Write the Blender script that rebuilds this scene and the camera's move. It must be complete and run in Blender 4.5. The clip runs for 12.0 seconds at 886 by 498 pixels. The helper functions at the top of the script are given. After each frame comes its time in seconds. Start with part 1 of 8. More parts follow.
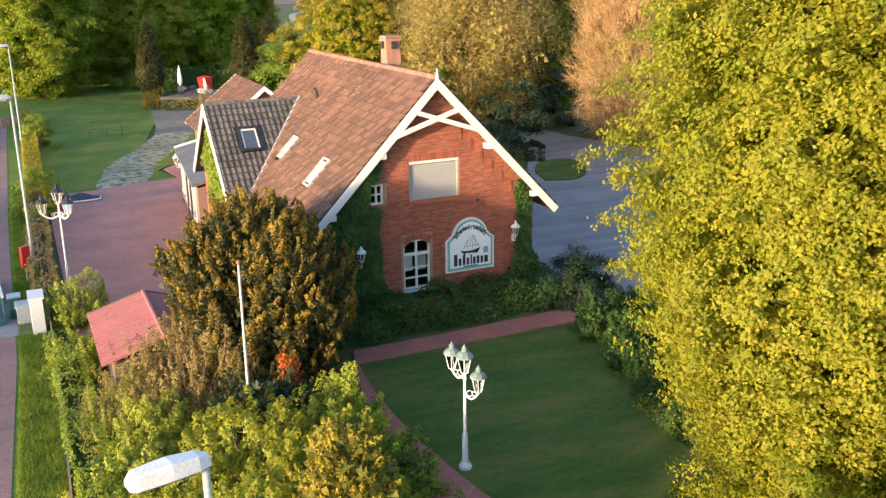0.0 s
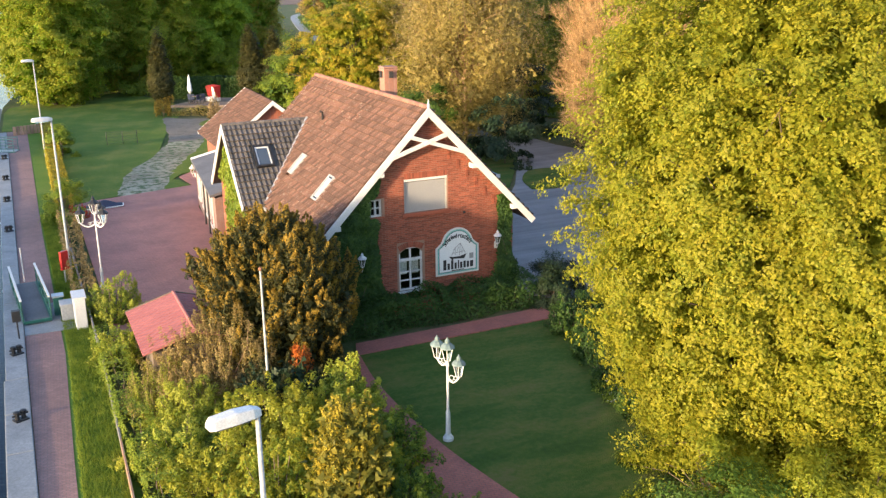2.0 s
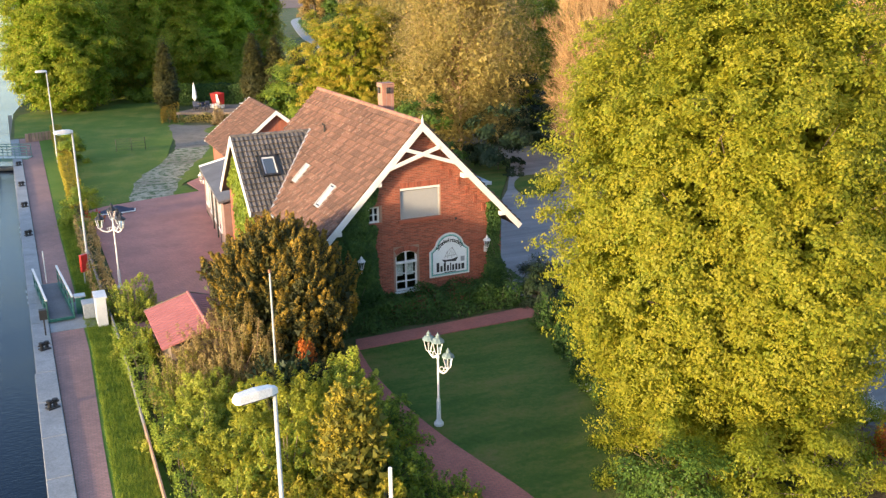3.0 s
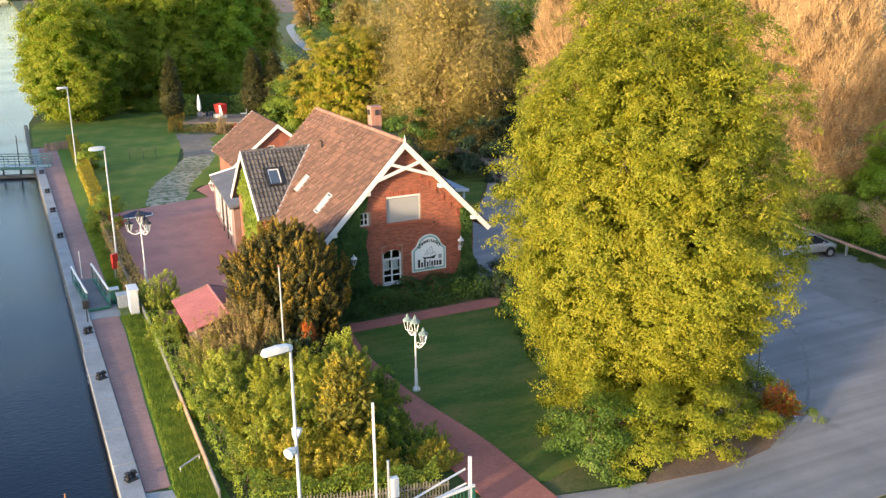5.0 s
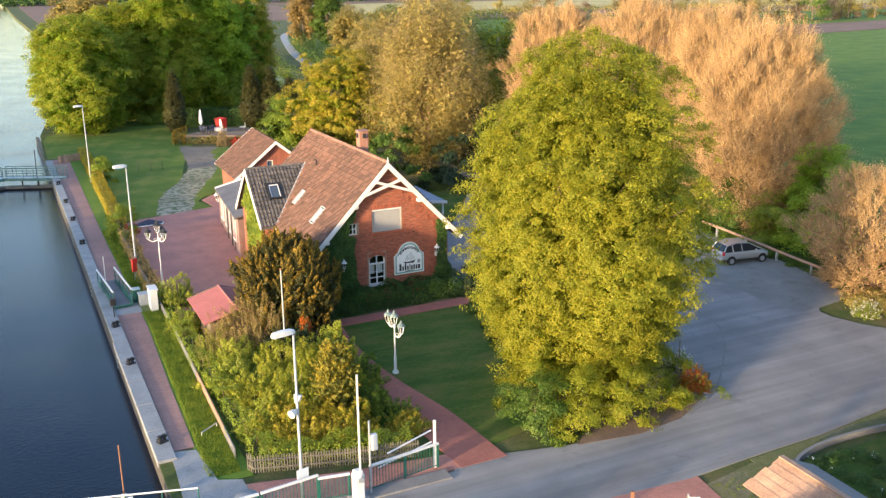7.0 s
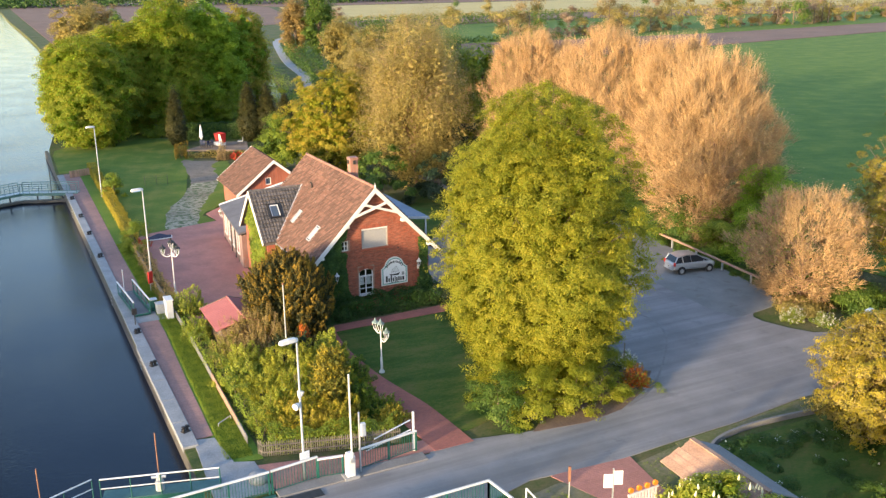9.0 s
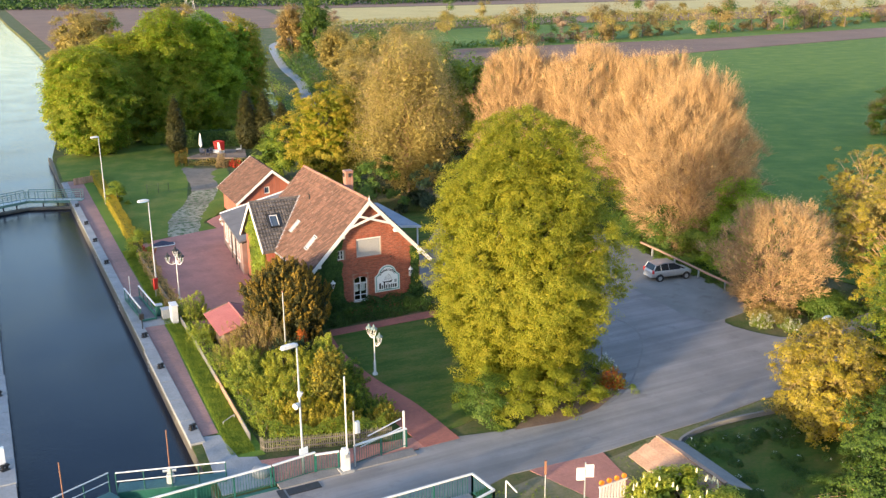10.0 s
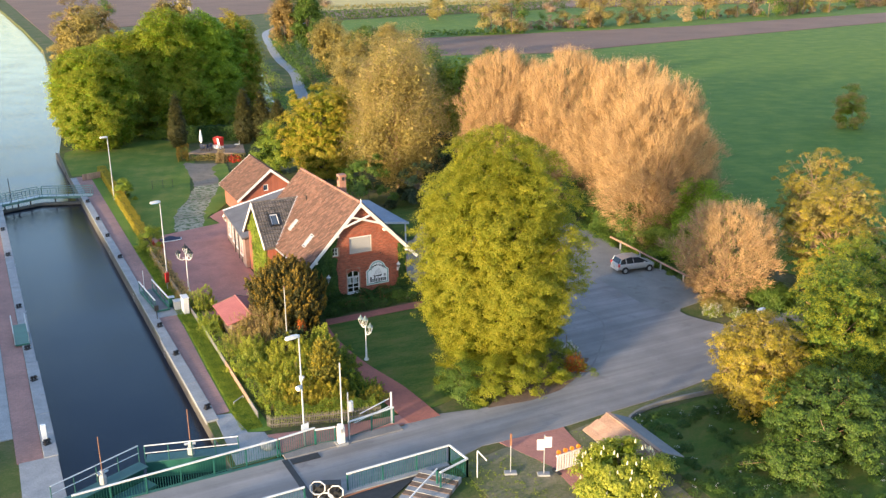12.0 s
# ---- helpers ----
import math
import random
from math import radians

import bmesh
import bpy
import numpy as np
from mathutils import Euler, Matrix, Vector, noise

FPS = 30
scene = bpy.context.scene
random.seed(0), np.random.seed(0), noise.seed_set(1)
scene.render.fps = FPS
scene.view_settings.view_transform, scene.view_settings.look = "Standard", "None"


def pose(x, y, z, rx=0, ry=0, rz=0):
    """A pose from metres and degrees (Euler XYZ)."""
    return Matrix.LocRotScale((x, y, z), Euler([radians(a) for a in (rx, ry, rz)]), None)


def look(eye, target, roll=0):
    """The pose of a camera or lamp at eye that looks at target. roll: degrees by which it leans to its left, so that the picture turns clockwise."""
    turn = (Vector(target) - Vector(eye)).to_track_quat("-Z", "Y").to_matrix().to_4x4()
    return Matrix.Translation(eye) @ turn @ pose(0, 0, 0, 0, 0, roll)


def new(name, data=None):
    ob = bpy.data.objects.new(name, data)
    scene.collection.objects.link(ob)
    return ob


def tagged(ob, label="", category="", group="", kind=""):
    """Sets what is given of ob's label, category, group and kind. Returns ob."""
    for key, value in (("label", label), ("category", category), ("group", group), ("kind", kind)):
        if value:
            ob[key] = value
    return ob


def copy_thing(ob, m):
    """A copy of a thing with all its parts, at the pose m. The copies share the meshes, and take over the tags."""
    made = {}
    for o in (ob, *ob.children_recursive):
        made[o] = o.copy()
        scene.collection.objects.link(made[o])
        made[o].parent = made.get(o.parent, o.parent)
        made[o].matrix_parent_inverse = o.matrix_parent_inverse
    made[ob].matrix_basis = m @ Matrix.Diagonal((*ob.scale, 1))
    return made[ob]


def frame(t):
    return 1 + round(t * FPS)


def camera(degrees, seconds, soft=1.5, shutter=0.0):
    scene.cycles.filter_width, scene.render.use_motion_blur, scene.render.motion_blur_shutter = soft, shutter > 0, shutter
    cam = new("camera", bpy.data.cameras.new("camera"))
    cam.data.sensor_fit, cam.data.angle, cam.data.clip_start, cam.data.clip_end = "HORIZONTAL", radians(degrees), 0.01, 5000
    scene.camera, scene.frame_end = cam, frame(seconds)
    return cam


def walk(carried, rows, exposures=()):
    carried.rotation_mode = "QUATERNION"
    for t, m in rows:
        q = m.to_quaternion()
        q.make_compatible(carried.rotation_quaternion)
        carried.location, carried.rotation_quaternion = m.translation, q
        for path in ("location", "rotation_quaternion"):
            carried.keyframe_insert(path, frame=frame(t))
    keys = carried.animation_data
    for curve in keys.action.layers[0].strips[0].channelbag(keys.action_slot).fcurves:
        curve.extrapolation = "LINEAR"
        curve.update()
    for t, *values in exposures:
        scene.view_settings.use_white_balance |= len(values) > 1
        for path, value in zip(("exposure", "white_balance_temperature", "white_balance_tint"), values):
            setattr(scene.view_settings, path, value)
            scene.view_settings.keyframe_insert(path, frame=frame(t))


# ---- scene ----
cam = camera(50.8, 12.0, 1.35)
PATH = [
    (0, (-13.898, -30.012, 12.206), (-13.079, -28.277, 11.642), -0.8),
    (0.5, (-14.213, -30.919, 12.519), (-13.395, -29.184, 11.951), -0.8),
    (1, (-14.569, -31.996, 12.928), (-13.753, -30.261, 12.358), -0.8),
    (1.5, (-15.019, -33.142, 13.421), (-14.202, -31.408, 12.853), -0.7),
    (2, (-15.514, -34.392, 13.966), (-14.696, -32.658, 13.396), -0.7),
    (2.5, (-16.014, -35.767, 14.487), (-15.196, -34.033, 13.918), -0.7),
    (3, (-16.559, -37.294, 14.977), (-15.74, -35.56, 14.41), -0.7),
    (5, (-18.969, -44.264, 17.066), (-18.14, -42.534, 16.499), -0.8),
    (5.5, (-19.6, -46.053, 17.535), (-18.767, -44.324, 16.972), -0.7),
    (6, (-20.223, -47.895, 18.107), (-19.386, -46.167, 17.545), -0.7),
    (6.5, (-20.813, -49.692, 18.747), (-19.973, -47.966, 18.185), -0.7),
    (7, (-21.408, -51.467, 19.406), (-20.564, -49.742, 18.847), -0.6),
    (9, (-23.914, -58.341, 22.703), (-23.055, -56.625, 22.139), -0.7),
    (9.5, (-24.561, -60.038, 23.505), (-23.697, -58.324, 22.943), -0.6),
    (10, (-25.198, -61.676, 24.357), (-24.329, -59.965, 23.795), -0.5),
    (10.5, (-25.784, -63.283, 25.25), (-24.912, -61.573, 24.688), -0.6),
    (11, (-26.45, -64.92, 26.2), (-25.573, -63.212, 25.638), -0.5),
    (11.5, (-27.063, -66.527, 27.074), (-26.184, -64.822, 26.509), -0.5),
    (11.7, (-27.322, -67.171, 27.364), (-26.443, -65.468, 26.791), -0.5),
    (11.9, (-27.581, -67.815, 27.655), (-26.703, -66.117, 27.064), -0.5),
    (12, (-27.711, -68.137, 27.8), (-26.834, -66.444, 27.198), -0.5),
]
walk(cam, [(t, look(eye, target, roll)) for t, eye, target, roll in PATH])

# ---- light ----
SUN_TO = Vector((-0.92, -0.36, 0.118)).normalized()
world = bpy.data.worlds.new("sky")
scene.world = world
world.use_nodes = True
wn, wl = world.node_tree.nodes, world.node_tree.links
sky = wn.new("ShaderNodeTexSky")
sky.sky_type = "NISHITA"
sky.sun_disc = False
sky.sun_elevation = math.asin(SUN_TO.z)
sky.sun_rotation = math.atan2(SUN_TO.x, SUN_TO.y)
sky.dust_density = 1.3
sky.ozone_density = 1.7
haze = wn.new("ShaderNodeMix")
haze.data_type, haze.blend_type = "RGBA", "MULTIPLY"
haze.inputs[0].default_value, haze.inputs[7].default_value = 1.0, (0.985, 0.97, 1.075, 1)
wl.new(sky.outputs[0], haze.inputs[6])
wl.new(haze.outputs[2], wn["Background"].inputs[0])
wn["Background"].inputs[1].default_value = 0.15
sun = new("sun", bpy.data.lights.new("sun", "SUN"))
sun.data.energy, sun.data.angle, sun.data.color = 2.3, radians(3.0), (1.0, 0.745, 0.46)
sun.matrix_world = look(SUN_TO * 100, (0, 0, 0))
scene.view_settings.exposure = 2.41

# ---- materials ----
def nodes_of(name):
    m = bpy.data.materials.new(name)
    m.use_nodes = True
    t = m.node_tree
    return m, t.nodes, t.links, t.nodes["Principled BSDF"]


def noise_node(n, l, src, scale, detail=4.0, rough=0.6):
    k = n.new("ShaderNodeTexNoise")
    k.inputs["Scale"].default_value, k.inputs["Detail"].default_value, k.inputs["Roughness"].default_value = scale, detail, rough
    l.new(src, k.inputs["Vector"])
    return k


def ramp_node(n, l, src, stops):
    r = n.new("ShaderNodeValToRGB")
    e = r.color_ramp.elements
    while len(e) < len(stops):
        e.new(0.5)
    for k, (p, c) in zip(e, stops):
        k.position, k.color = p, (*c, 1)
    l.new(src, r.inputs[0])
    return r


def mixed(n, l, kind, f, a, b):
    k = n.new("ShaderNodeMix")
    k.data_type, k.blend_type = "RGBA", kind
    if isinstance(f, float):
        k.inputs[0].default_value = f
    else:
        l.new(f, k.inputs[0])
    for i, v in ((6, a), (7, b)):
        if isinstance(v, tuple):
            k.inputs[i].default_value = (*v, 1)
        else:
            l.new(v, k.inputs[i])
    return k.outputs[2]


def surf(name, c1, c2, big=0.8, fine=18.0, rough=0.85, bump=0.3, metal=0.0, per_piece=0.0, depth=0.02, stain=None, tracks=0.0):
    """A worn surface: two colours in large patches, fine grain, relief, a tone for each piece, and long wheel marks."""
    m, n, l, b = nodes_of(name)
    co = n.new("ShaderNodeTexCoord").outputs["Object"]
    nb = noise_node(n, l, co, big, 5)
    r = ramp_node(n, l, nb.outputs[0], [(0.32, c1), (0.68, c2)])
    nf = noise_node(n, l, co, fine, 3, 0.7)
    g = ramp_node(n, l, nf.outputs[0], [(0.25, (0.62, 0.62, 0.62)), (0.8, (1.25, 1.25, 1.25))])
    col = mixed(n, l, "MULTIPLY", 0.8, r.outputs[0], g.outputs[0])
    if stain:
        ns = noise_node(n, l, co, stain[1], 6, 0.7)
        sr = ramp_node(n, l, ns.outputs[0], [(stain[2], (0, 0, 0)), (stain[2] + 0.12, (1, 1, 1))])
        col = mixed(n, l, "MIX", sr.outputs[0], col, stain[0])
    if tracks:
        mp = n.new("ShaderNodeMapping")
        mp.inputs["Scale"].default_value, mp.inputs["Rotation"].default_value = (0.035, 1.1, 1.0), (0, 0, -0.12)
        l.new(co, mp.inputs[0])
        nt = noise_node(n, l, mp.outputs[0], 1.0, 5, 0.6)
        tr = ramp_node(n, l, nt.outputs[0], [(0.36, (1 - tracks, 1 - tracks, 1 - tracks)), (0.64, (1 + tracks, 1 + tracks, 1 + tracks))])
        col = mixed(n, l, "MULTIPLY", 1.0, col, tr.outputs[0])
    if per_piece:
        oi = n.new("ShaderNodeObjectInfo")
        ge = n.new("ShaderNodeNewGeometry")
        ad = n.new("ShaderNodeMath")
        ad.operation = "ADD"
        l.new(oi.outputs["Random"], ad.inputs[0])
        l.new(ge.outputs["Random Per Island"], ad.inputs[1])
        fr = n.new("ShaderNodeMath")
        fr.operation = "FRACT"
        l.new(ad.outputs[0], fr.inputs[0])
        k = per_piece
        pr = ramp_node(n, l, fr.outputs[0], [(0.0, (1 - k, 1 - k, 1 - k)), (0.5, (1, 0.97, 0.95)), (1.0, (1 + k, 1 + 0.8 * k, 1 + 0.7 * k))])
        col = mixed(n, l, "MULTIPLY", 1.0, col, pr.outputs[0])
    l.new(col, b.inputs["Base Color"])
    b.inputs["Roughness"].default_value, b.inputs["Metallic"].default_value = rough, metal
    if bump:
        k = n.new("ShaderNodeBump")
        k.inputs["Strength"].default_value, k.inputs["Distance"].default_value = bump, depth
        l.new(nf.outputs[0], k.inputs["Height"])
        l.new(k.outputs[0], b.inputs["Normal"])
    return m


def leafy(name, stops, trans=0.35, rough=0.55):
    """Leaves: a tone for each leaf, light passing through."""
    m, n, l, b = nodes_of(name)
    ge = n.new("ShaderNodeNewGeometry")
    co = n.new("ShaderNodeTexCoord").outputs["Object"]
    nb = noise_node(n, l, co, 1.3, 4, 0.65)
    ad = n.new("ShaderNodeMath")
    ad.operation = "MULTIPLY_ADD"
    l.new(nb.outputs[0], ad.inputs[0])
    ad.inputs[1].default_value = 4.4
    l.new(ge.outputs["Random Per Island"], ad.inputs[2])
    ml = n.new("ShaderNodeMath")
    ml.operation = "MULTIPLY_ADD"
    l.new(ad.outputs[0], ml.inputs[0])
    ml.inputs[1].default_value, ml.inputs[2].default_value = 0.42, -0.634
    r = ramp_node(n, l, ml.outputs[0], stops)
    l.new(r.outputs[0], b.inputs["Base Color"])
    b.inputs["Roughness"].default_value = rough
    b.inputs["Specular IOR Level"].default_value = 0.25
    t = n.new("ShaderNodeBsdfTranslucent")
    l.new(r.outputs[0], t.inputs[0])
    x = n.new("ShaderNodeMixShader")
    x.inputs[0].default_value = trans
    l.new(b.outputs[0], x.inputs[1])
    l.new(t.outputs[0], x.inputs[2])
    l.new(x.outputs[0], n["Material Output"].inputs[0])
    return m


def pavers(name, c1, c2, joint, w, h, turn=0.0, bump=0.4, mortar=0.012, big=0.35, rough=0.85):
    """Small blocks laid in a bond, seen from far: block tones, joints and stains."""
    m, n, l, b = nodes_of(name)
    co = n.new("ShaderNodeTexCoord").outputs["Object"]
    mp = n.new("ShaderNodeMapping")
    mp.inputs["Rotation"].default_value = (0, 0, turn)
    l.new(co, mp.inputs[0])
    bt = n.new("ShaderNodeTexBrick")
    for k, v in (("Scale", 1.0), ("Mortar Size", mortar), ("Brick Width", w), ("Row Height", h), ("Mortar Smooth", 0.3)):
        bt.inputs[k].default_value = v
    bt.inputs["Color1"].default_value, bt.inputs["Color2"].default_value, bt.inputs["Mortar"].default_value = (*c1, 1), (*c2, 1), (*joint, 1)
    l.new(mp.outputs[0], bt.inputs["Vector"])
    nb = noise_node(n, l, co, big, 6, 0.65)
    g = ramp_node(n, l, nb.outputs[0], [(0.3, (0.72, 0.72, 0.74)), (0.7, (1.2, 1.15, 1.12))])
    nf = noise_node(n, l, co, 9.0, 4, 0.7)
    g2 = ramp_node(n, l, nf.outputs[0], [(0.25, (0.75, 0.75, 0.75)), (0.8, (1.2, 1.2, 1.2))])
    col = mixed(n, l, "MULTIPLY", 1.0, bt.outputs["Color"], g.outputs[0])
    col = mixed(n, l, "MULTIPLY", 0.8, col, g2.outputs[0])
    l.new(col, b.inputs["Base Color"])
    b.inputs["Roughness"].default_value = rough
    k = n.new("ShaderNodeBump")
    k.inputs["Strength"].default_value, k.inputs["Distance"].default_value = bump, 0.01
    k.invert = True
    l.new(bt.outputs["Fac"], k.inputs["Height"])
    l.new(k.outputs[0], b.inputs["Normal"])
    return m


def grass_mat(name, stops, stripes=0.0, streak=False):
    m, n, l, b = nodes_of(name)
    co = n.new("ShaderNodeTexCoord").outputs["Object"]
    src = co
    if streak:
        st = n.new("ShaderNodeMapping")
        st.inputs["Rotation"].default_value, st.inputs["Scale"].default_value = (0, 0, 0.5), (1.0, 2.6, 1.0)
        l.new(co, st.inputs[0])
        src = st.outputs[0]
    n1 = noise_node(n, l, src, 0.32 if streak else 0.22, 6, 0.65)
    n2 = noise_node(n, l, co, 5.0, 6, 0.75)
    ad = n.new("ShaderNodeMath")
    ad.operation = "MULTIPLY_ADD"
    l.new(n2.outputs[0], ad.inputs[0])
    ad.inputs[1].default_value = 0.6
    l.new(n1.outputs[0], ad.inputs[2])
    src = ad.outputs[0]
    if stripes:
        w = n.new("ShaderNodeTexWave")
        w.inputs["Scale"].default_value, w.inputs["Distortion"].default_value = 0.16, 1.5
        mp = n.new("ShaderNodeMapping")
        mp.inputs["Rotation"].default_value = (0, 0, stripes)
        l.new(co, mp.inputs[0])
        l.new(mp.outputs[0], w.inputs[0])
        a2 = n.new("ShaderNodeMath")
        a2.operation = "MULTIPLY_ADD"
        l.new(w.outputs["Fac"], a2.inputs[0])
        a2.inputs[1].default_value = 0.05
        l.new(src, a2.inputs[2])
        src = a2.outputs[0]
    r = ramp_node(n, l, src, stops)
    l.new(r.outputs[0], b.inputs["Base Color"])
    b.inputs["Roughness"].default_value = 0.95
    b.inputs["Specular IOR Level"].default_value = 0.22
    n3 = noise_node(n, l, co, 28.0, 3, 0.8)
    k = n.new("ShaderNodeBump")
    k.inputs["Strength"].default_value, k.inputs["Distance"].default_value = 0.7, 0.06
    l.new(n3.outputs[0], k.inputs["Height"])
    l.new(k.outputs[0], b.inputs["Normal"])
    return m


M = {}
M["grass"] = grass_mat("grass", [(0.45, (0.05, 0.11, 0.014)), (0.75, (0.095, 0.175, 0.022)), (1.0, (0.15, 0.20, 0.035))])
M["rough"] = grass_mat("rough_grass", [(0.45, (0.03, 0.052, 0.014)), (0.72, (0.055, 0.085, 0.02)), (1.02, (0.14, 0.115, 0.06))])
M["lawn"] = grass_mat("lawn", [(0.5, (0.027, 0.066, 0.010)), (0.74, (0.052, 0.102, 0.015)), (0.9, (0.098, 0.12, 0.025)), (1.1, (0.13, 0.122, 0.04))], streak=True)
M["far_lawn"] = grass_mat("sunny_lawn", [(0.45, (0.056, 0.108, 0.015)), (0.8, (0.105, 0.162, 0.023)), (1.05, (0.20, 0.205, 0.042))], 0.3)
M["dry_grass"] = grass_mat("dry_verge", [(0.45, (0.07, 0.095, 0.03)), (0.75, (0.11, 0.125, 0.05)), (1.0, (0.22, 0.19, 0.13))])
M["teal"] = surf("teal_deck_paint", (0.022, 0.085, 0.085), (0.045, 0.125, 0.12), 0.8, 10, 0.6, 0.2, stain=((0.10, 0.10, 0.085), 1.5, 0.6))
M["meadow"] = grass_mat("meadow", [(0.45, (0.045, 0.098, 0.012)), (0.8, (0.082, 0.148, 0.018)), (1.05, (0.135, 0.185, 0.026))], 1.9)
M["soil"] = surf("ploughed_soil", (0.125, 0.068, 0.046), (0.185, 0.10, 0.068), 0.05, 1.5, 0.95, 0.6, depth=0.15)
M["stubble"] = surf("pale_field", (0.37, 0.30, 0.095), (0.46, 0.36, 0.125), 0.03, 1.2, 0.95, 0.4, depth=0.1)
M["asphalt"] = surf("asphalt", (0.185, 0.18, 0.178), (0.25, 0.242, 0.235), 0.3, 40, 0.85, 0.25, depth=0.006, stain=((0.145, 0.14, 0.142), 0.5, 0.58), tracks=0.16)
M["asphalt_old"] = surf("old_asphalt", (0.175, 0.178, 0.168), (0.235, 0.235, 0.222), 0.5, 40, 0.88, 0.3, depth=0.006, stain=((0.14, 0.135, 0.12), 0.8, 0.56))
M["concrete"] = surf("concrete", (0.215, 0.225, 0.23), (0.295, 0.305, 0.31), 0.9, 14, 0.85, 0.3, depth=0.01, stain=((0.19, 0.19, 0.18), 1.3, 0.6))
M["wet"] = surf("dark_quay_wall", (0.07, 0.065, 0.055), (0.13, 0.12, 0.10), 0.9, 6, 0.6, 0.5)
M["red_pave"] = pavers("red_paving", (0.50, 0.215, 0.16), (0.43, 0.18, 0.137), (0.31, 0.165, 0.13), 0.2, 0.1, 0.75)
M["red_path"] = pavers("red_path_paving", (0.40, 0.135, 0.10), (0.335, 0.112, 0.085), (0.23, 0.11, 0.085), 0.2, 0.1, 0.2)
M["red_pave_quay"] = pavers("worn_red_paving", (0.34, 0.185, 0.158), (0.28, 0.15, 0.128), (0.20, 0.14, 0.122), 0.2, 0.1, 0.06)
M["cobble"] = surf("mossy_cobble", (0.47, 0.43, 0.30), (0.21, 0.175, 0.12), 0.16, 6.0, 0.9, 0.9, depth=0.05, stain=((0.055, 0.095, 0.02), 1.7, 0.465))
M["gravel"] = surf("trodden_gravel", (0.26, 0.205, 0.15), (0.175, 0.135, 0.10), 0.5, 8.0, 0.92, 0.7, depth=0.03, stain=((0.12, 0.11, 0.08), 1.4, 0.53))
M["mortar"] = surf("mortar", (0.27, 0.17, 0.125), (0.33, 0.215, 0.16), 1.5, 30, 0.95, 0.2)
M["brick"] = surf("red_brick", (0.25, 0.07, 0.04), (0.31, 0.094, 0.054), 0.7, 22, 0.85, 0.25, per_piece=0.3, depth=0.004)
M["brick_wall"] = pavers("brick_courses", (0.33, 0.10, 0.055), (0.27, 0.08, 0.045), (0.24, 0.14, 0.11), 0.25, 0.077, 0, mortar=0.01)
M["chimney"] = pavers("sooty_pale_brick", (0.34, 0.17, 0.12), (0.27, 0.125, 0.085), (0.30, 0.22, 0.18), 0.25, 0.077, 0, mortar=0.012)
M["limewash"] = surf("limewashed_brick", (0.21, 0.135, 0.115), (0.30, 0.21, 0.18), 1.2, 18, 0.9, 0.3, stain=((0.28, 0.13, 0.09), 2.0, 0.55))
M["tile"] = surf("clay_tile", (0.12, 0.066, 0.046), (0.175, 0.095, 0.065), 0.5, 11, 0.85, 0.35, per_piece=0.4, depth=0.006, stain=((0.27, 0.24, 0.19), 6.5, 0.57))
M["ridge"] = surf("ridge_clay", (0.24, 0.12, 0.085), (0.31, 0.16, 0.115), 0.8, 11, 0.85, 0.3, per_piece=0.2, depth=0.006)
M["tile_grey"] = surf("weathered_grey_tile", (0.082, 0.077, 0.075), (0.135, 0.128, 0.122), 0.9, 9, 0.9, 0.4, per_piece=0.35, depth=0.006, stain=((0.30, 0.285, 0.25), 4.5, 0.6))
M["slate"] = surf("dark_roof_felt", (0.09, 0.09, 0.10), (0.14, 0.14, 0.15), 0.6, 12, 0.85, 0.3)
M["white"] = surf("white_paint", (0.60, 0.595, 0.575), (0.70, 0.69, 0.67), 1.5, 30, 0.5, 0.05, depth=0.002)
M["shutter"] = surf("shutter_slats", (0.32, 0.32, 0.32), (0.36, 0.355, 0.35), 0.6, 60, 0.55, 0.02)
M["green_steel"] = surf("green_paint", (0.012, 0.085, 0.065), (0.02, 0.12, 0.09), 1.2, 16, 0.45, 0.15, depth=0.003)
M["pale_green"] = surf("faded_green_paint", (0.06, 0.145, 0.125), (0.10, 0.20, 0.175), 1.2, 16, 0.5, 0.15, depth=0.003)
M["galv"] = surf("galvanised_steel", (0.45, 0.47, 0.48), (0.56, 0.58, 0.58), 2.0, 20, 0.45, 0.1, metal=0.6)
M["lamp_grey"] = surf("grey_lamp_paint", (0.34, 0.35, 0.35), (0.42, 0.43, 0.42), 2.0, 14, 0.5, 0.1)
M["iron"] = surf("black_iron", (0.02, 0.02, 0.022), (0.04, 0.04, 0.042), 3.0, 20, 0.5, 0.2, metal=0.3)
M["rust"] = surf("rusty_steel", (0.20, 0.09, 0.05), (0.28, 0.13, 0.07), 3.0, 20, 0.8, 0.3)
M["bark"] = surf("bark", (0.11, 0.08, 0.055), (0.19, 0.145, 0.10), 2.0, 14, 0.95, 0.7, depth=0.03)
M["twig"] = surf("pale_twig", (0.33, 0.20, 0.12), (0.42, 0.27, 0.16), 2.0, 14, 0.9, 0.3)
M["budwood"] = surf("pinkish_twig", (0.34, 0.21, 0.095), (0.47, 0.31, 0.145), 0.5, 6, 0.9, 0.0)
M["wood"] = surf("weathered_wood", (0.17, 0.125, 0.09), (0.25, 0.19, 0.14), 1.6, 14, 0.85, 0.4, per_piece=0.2)
M["old_wood"] = surf("grey_old_wood", (0.12, 0.115, 0.09), (0.19, 0.175, 0.135), 1.6, 14, 0.9, 0.4, per_piece=0.3)
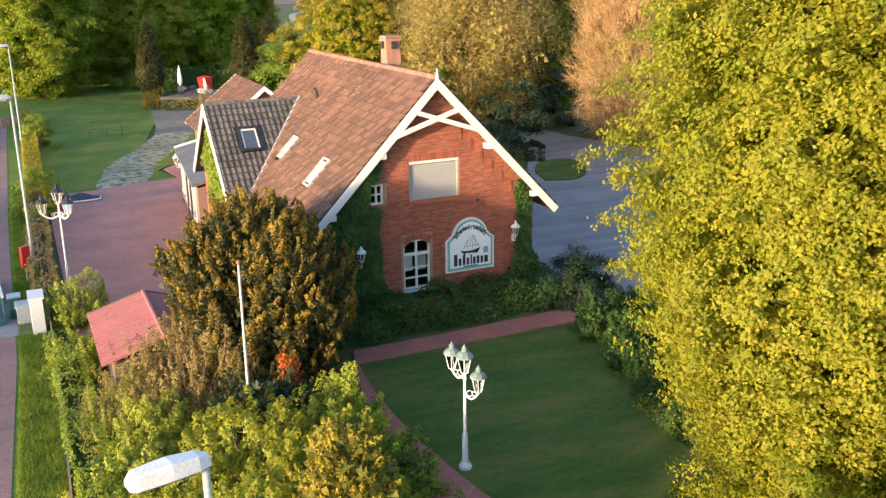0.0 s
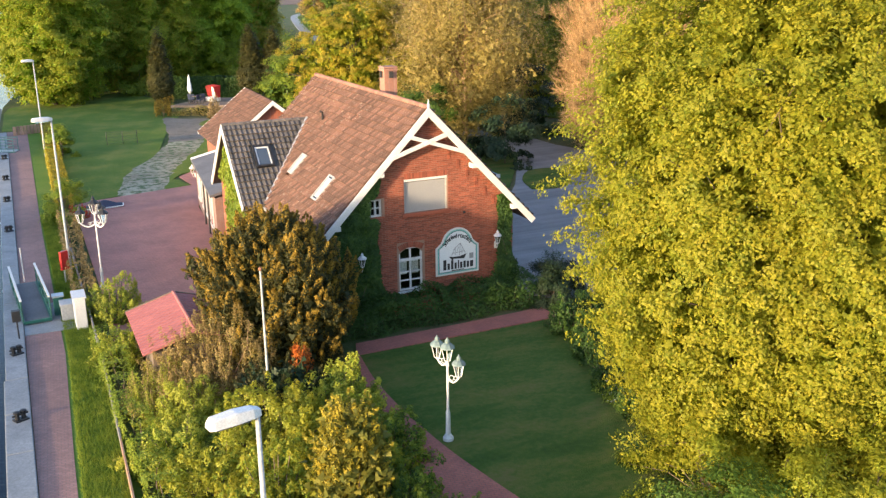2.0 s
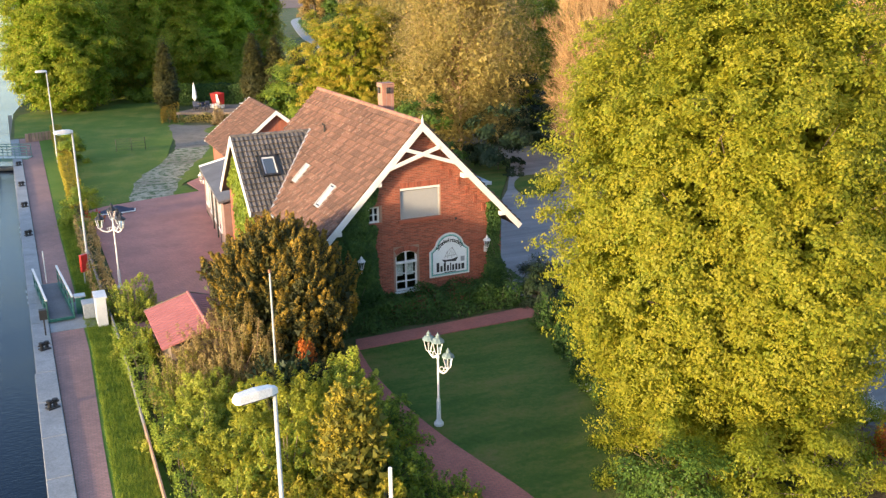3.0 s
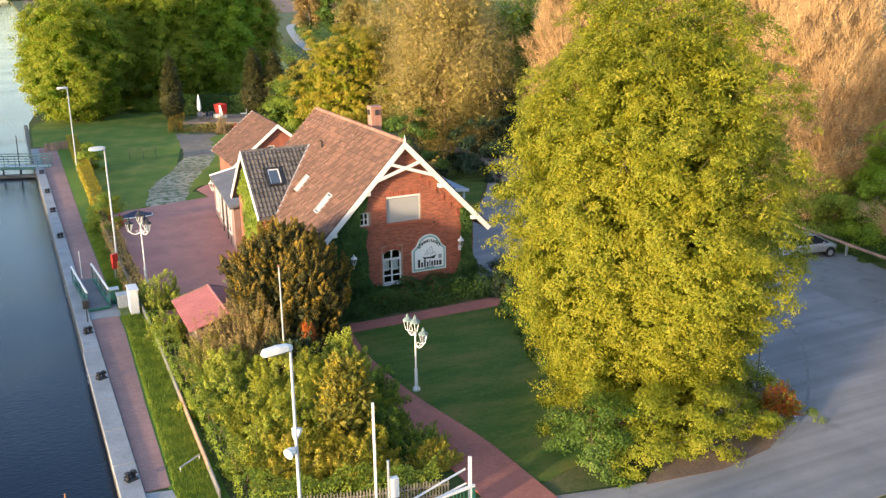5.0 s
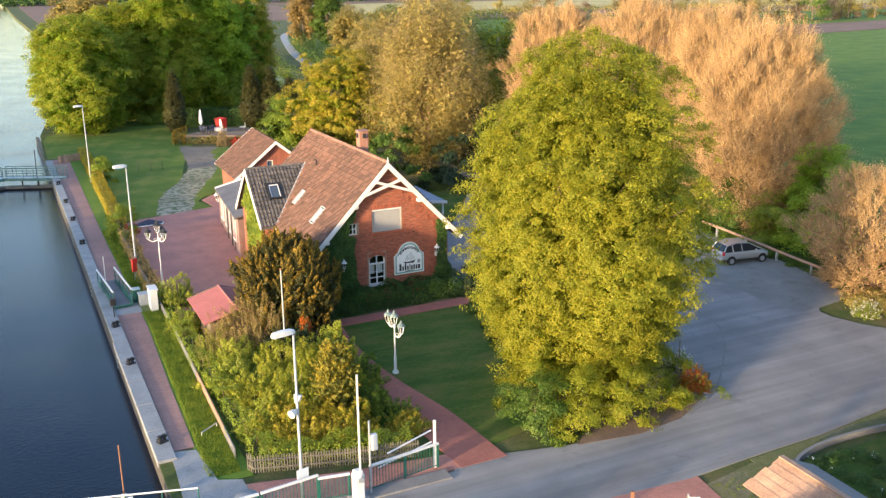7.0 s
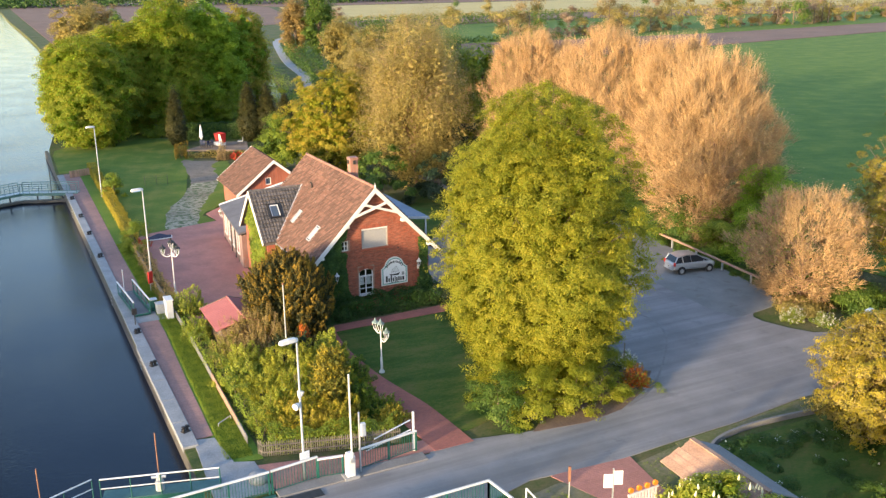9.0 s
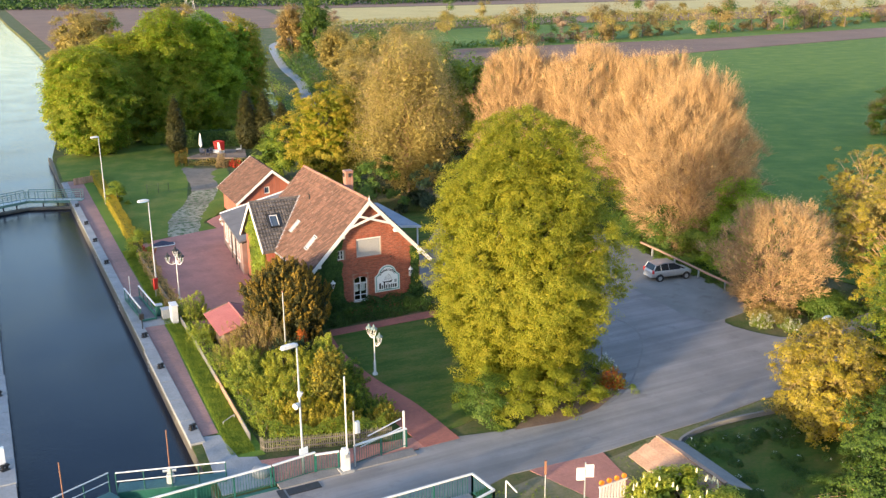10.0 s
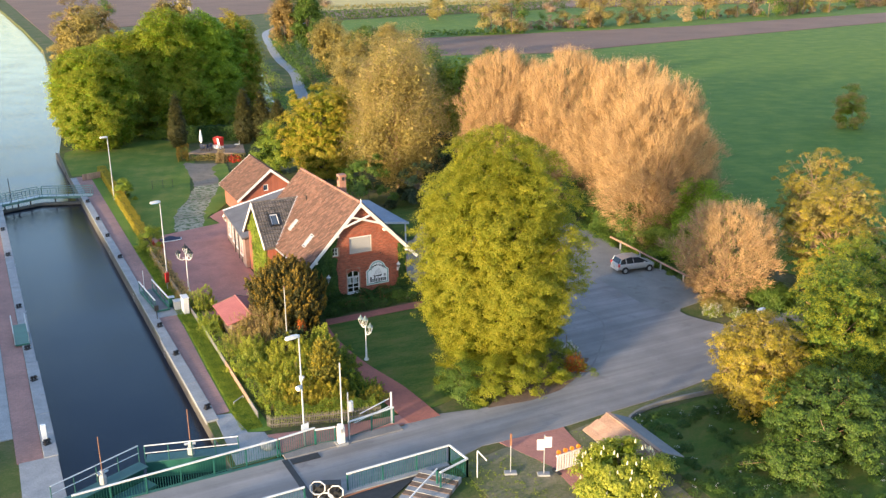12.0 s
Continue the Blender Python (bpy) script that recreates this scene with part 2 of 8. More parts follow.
M["pale_wood"] = surf("bare_boards", (0.31, 0.19, 0.13), (0.40, 0.265, 0.18), 1.6, 12, 0.8, 0.3, per_piece=0.22)
M["pink_tin"] = surf("faded_red_sheet", (0.33, 0.105, 0.095), (0.39, 0.135, 0.12), 1.0, 10, 0.6, 0.15, stain=((0.36, 0.17, 0.14), 1.5, 0.62))
M["blue_roof"] = surf("blue_grey_sheet", (0.16, 0.21, 0.27), (0.22, 0.27, 0.33), 0.8, 10, 0.55, 0.15)
M["red"] = surf("red_plastic", (0.55, 0.025, 0.02), (0.62, 0.04, 0.03), 2.0, 14, 0.4, 0.05)
M["orange"] = surf("orange_plastic", (0.75, 0.22, 0.02), (0.8, 0.28, 0.03), 2.0, 14, 0.35, 0.05)
M["dark"] = surf("dark_interior", (0.02, 0.02, 0.022), (0.03, 0.03, 0.03), 1.0, 5, 0.9, 0.0)
M["cloth"] = surf("white_cloth", (0.72, 0.72, 0.70), (0.80, 0.80, 0.78), 2.0, 12, 0.9, 0.2)
M["blue_cloth"] = surf("dark_blue_cloth", (0.02, 0.03, 0.06), (0.035, 0.045, 0.08), 2.0, 12, 0.85, 0.3)
M["silver"] = surf("silver_car_paint", (0.50, 0.52, 0.53), (0.54, 0.56, 0.57), 1.0, 30, 0.28, 0.0, metal=0.55)
M["rubber"] = surf("tyre_rubber", (0.02, 0.02, 0.02), (0.03, 0.03, 0.03), 3.0, 20, 0.8, 0.2)
M["patina"] = surf("verdigris_cap", (0.11, 0.16, 0.16), (0.19, 0.25, 0.24), 4.0, 20, 0.6, 0.2)
M["sign_white"] = surf("sign_white", (0.72, 0.75, 0.76), (0.76, 0.79, 0.80), 0.8, 60, 0.5, 0.02)
M["sign_teal"] = surf("sign_teal", (0.16, 0.42, 0.38), (0.20, 0.48, 0.43), 1.5, 10, 0.5, 0.05)
M["ink"] = surf("sign_black", (0.015, 0.015, 0.016), (0.025, 0.025, 0.025), 2.0, 10, 0.5, 0.0)
M["sketch"] = surf("sign_grey_lines", (0.25, 0.26, 0.27), (0.32, 0.33, 0.34), 2.0, 10, 0.6, 0.0)
M["flower"] = surf("cream_petals", (0.50, 0.48, 0.30), (0.60, 0.57, 0.40), 6.0, 20, 0.7, 0.1)
M["kerb"] = surf("kerb_grey", (0.17, 0.165, 0.16), (0.22, 0.21, 0.20), 0.9, 14, 0.9, 0.2)
M["earth"] = surf("bare_earth", (0.13, 0.085, 0.06), (0.20, 0.14, 0.10), 0.9, 9, 0.95, 0.6, depth=0.04)

m, n, l, b = nodes_of("window_glass")
b.inputs["Base Color"].default_value, b.inputs["Roughness"].default_value = (0.9, 0.95, 0.95, 1), 0.03
b.inputs["Transmission Weight"].default_value, b.inputs["IOR"].default_value = 1.0, 1.45
M["glass"] = m
m, n, l, b = nodes_of("dark_car_glass")
b.inputs["Base Color"].default_value, b.inputs["Roughness"].default_value = (0.02, 0.025, 0.03, 1), 0.06
M["car_glass"] = m
m, n, l, b = nodes_of("skylight_glass")
b.inputs["Base Color"].default_value, b.inputs["Roughness"].default_value = (0.05, 0.07, 0.10, 1), 0.05
b.inputs["Specular IOR Level"].default_value = 0.9
M["sky_glass"] = m
m, n, l, b = nodes_of("frosted_lamp_glass")
b.inputs["Base Color"].default_value, b.inputs["Roughness"].default_value = (0.85, 0.88, 0.88, 1), 0.05
b.inputs["Transmission Weight"].default_value = 1.0
M["lamp_glass"] = m

# water: dark, clear surface with wind ripples
m, n, l, b = nodes_of("canal_water")
b.inputs["Base Color"].default_value, b.inputs["Roughness"].default_value = (0.002, 0.008, 0.020, 1), 0.05
b.inputs["IOR"].default_value = 1.33
b.inputs["Specular IOR Level"].default_value = 0.25
co = n.new("ShaderNodeTexCoord").outputs["Object"]
mp = n.new("ShaderNodeMapping")
mp.inputs["Scale"].default_value = (1.0, 2.2, 1.0)
l.new(co, mp.inputs[0])
w1 = noise_node(n, l, mp.outputs[0], 3.2, 4, 0.6)
w2 = noise_node(n, l, co, 0.12, 3, 0.5)
mu = n.new("ShaderNodeMath")
mu.operation = "MULTIPLY"
l.new(w1.outputs[0], mu.inputs[0])
l.new(w2.outputs[0], mu.inputs[1])
k = n.new("ShaderNodeBump")
k.inputs["Strength"].default_value, k.inputs["Distance"].default_value = 0.65, 0.05
l.new(mu.outputs[0], k.inputs["Height"])
l.new(k.outputs[0], b.inputs["Normal"])
M["water"] = m

L = {}
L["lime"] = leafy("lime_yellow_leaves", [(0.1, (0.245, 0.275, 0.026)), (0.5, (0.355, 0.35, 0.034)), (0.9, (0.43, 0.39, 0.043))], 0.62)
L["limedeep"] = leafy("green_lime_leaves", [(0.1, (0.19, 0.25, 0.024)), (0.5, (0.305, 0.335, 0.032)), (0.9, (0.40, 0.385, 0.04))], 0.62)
L["gold"] = leafy("rusty_gold_shoots", [(0.1, (0.15, 0.105, 0.016)), (0.5, (0.255, 0.17, 0.023)), (0.9, (0.38, 0.245, 0.032))], 0.4)
L["fresh"] = leafy("fresh_green_leaves", [(0.1, (0.11, 0.175, 0.02)), (0.5, (0.205, 0.275, 0.03)), (0.9, (0.33, 0.37, 0.045))], 0.48)
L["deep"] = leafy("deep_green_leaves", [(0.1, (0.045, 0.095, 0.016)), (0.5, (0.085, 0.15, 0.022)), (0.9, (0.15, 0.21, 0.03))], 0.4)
L["dark"] = leafy("dark_needles", [(0.1, (0.012, 0.026, 0.012)), (0.5, (0.022, 0.042, 0.016)), (0.9, (0.04, 0.06, 0.02))], 0.2)
L["thuja"] = leafy("golden_green_sprays", [(0.1, (0.085, 0.10, 0.018)), (0.5, (0.16, 0.155, 0.024)), (0.9, (0.27, 0.225, 0.032))], 0.35)
L["yew"] = leafy("yew_needles", [(0.15, (0.03, 0.036, 0.012)), (0.5, (0.055, 0.058, 0.016)), (0.9, (0.10, 0.088, 0.022))], 0.3)
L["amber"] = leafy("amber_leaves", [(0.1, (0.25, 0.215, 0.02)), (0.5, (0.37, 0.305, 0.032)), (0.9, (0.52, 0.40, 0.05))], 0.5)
L["bud"] = leafy("pale_bud_leaves", [(0.1, (0.29, 0.195, 0.09)), (0.5, (0.435, 0.305, 0.14)), (0.9, (0.57, 0.43, 0.205))], 0.35)
L["olive"] = leafy("olive_brown_leaves", [(0.1, (0.19, 0.165, 0.045)), (0.5, (0.32, 0.26, 0.075)), (0.9, (0.44, 0.36, 0.11))], 0.45)
L["brownish"] = leafy("brownish_leaves", [(0.1, (0.20, 0.15, 0.05)), (0.5, (0.32, 0.23, 0.08)), (0.9, (0.43, 0.31, 0.13))], 0.45)
L["rust"] = leafy("rust_red_leaves", [(0.1, (0.30, 0.07, 0.012)), (0.5, (0.50, 0.13, 0.02)), (0.9, (0.60, 0.20, 0.03))])
L["mauve"] = leafy("pinkish_bud_scales", [(0.1, (0.17, 0.11, 0.075)), (0.5, (0.27, 0.19, 0.125)), (0.9, (0.38, 0.29, 0.19))], 0.3)
L["spring"] = leafy("pale_spring_green", [(0.1, (0.25, 0.295, 0.035)), (0.5, (0.42, 0.44, 0.058)), (0.9, (0.56, 0.54, 0.09))], 0.55)
L["blossom"] = leafy("white_blossom", [(0.1, (0.62, 0.60, 0.55)), (0.9, (0.82, 0.80, 0.76))], 0.3)
L["red_bloom"] = leafy("red_bloom", [(0.1, (0.40, 0.03, 0.02)), (0.5, (0.55, 0.05, 0.03)), (0.9, (0.62, 0.12, 0.05))], 0.3)
L["ivy"] = leafy("ivy_leaves", [(0.1, (0.022, 0.045, 0.012)), (0.5, (0.045, 0.085, 0.018)), (0.9, (0.09, 0.13, 0.03))], 0.25)

L["hedge"] = leafy("glossy_hedge_leaves", [(0.1, (0.022, 0.055, 0.012)), (0.5, (0.042, 0.092, 0.017)), (0.9, (0.085, 0.15, 0.028))], 0.3)

L["bank"] = leafy("full_green_leaves", [(0.1, (0.175, 0.295, 0.03)), (0.5, (0.30, 0.43, 0.042)), (0.9, (0.45, 0.55, 0.062))], 0.68)

# ---- building helpers ----
class Geo:
    """Collects faces of one mesh."""

    def __init__(self):
        self.v, self.f = [], []

    def add(self, verts, faces):
        o = len(self.v)
        self.v.extend([tuple(p) for p in verts])
        self.f.extend([tuple(i + o for i in q) for q in faces])
        return self

    def box(self, x0, x1, y0, y1, z0, z1, m=None):
        c = [(x, y, z) for z in (z0, z1) for y in (y0, y1) for x in (x0, x1)]
        if m:
            c = [m @ Vector(p) for p in c]
        return self.add(c, [(0, 2, 3, 1), (4, 5, 7, 6), (0, 1, 5, 4), (2, 6, 7, 3), (0, 4, 6, 2), (1, 3, 7, 5)])

    def prism(self, poly, z0, z1, m=None):
        """A flat outline in x and y, raised from z0 to z1."""
        k = len(poly)
        c = [(x, y, z0) for x, y in poly] + [(x, y, z1) for x, y in poly]
        if m:
            c = [m @ Vector(p) for p in c]
        f = [tuple(reversed(range(k))), tuple(range(k, 2 * k))]
        return self.add(c, f + [(i, (i + 1) % k, (i + 1) % k + k, i + k) for i in range(k)])

    def tube(self, pts, radii, seg=6, cap=True):
        """A tapered round bar along points."""
        pts = [Vector(p) for p in pts]
        if not isinstance(radii, (list, tuple)):
            radii = [radii] * len(pts)
        rows = []
        for i, p in enumerate(pts):
            d = (pts[min(i + 1, len(pts) - 1)] - pts[max(i - 1, 0)]).normalized()
            a = d.cross(Vector((0, 0, 1)) if abs(d.z) < 0.9 else Vector((1, 0, 0))).normalized()
            b = d.cross(a)
            rows.append([p + (a * math.cos(t) + b * math.sin(t)) * radii[i] for t in (math.tau * k / seg for k in range(seg))])
        f = [(r * seg + k, r * seg + (k + 1) % seg, (r + 1) * seg + (k + 1) % seg, (r + 1) * seg + k) for r in range(len(rows) - 1) for k in range(seg)]
        if cap:
            f += [tuple(range(seg)), tuple((len(rows) - 1) * seg + k for k in reversed(range(seg)))]
        return self.add([p for r in rows for p in r], f)

    def lathe(self, prof, at=(0, 0, 0), seg=12):
        """A turned shape from (radius, height) pairs."""
        c = [(at[0] + r * math.cos(math.tau * k / seg), at[1] + r * math.sin(math.tau * k / seg), at[2] + z) for r, z in prof for k in range(seg)]
        f = [(r * seg + k, r * seg + (k + 1) % seg, (r + 1) * seg + (k + 1) % seg, (r + 1) * seg + k) for r in range(len(prof) - 1) for k in range(seg)]
        f += [tuple(reversed(range(seg))), tuple((len(prof) - 1) * seg + k for k in range(seg))]
        return self.add(c, f)

    def mesh(self, name, mat, smooth=False):
        me = bpy.data.meshes.new(name)
        me.from_pydata(self.v, [], self.f)
        bm = bmesh.new()
        bm.from_mesh(me)
        bmesh.ops.recalc_face_normals(bm, faces=bm.faces)
        bm.to_mesh(me)
        bm.free()
        me.materials.append(mat)
        if smooth:
            me.polygons.foreach_set("use_smooth", [True] * len(me.polygons))
        return me


def part(name, geo, mat, parent=None, label="", smooth=False, bevel=0.0):
    """One mesh object, under a thing or a part."""
    ob = new(name, geo.mesh(name, mat, smooth) if isinstance(geo, Geo) else geo)
    if parent:
        ob.parent = parent
    if label:
        tagged(ob, label)
    if bevel:
        k = ob.modifiers.new("worn_edges", "BEVEL")
        k.width, k.segments, k.limit_method = bevel, 2, "ANGLE"
    return ob


def thing(name, label, category, group="", kind="", at=None):
    ob = tagged(new(name), label, category, group, kind)
    if at is not None:
        ob.matrix_basis = at
    return ob


def structure(name, geo, mat, label="", category="", smooth=False):
    return tagged(part(name, geo, mat, None, "", smooth), label, category, "", "structure")


def flat(poly, z, mat, name, label, category, thick=0.05):
    """A sheet of ground with a real edge, its top at z."""
    return structure(name, Geo().prism(poly, z - thick, z), mat, label, category)


def ground_strip(pts, w0, w1):
    """The outline of a strip beside a line of points: from w0 to w1 to the right of it."""
    P = [Vector(p) for p in pts]
    left, right = [], []
    for i, p in enumerate(P):
        d = (P[min(i + 1, len(P) - 1)] - P[max(i - 1, 0)]).normalized()
        nrm = Vector((d.y, -d.x))
        left.append(tuple(p + nrm * w0))
        right.append(tuple(p + nrm * w1))
    return left + right[::-1]


def smooth_line(pts, k=6):
    """A curve through points (Catmull-Rom)."""
    P = [Vector(p) for p in pts]
    out = []
    for i in range(len(P) - 1):
        a, b, c, d = P[max(i - 1, 0)], P[i], P[i + 1], P[min(i + 2, len(P) - 1)]
        for j in range(k):
            t = j / k
            out.append(tuple(0.5 * (2 * b + (c - a) * t + (2 * a - 5 * b + 4 * c - d) * t * t + (3 * b - a - 3 * c + d) * t ** 3)))
    return out + [tuple(P[-1])]


# ---- foliage ----
def leaf_mesh(name, C, N, size, mat, rng, slim=0.55, corners=3):
    """Many small leaves: folded kites with four corners, or plain three-cornered ones."""
    n = len(C)
    N = N / np.maximum(np.linalg.norm(N, axis=1, keepdims=True), 1e-6)
    R = rng.normal(size=(n, 3))
    T = np.cross(N, R)
    T /= np.maximum(np.linalg.norm(T, axis=1, keepdims=True), 1e-6)
    B = np.cross(N, T)
    s = (size * rng.uniform(0.65, 1.3, n))[:, None]
    V = np.empty((n, corners, 3))
    if corners == 4:
        V[:, 0], V[:, 2] = C + T * s * 0.5, C - T * s * 0.5
        V[:, 1], V[:, 3] = C + B * s * 0.5 * slim + N * s * 0.12, C - B * s * 0.5 * slim + N * s * 0.12
    else:
        V[:, 0] = C + T * s * 0.55
        V[:, 1], V[:, 2] = C + (B * slim - T * 0.75) * s * 0.5, C - (B * slim + T * 0.75) * s * 0.5
    me = bpy.data.meshes.new(name)
    me.vertices.add(corners * n)
    me.vertices.foreach_set("co", V.reshape(-1).astype(np.float32))
    me.loops.add(corners * n)
    me.loops.foreach_set("vertex_index", np.arange(corners * n, dtype=np.int32))
    me.polygons.add(n)
    me.polygons.foreach_set("loop_start", np.arange(0, corners * n, corners, dtype=np.int32))
    me.update(calc_edges=True)
    me.materials.append(mat)
    return me


def profile(shape, s):
    """Relative crown radius at relative height s."""
    if shape == "round":
        return math.sqrt(max(0.0, 1 - (2 * s - 1) ** 2)) ** 0.8
    if shape == "tall":
        return min(1.0, 0.58 + 1.2 * s) * max(0.0, 1 - s ** 4.2) ** 0.55
    if shape == "vase":
        return (0.35 + 1.0 * min(s, 0.55) / 0.55 * 0.65) * math.sqrt(max(0.0, 1 - max(0.0, (s - 0.5) / 0.5) ** 2.2))
    if shape == "fan":
        return (0.25 + 0.9 * s) * max(0.0, 1 - s ** 4) ** 0.55
    if shape == "cone":
        return (0.35 + min(1.0, s * 4) * 0.65) * (1 - s) ** 0.75
    if shape == "column":
        return min(1.0, 0.6 + s * 2) * max(0.0, 1 - s ** 2.5) ** 0.7
    return math.sqrt(max(0.0, 1 - s * s)) if shape == "dome" else 1.0


def crown(rng, h0, h1, r, shape, n_clumps, per, spread, lobes=0.35, fill=0.45, up=0.5, seed=0, stretch=(1, 1), upright=0.0, lobe_scale=1.6, bough=None, bunch=12):
    """Boughs in a lobed envelope, each a drooping bunch of leaf clumps: leaf places, leaf directions and clump places."""
    bough = min(3.2 * spread, 0.25 * r) if bough is None else bough
    S = np.linspace(0.01, 0.99, 60)
    W = np.array([profile(shape, s) for s in S]) + 0.05
    W /= W.sum()
    boughs = []
    for _ in range(max(8, n_clumps // bunch)):
        s = float(rng.choice(S, p=W)) + rng.uniform(-0.01, 0.01)
        th = rng.uniform(0, math.tau)
        d = Vector((math.cos(th), math.sin(th), 2.2 * s))
        k = 1 + lobes * noise.noise(d * lobe_scale + Vector((seed * 3.1, 0, seed))) + 0.5 * lobes * noise.noise(d * lobe_scale * 2.6 + Vector((0, seed * 1.7, 5)))
        rho = (r - 0.4 * bough) * profile(shape, min(max(s, 0.0), 1.0)) * k * (1 - fill * rng.random() ** 1.6) * (1 + (0.16 * rng.random() if rng.random() < 0.12 else 0))
        boughs.append((rho * math.cos(th) * stretch[0], rho * math.sin(th) * stretch[1], h0 + (h1 - h0) * s * (0.94 + 0.08 * k)))
    boughs = np.array(boughs)
    who = rng.integers(len(boughs), size=n_clumps)
    rel = rng.normal(size=(n_clumps, 3)) + 1e-6
    rel *= (bough * rng.random(n_clumps) ** 0.45 * rng.uniform(0.6, 1.3, len(boughs))[who] / np.linalg.norm(rel, axis=1))[:, None]
    side = boughs[who] * np.array([1.0, 1.0, 0.0])
    side /= np.maximum(np.linalg.norm(side, axis=1, keepdims=True), 1e-6)
    rel[:, 2] = rel[:, 2] * (0.42 + upright) - 0.38 * (rel * side).sum(1) * (upright == 0)
    cl = boughs[who] + rel
    C = np.repeat(cl, per, axis=0)
    off = rng.normal(size=C.shape)
    off *= (1.75 * rng.random(len(C)) ** 0.4 / np.linalg.norm(off, axis=1))[:, None]
    off *= spread * np.repeat(rng.uniform(0.55, 1.35, n_clumps), per)[:, None]
    off[:, 2] *= 0.62 + upright
    C = C + off
    C[:, 2] = np.maximum(C[:, 2], 0.04)
    mid = np.array([0, 0, h0 + 0.35 * (h1 - h0)])
    out = C - mid
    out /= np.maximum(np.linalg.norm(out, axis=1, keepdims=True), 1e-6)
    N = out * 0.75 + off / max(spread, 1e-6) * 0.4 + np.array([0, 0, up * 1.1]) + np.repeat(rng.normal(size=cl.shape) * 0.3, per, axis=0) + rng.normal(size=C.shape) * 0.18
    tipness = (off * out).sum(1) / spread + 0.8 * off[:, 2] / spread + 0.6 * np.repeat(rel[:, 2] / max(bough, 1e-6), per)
    return C, N, cl, tipness


def wood_mesh(rng, cl, trunk_h, r0, limbs, twigs, lean=0.25, thin=0.012):
    g = Geo()
    top = Vector((rng.normal() * lean, rng.normal() * lean, trunk_h))
    mid = Vector((top.x * 0.3 + rng.normal() * 0.1, top.y * 0.3, trunk_h * 0.5))
    g.tube([(0, 0, -0.15), (0, 0, 0.25), mid, top], [r0 * 1.45, r0, r0 * 0.75, r0 * 0.3], 8)
    order = rng.permutation(len(cl))
    for j in range(min(limbs, len(cl))):
        c = Vector(cl[order[j]])
        z = min(max(0.3, (c.z - 0.35 * math.hypot(c.x, c.y)) * rng.uniform(0.55, 0.9)), trunk_h * 0.95)
        s = Vector((top.x * z / trunk_h, top.y * z / trunk_h, z))
        m1 = s.lerp(c, 0.45) + Vector((0, 0, 0.10 * (c - s).length)) + Vector(rng.normal(size=3)) * 0.15
        q = r0 * 0.42 * (1 - 0.6 * z / max(trunk_h, 0.1))
        g.tube([s, m1, c], [q, q * 0.6, thin], 5, False)
        for k in range(twigs):
            o = Vector(cl[order[(j * 7 + k * 13 + 3) % len(cl)]])
            if (o - c).length < 0.35 * max(trunk_h, 2.0):
                g.tube([m1.lerp(c, rng.uniform(0.1, 0.8)), c.lerp(o, 0.5) + Vector(rng.normal(size=3)) * 0.1, o], [q * 0.35, thin * 1.4, thin * 0.6], 4, False)
    return g


def tree(name, label, category, x, y, h, r, z0, leaf, n_leaves, size, seed, shape="round", per=14, spread=0.35, limbs=26, twigs=2, r0=None, bark="bark",
         lobes=0.35, fill=0.45, up=0.5, group="", stretch=(1, 1), upright=0.0, slim=0.6, lobe_scale=1.6, z=0.0, trunk=0.72, kind="", tip=None, core=0, core_leaf="deep", corners=3, bough=None, bunch=9):
    rng = np.random.default_rng(seed)
    if shape in ("cone", "column"):
        bough, bunch = 0.0, 1
    t = thing(name, label, category, group, kind, pose(x, y, z, 0, 0, 0))
    C, N, cl, tipness = crown(rng, z0, h, r, shape, max(8, n_leaves // per), per, spread, lobes, fill, up, seed, stretch, upright, lobe_scale, bough, bunch)
    part("trunk" if h > 3.5 else "branchwork", wood_mesh(rng, cl, h * trunk, r0 or h * 0.018 + 0.03, limbs, twigs), M[bark], t, smooth=True)
    name = "crown" if h > 3.5 else "foliage"
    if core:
        # large filling leaves; a darker core_leaf puts the crown's inner shade into colour
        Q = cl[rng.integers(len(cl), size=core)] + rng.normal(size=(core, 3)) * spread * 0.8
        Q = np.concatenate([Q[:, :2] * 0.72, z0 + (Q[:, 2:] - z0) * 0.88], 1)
        part("inner_foliage", leaf_mesh("leaves", Q, rng.normal(size=(core, 3)) + np.array([0, 0, 0.6]), size * 2.6, L[core_leaf], rng, 0.8), None, t, "large inner leaves, in some trees coloured darker for crown shade")
    # tip colour on outward and upward leaves: depth and sunlit tops put into colour
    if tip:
        at_tip = tipness > np.quantile(tipness, 1 - tip[1])
        part("young_foliage", leaf_mesh("leaves", C[at_tip], N[at_tip], size, L[tip[0]], rng, slim, corners), None, t, "lighter young shoots, in some trees standing for sunlit clump tops")
        C, N = C[~at_tip], N[~at_tip]
    part(name, leaf_mesh("leaves", C, N, size, L[leaf], rng, slim, corners), None, t)
    return t


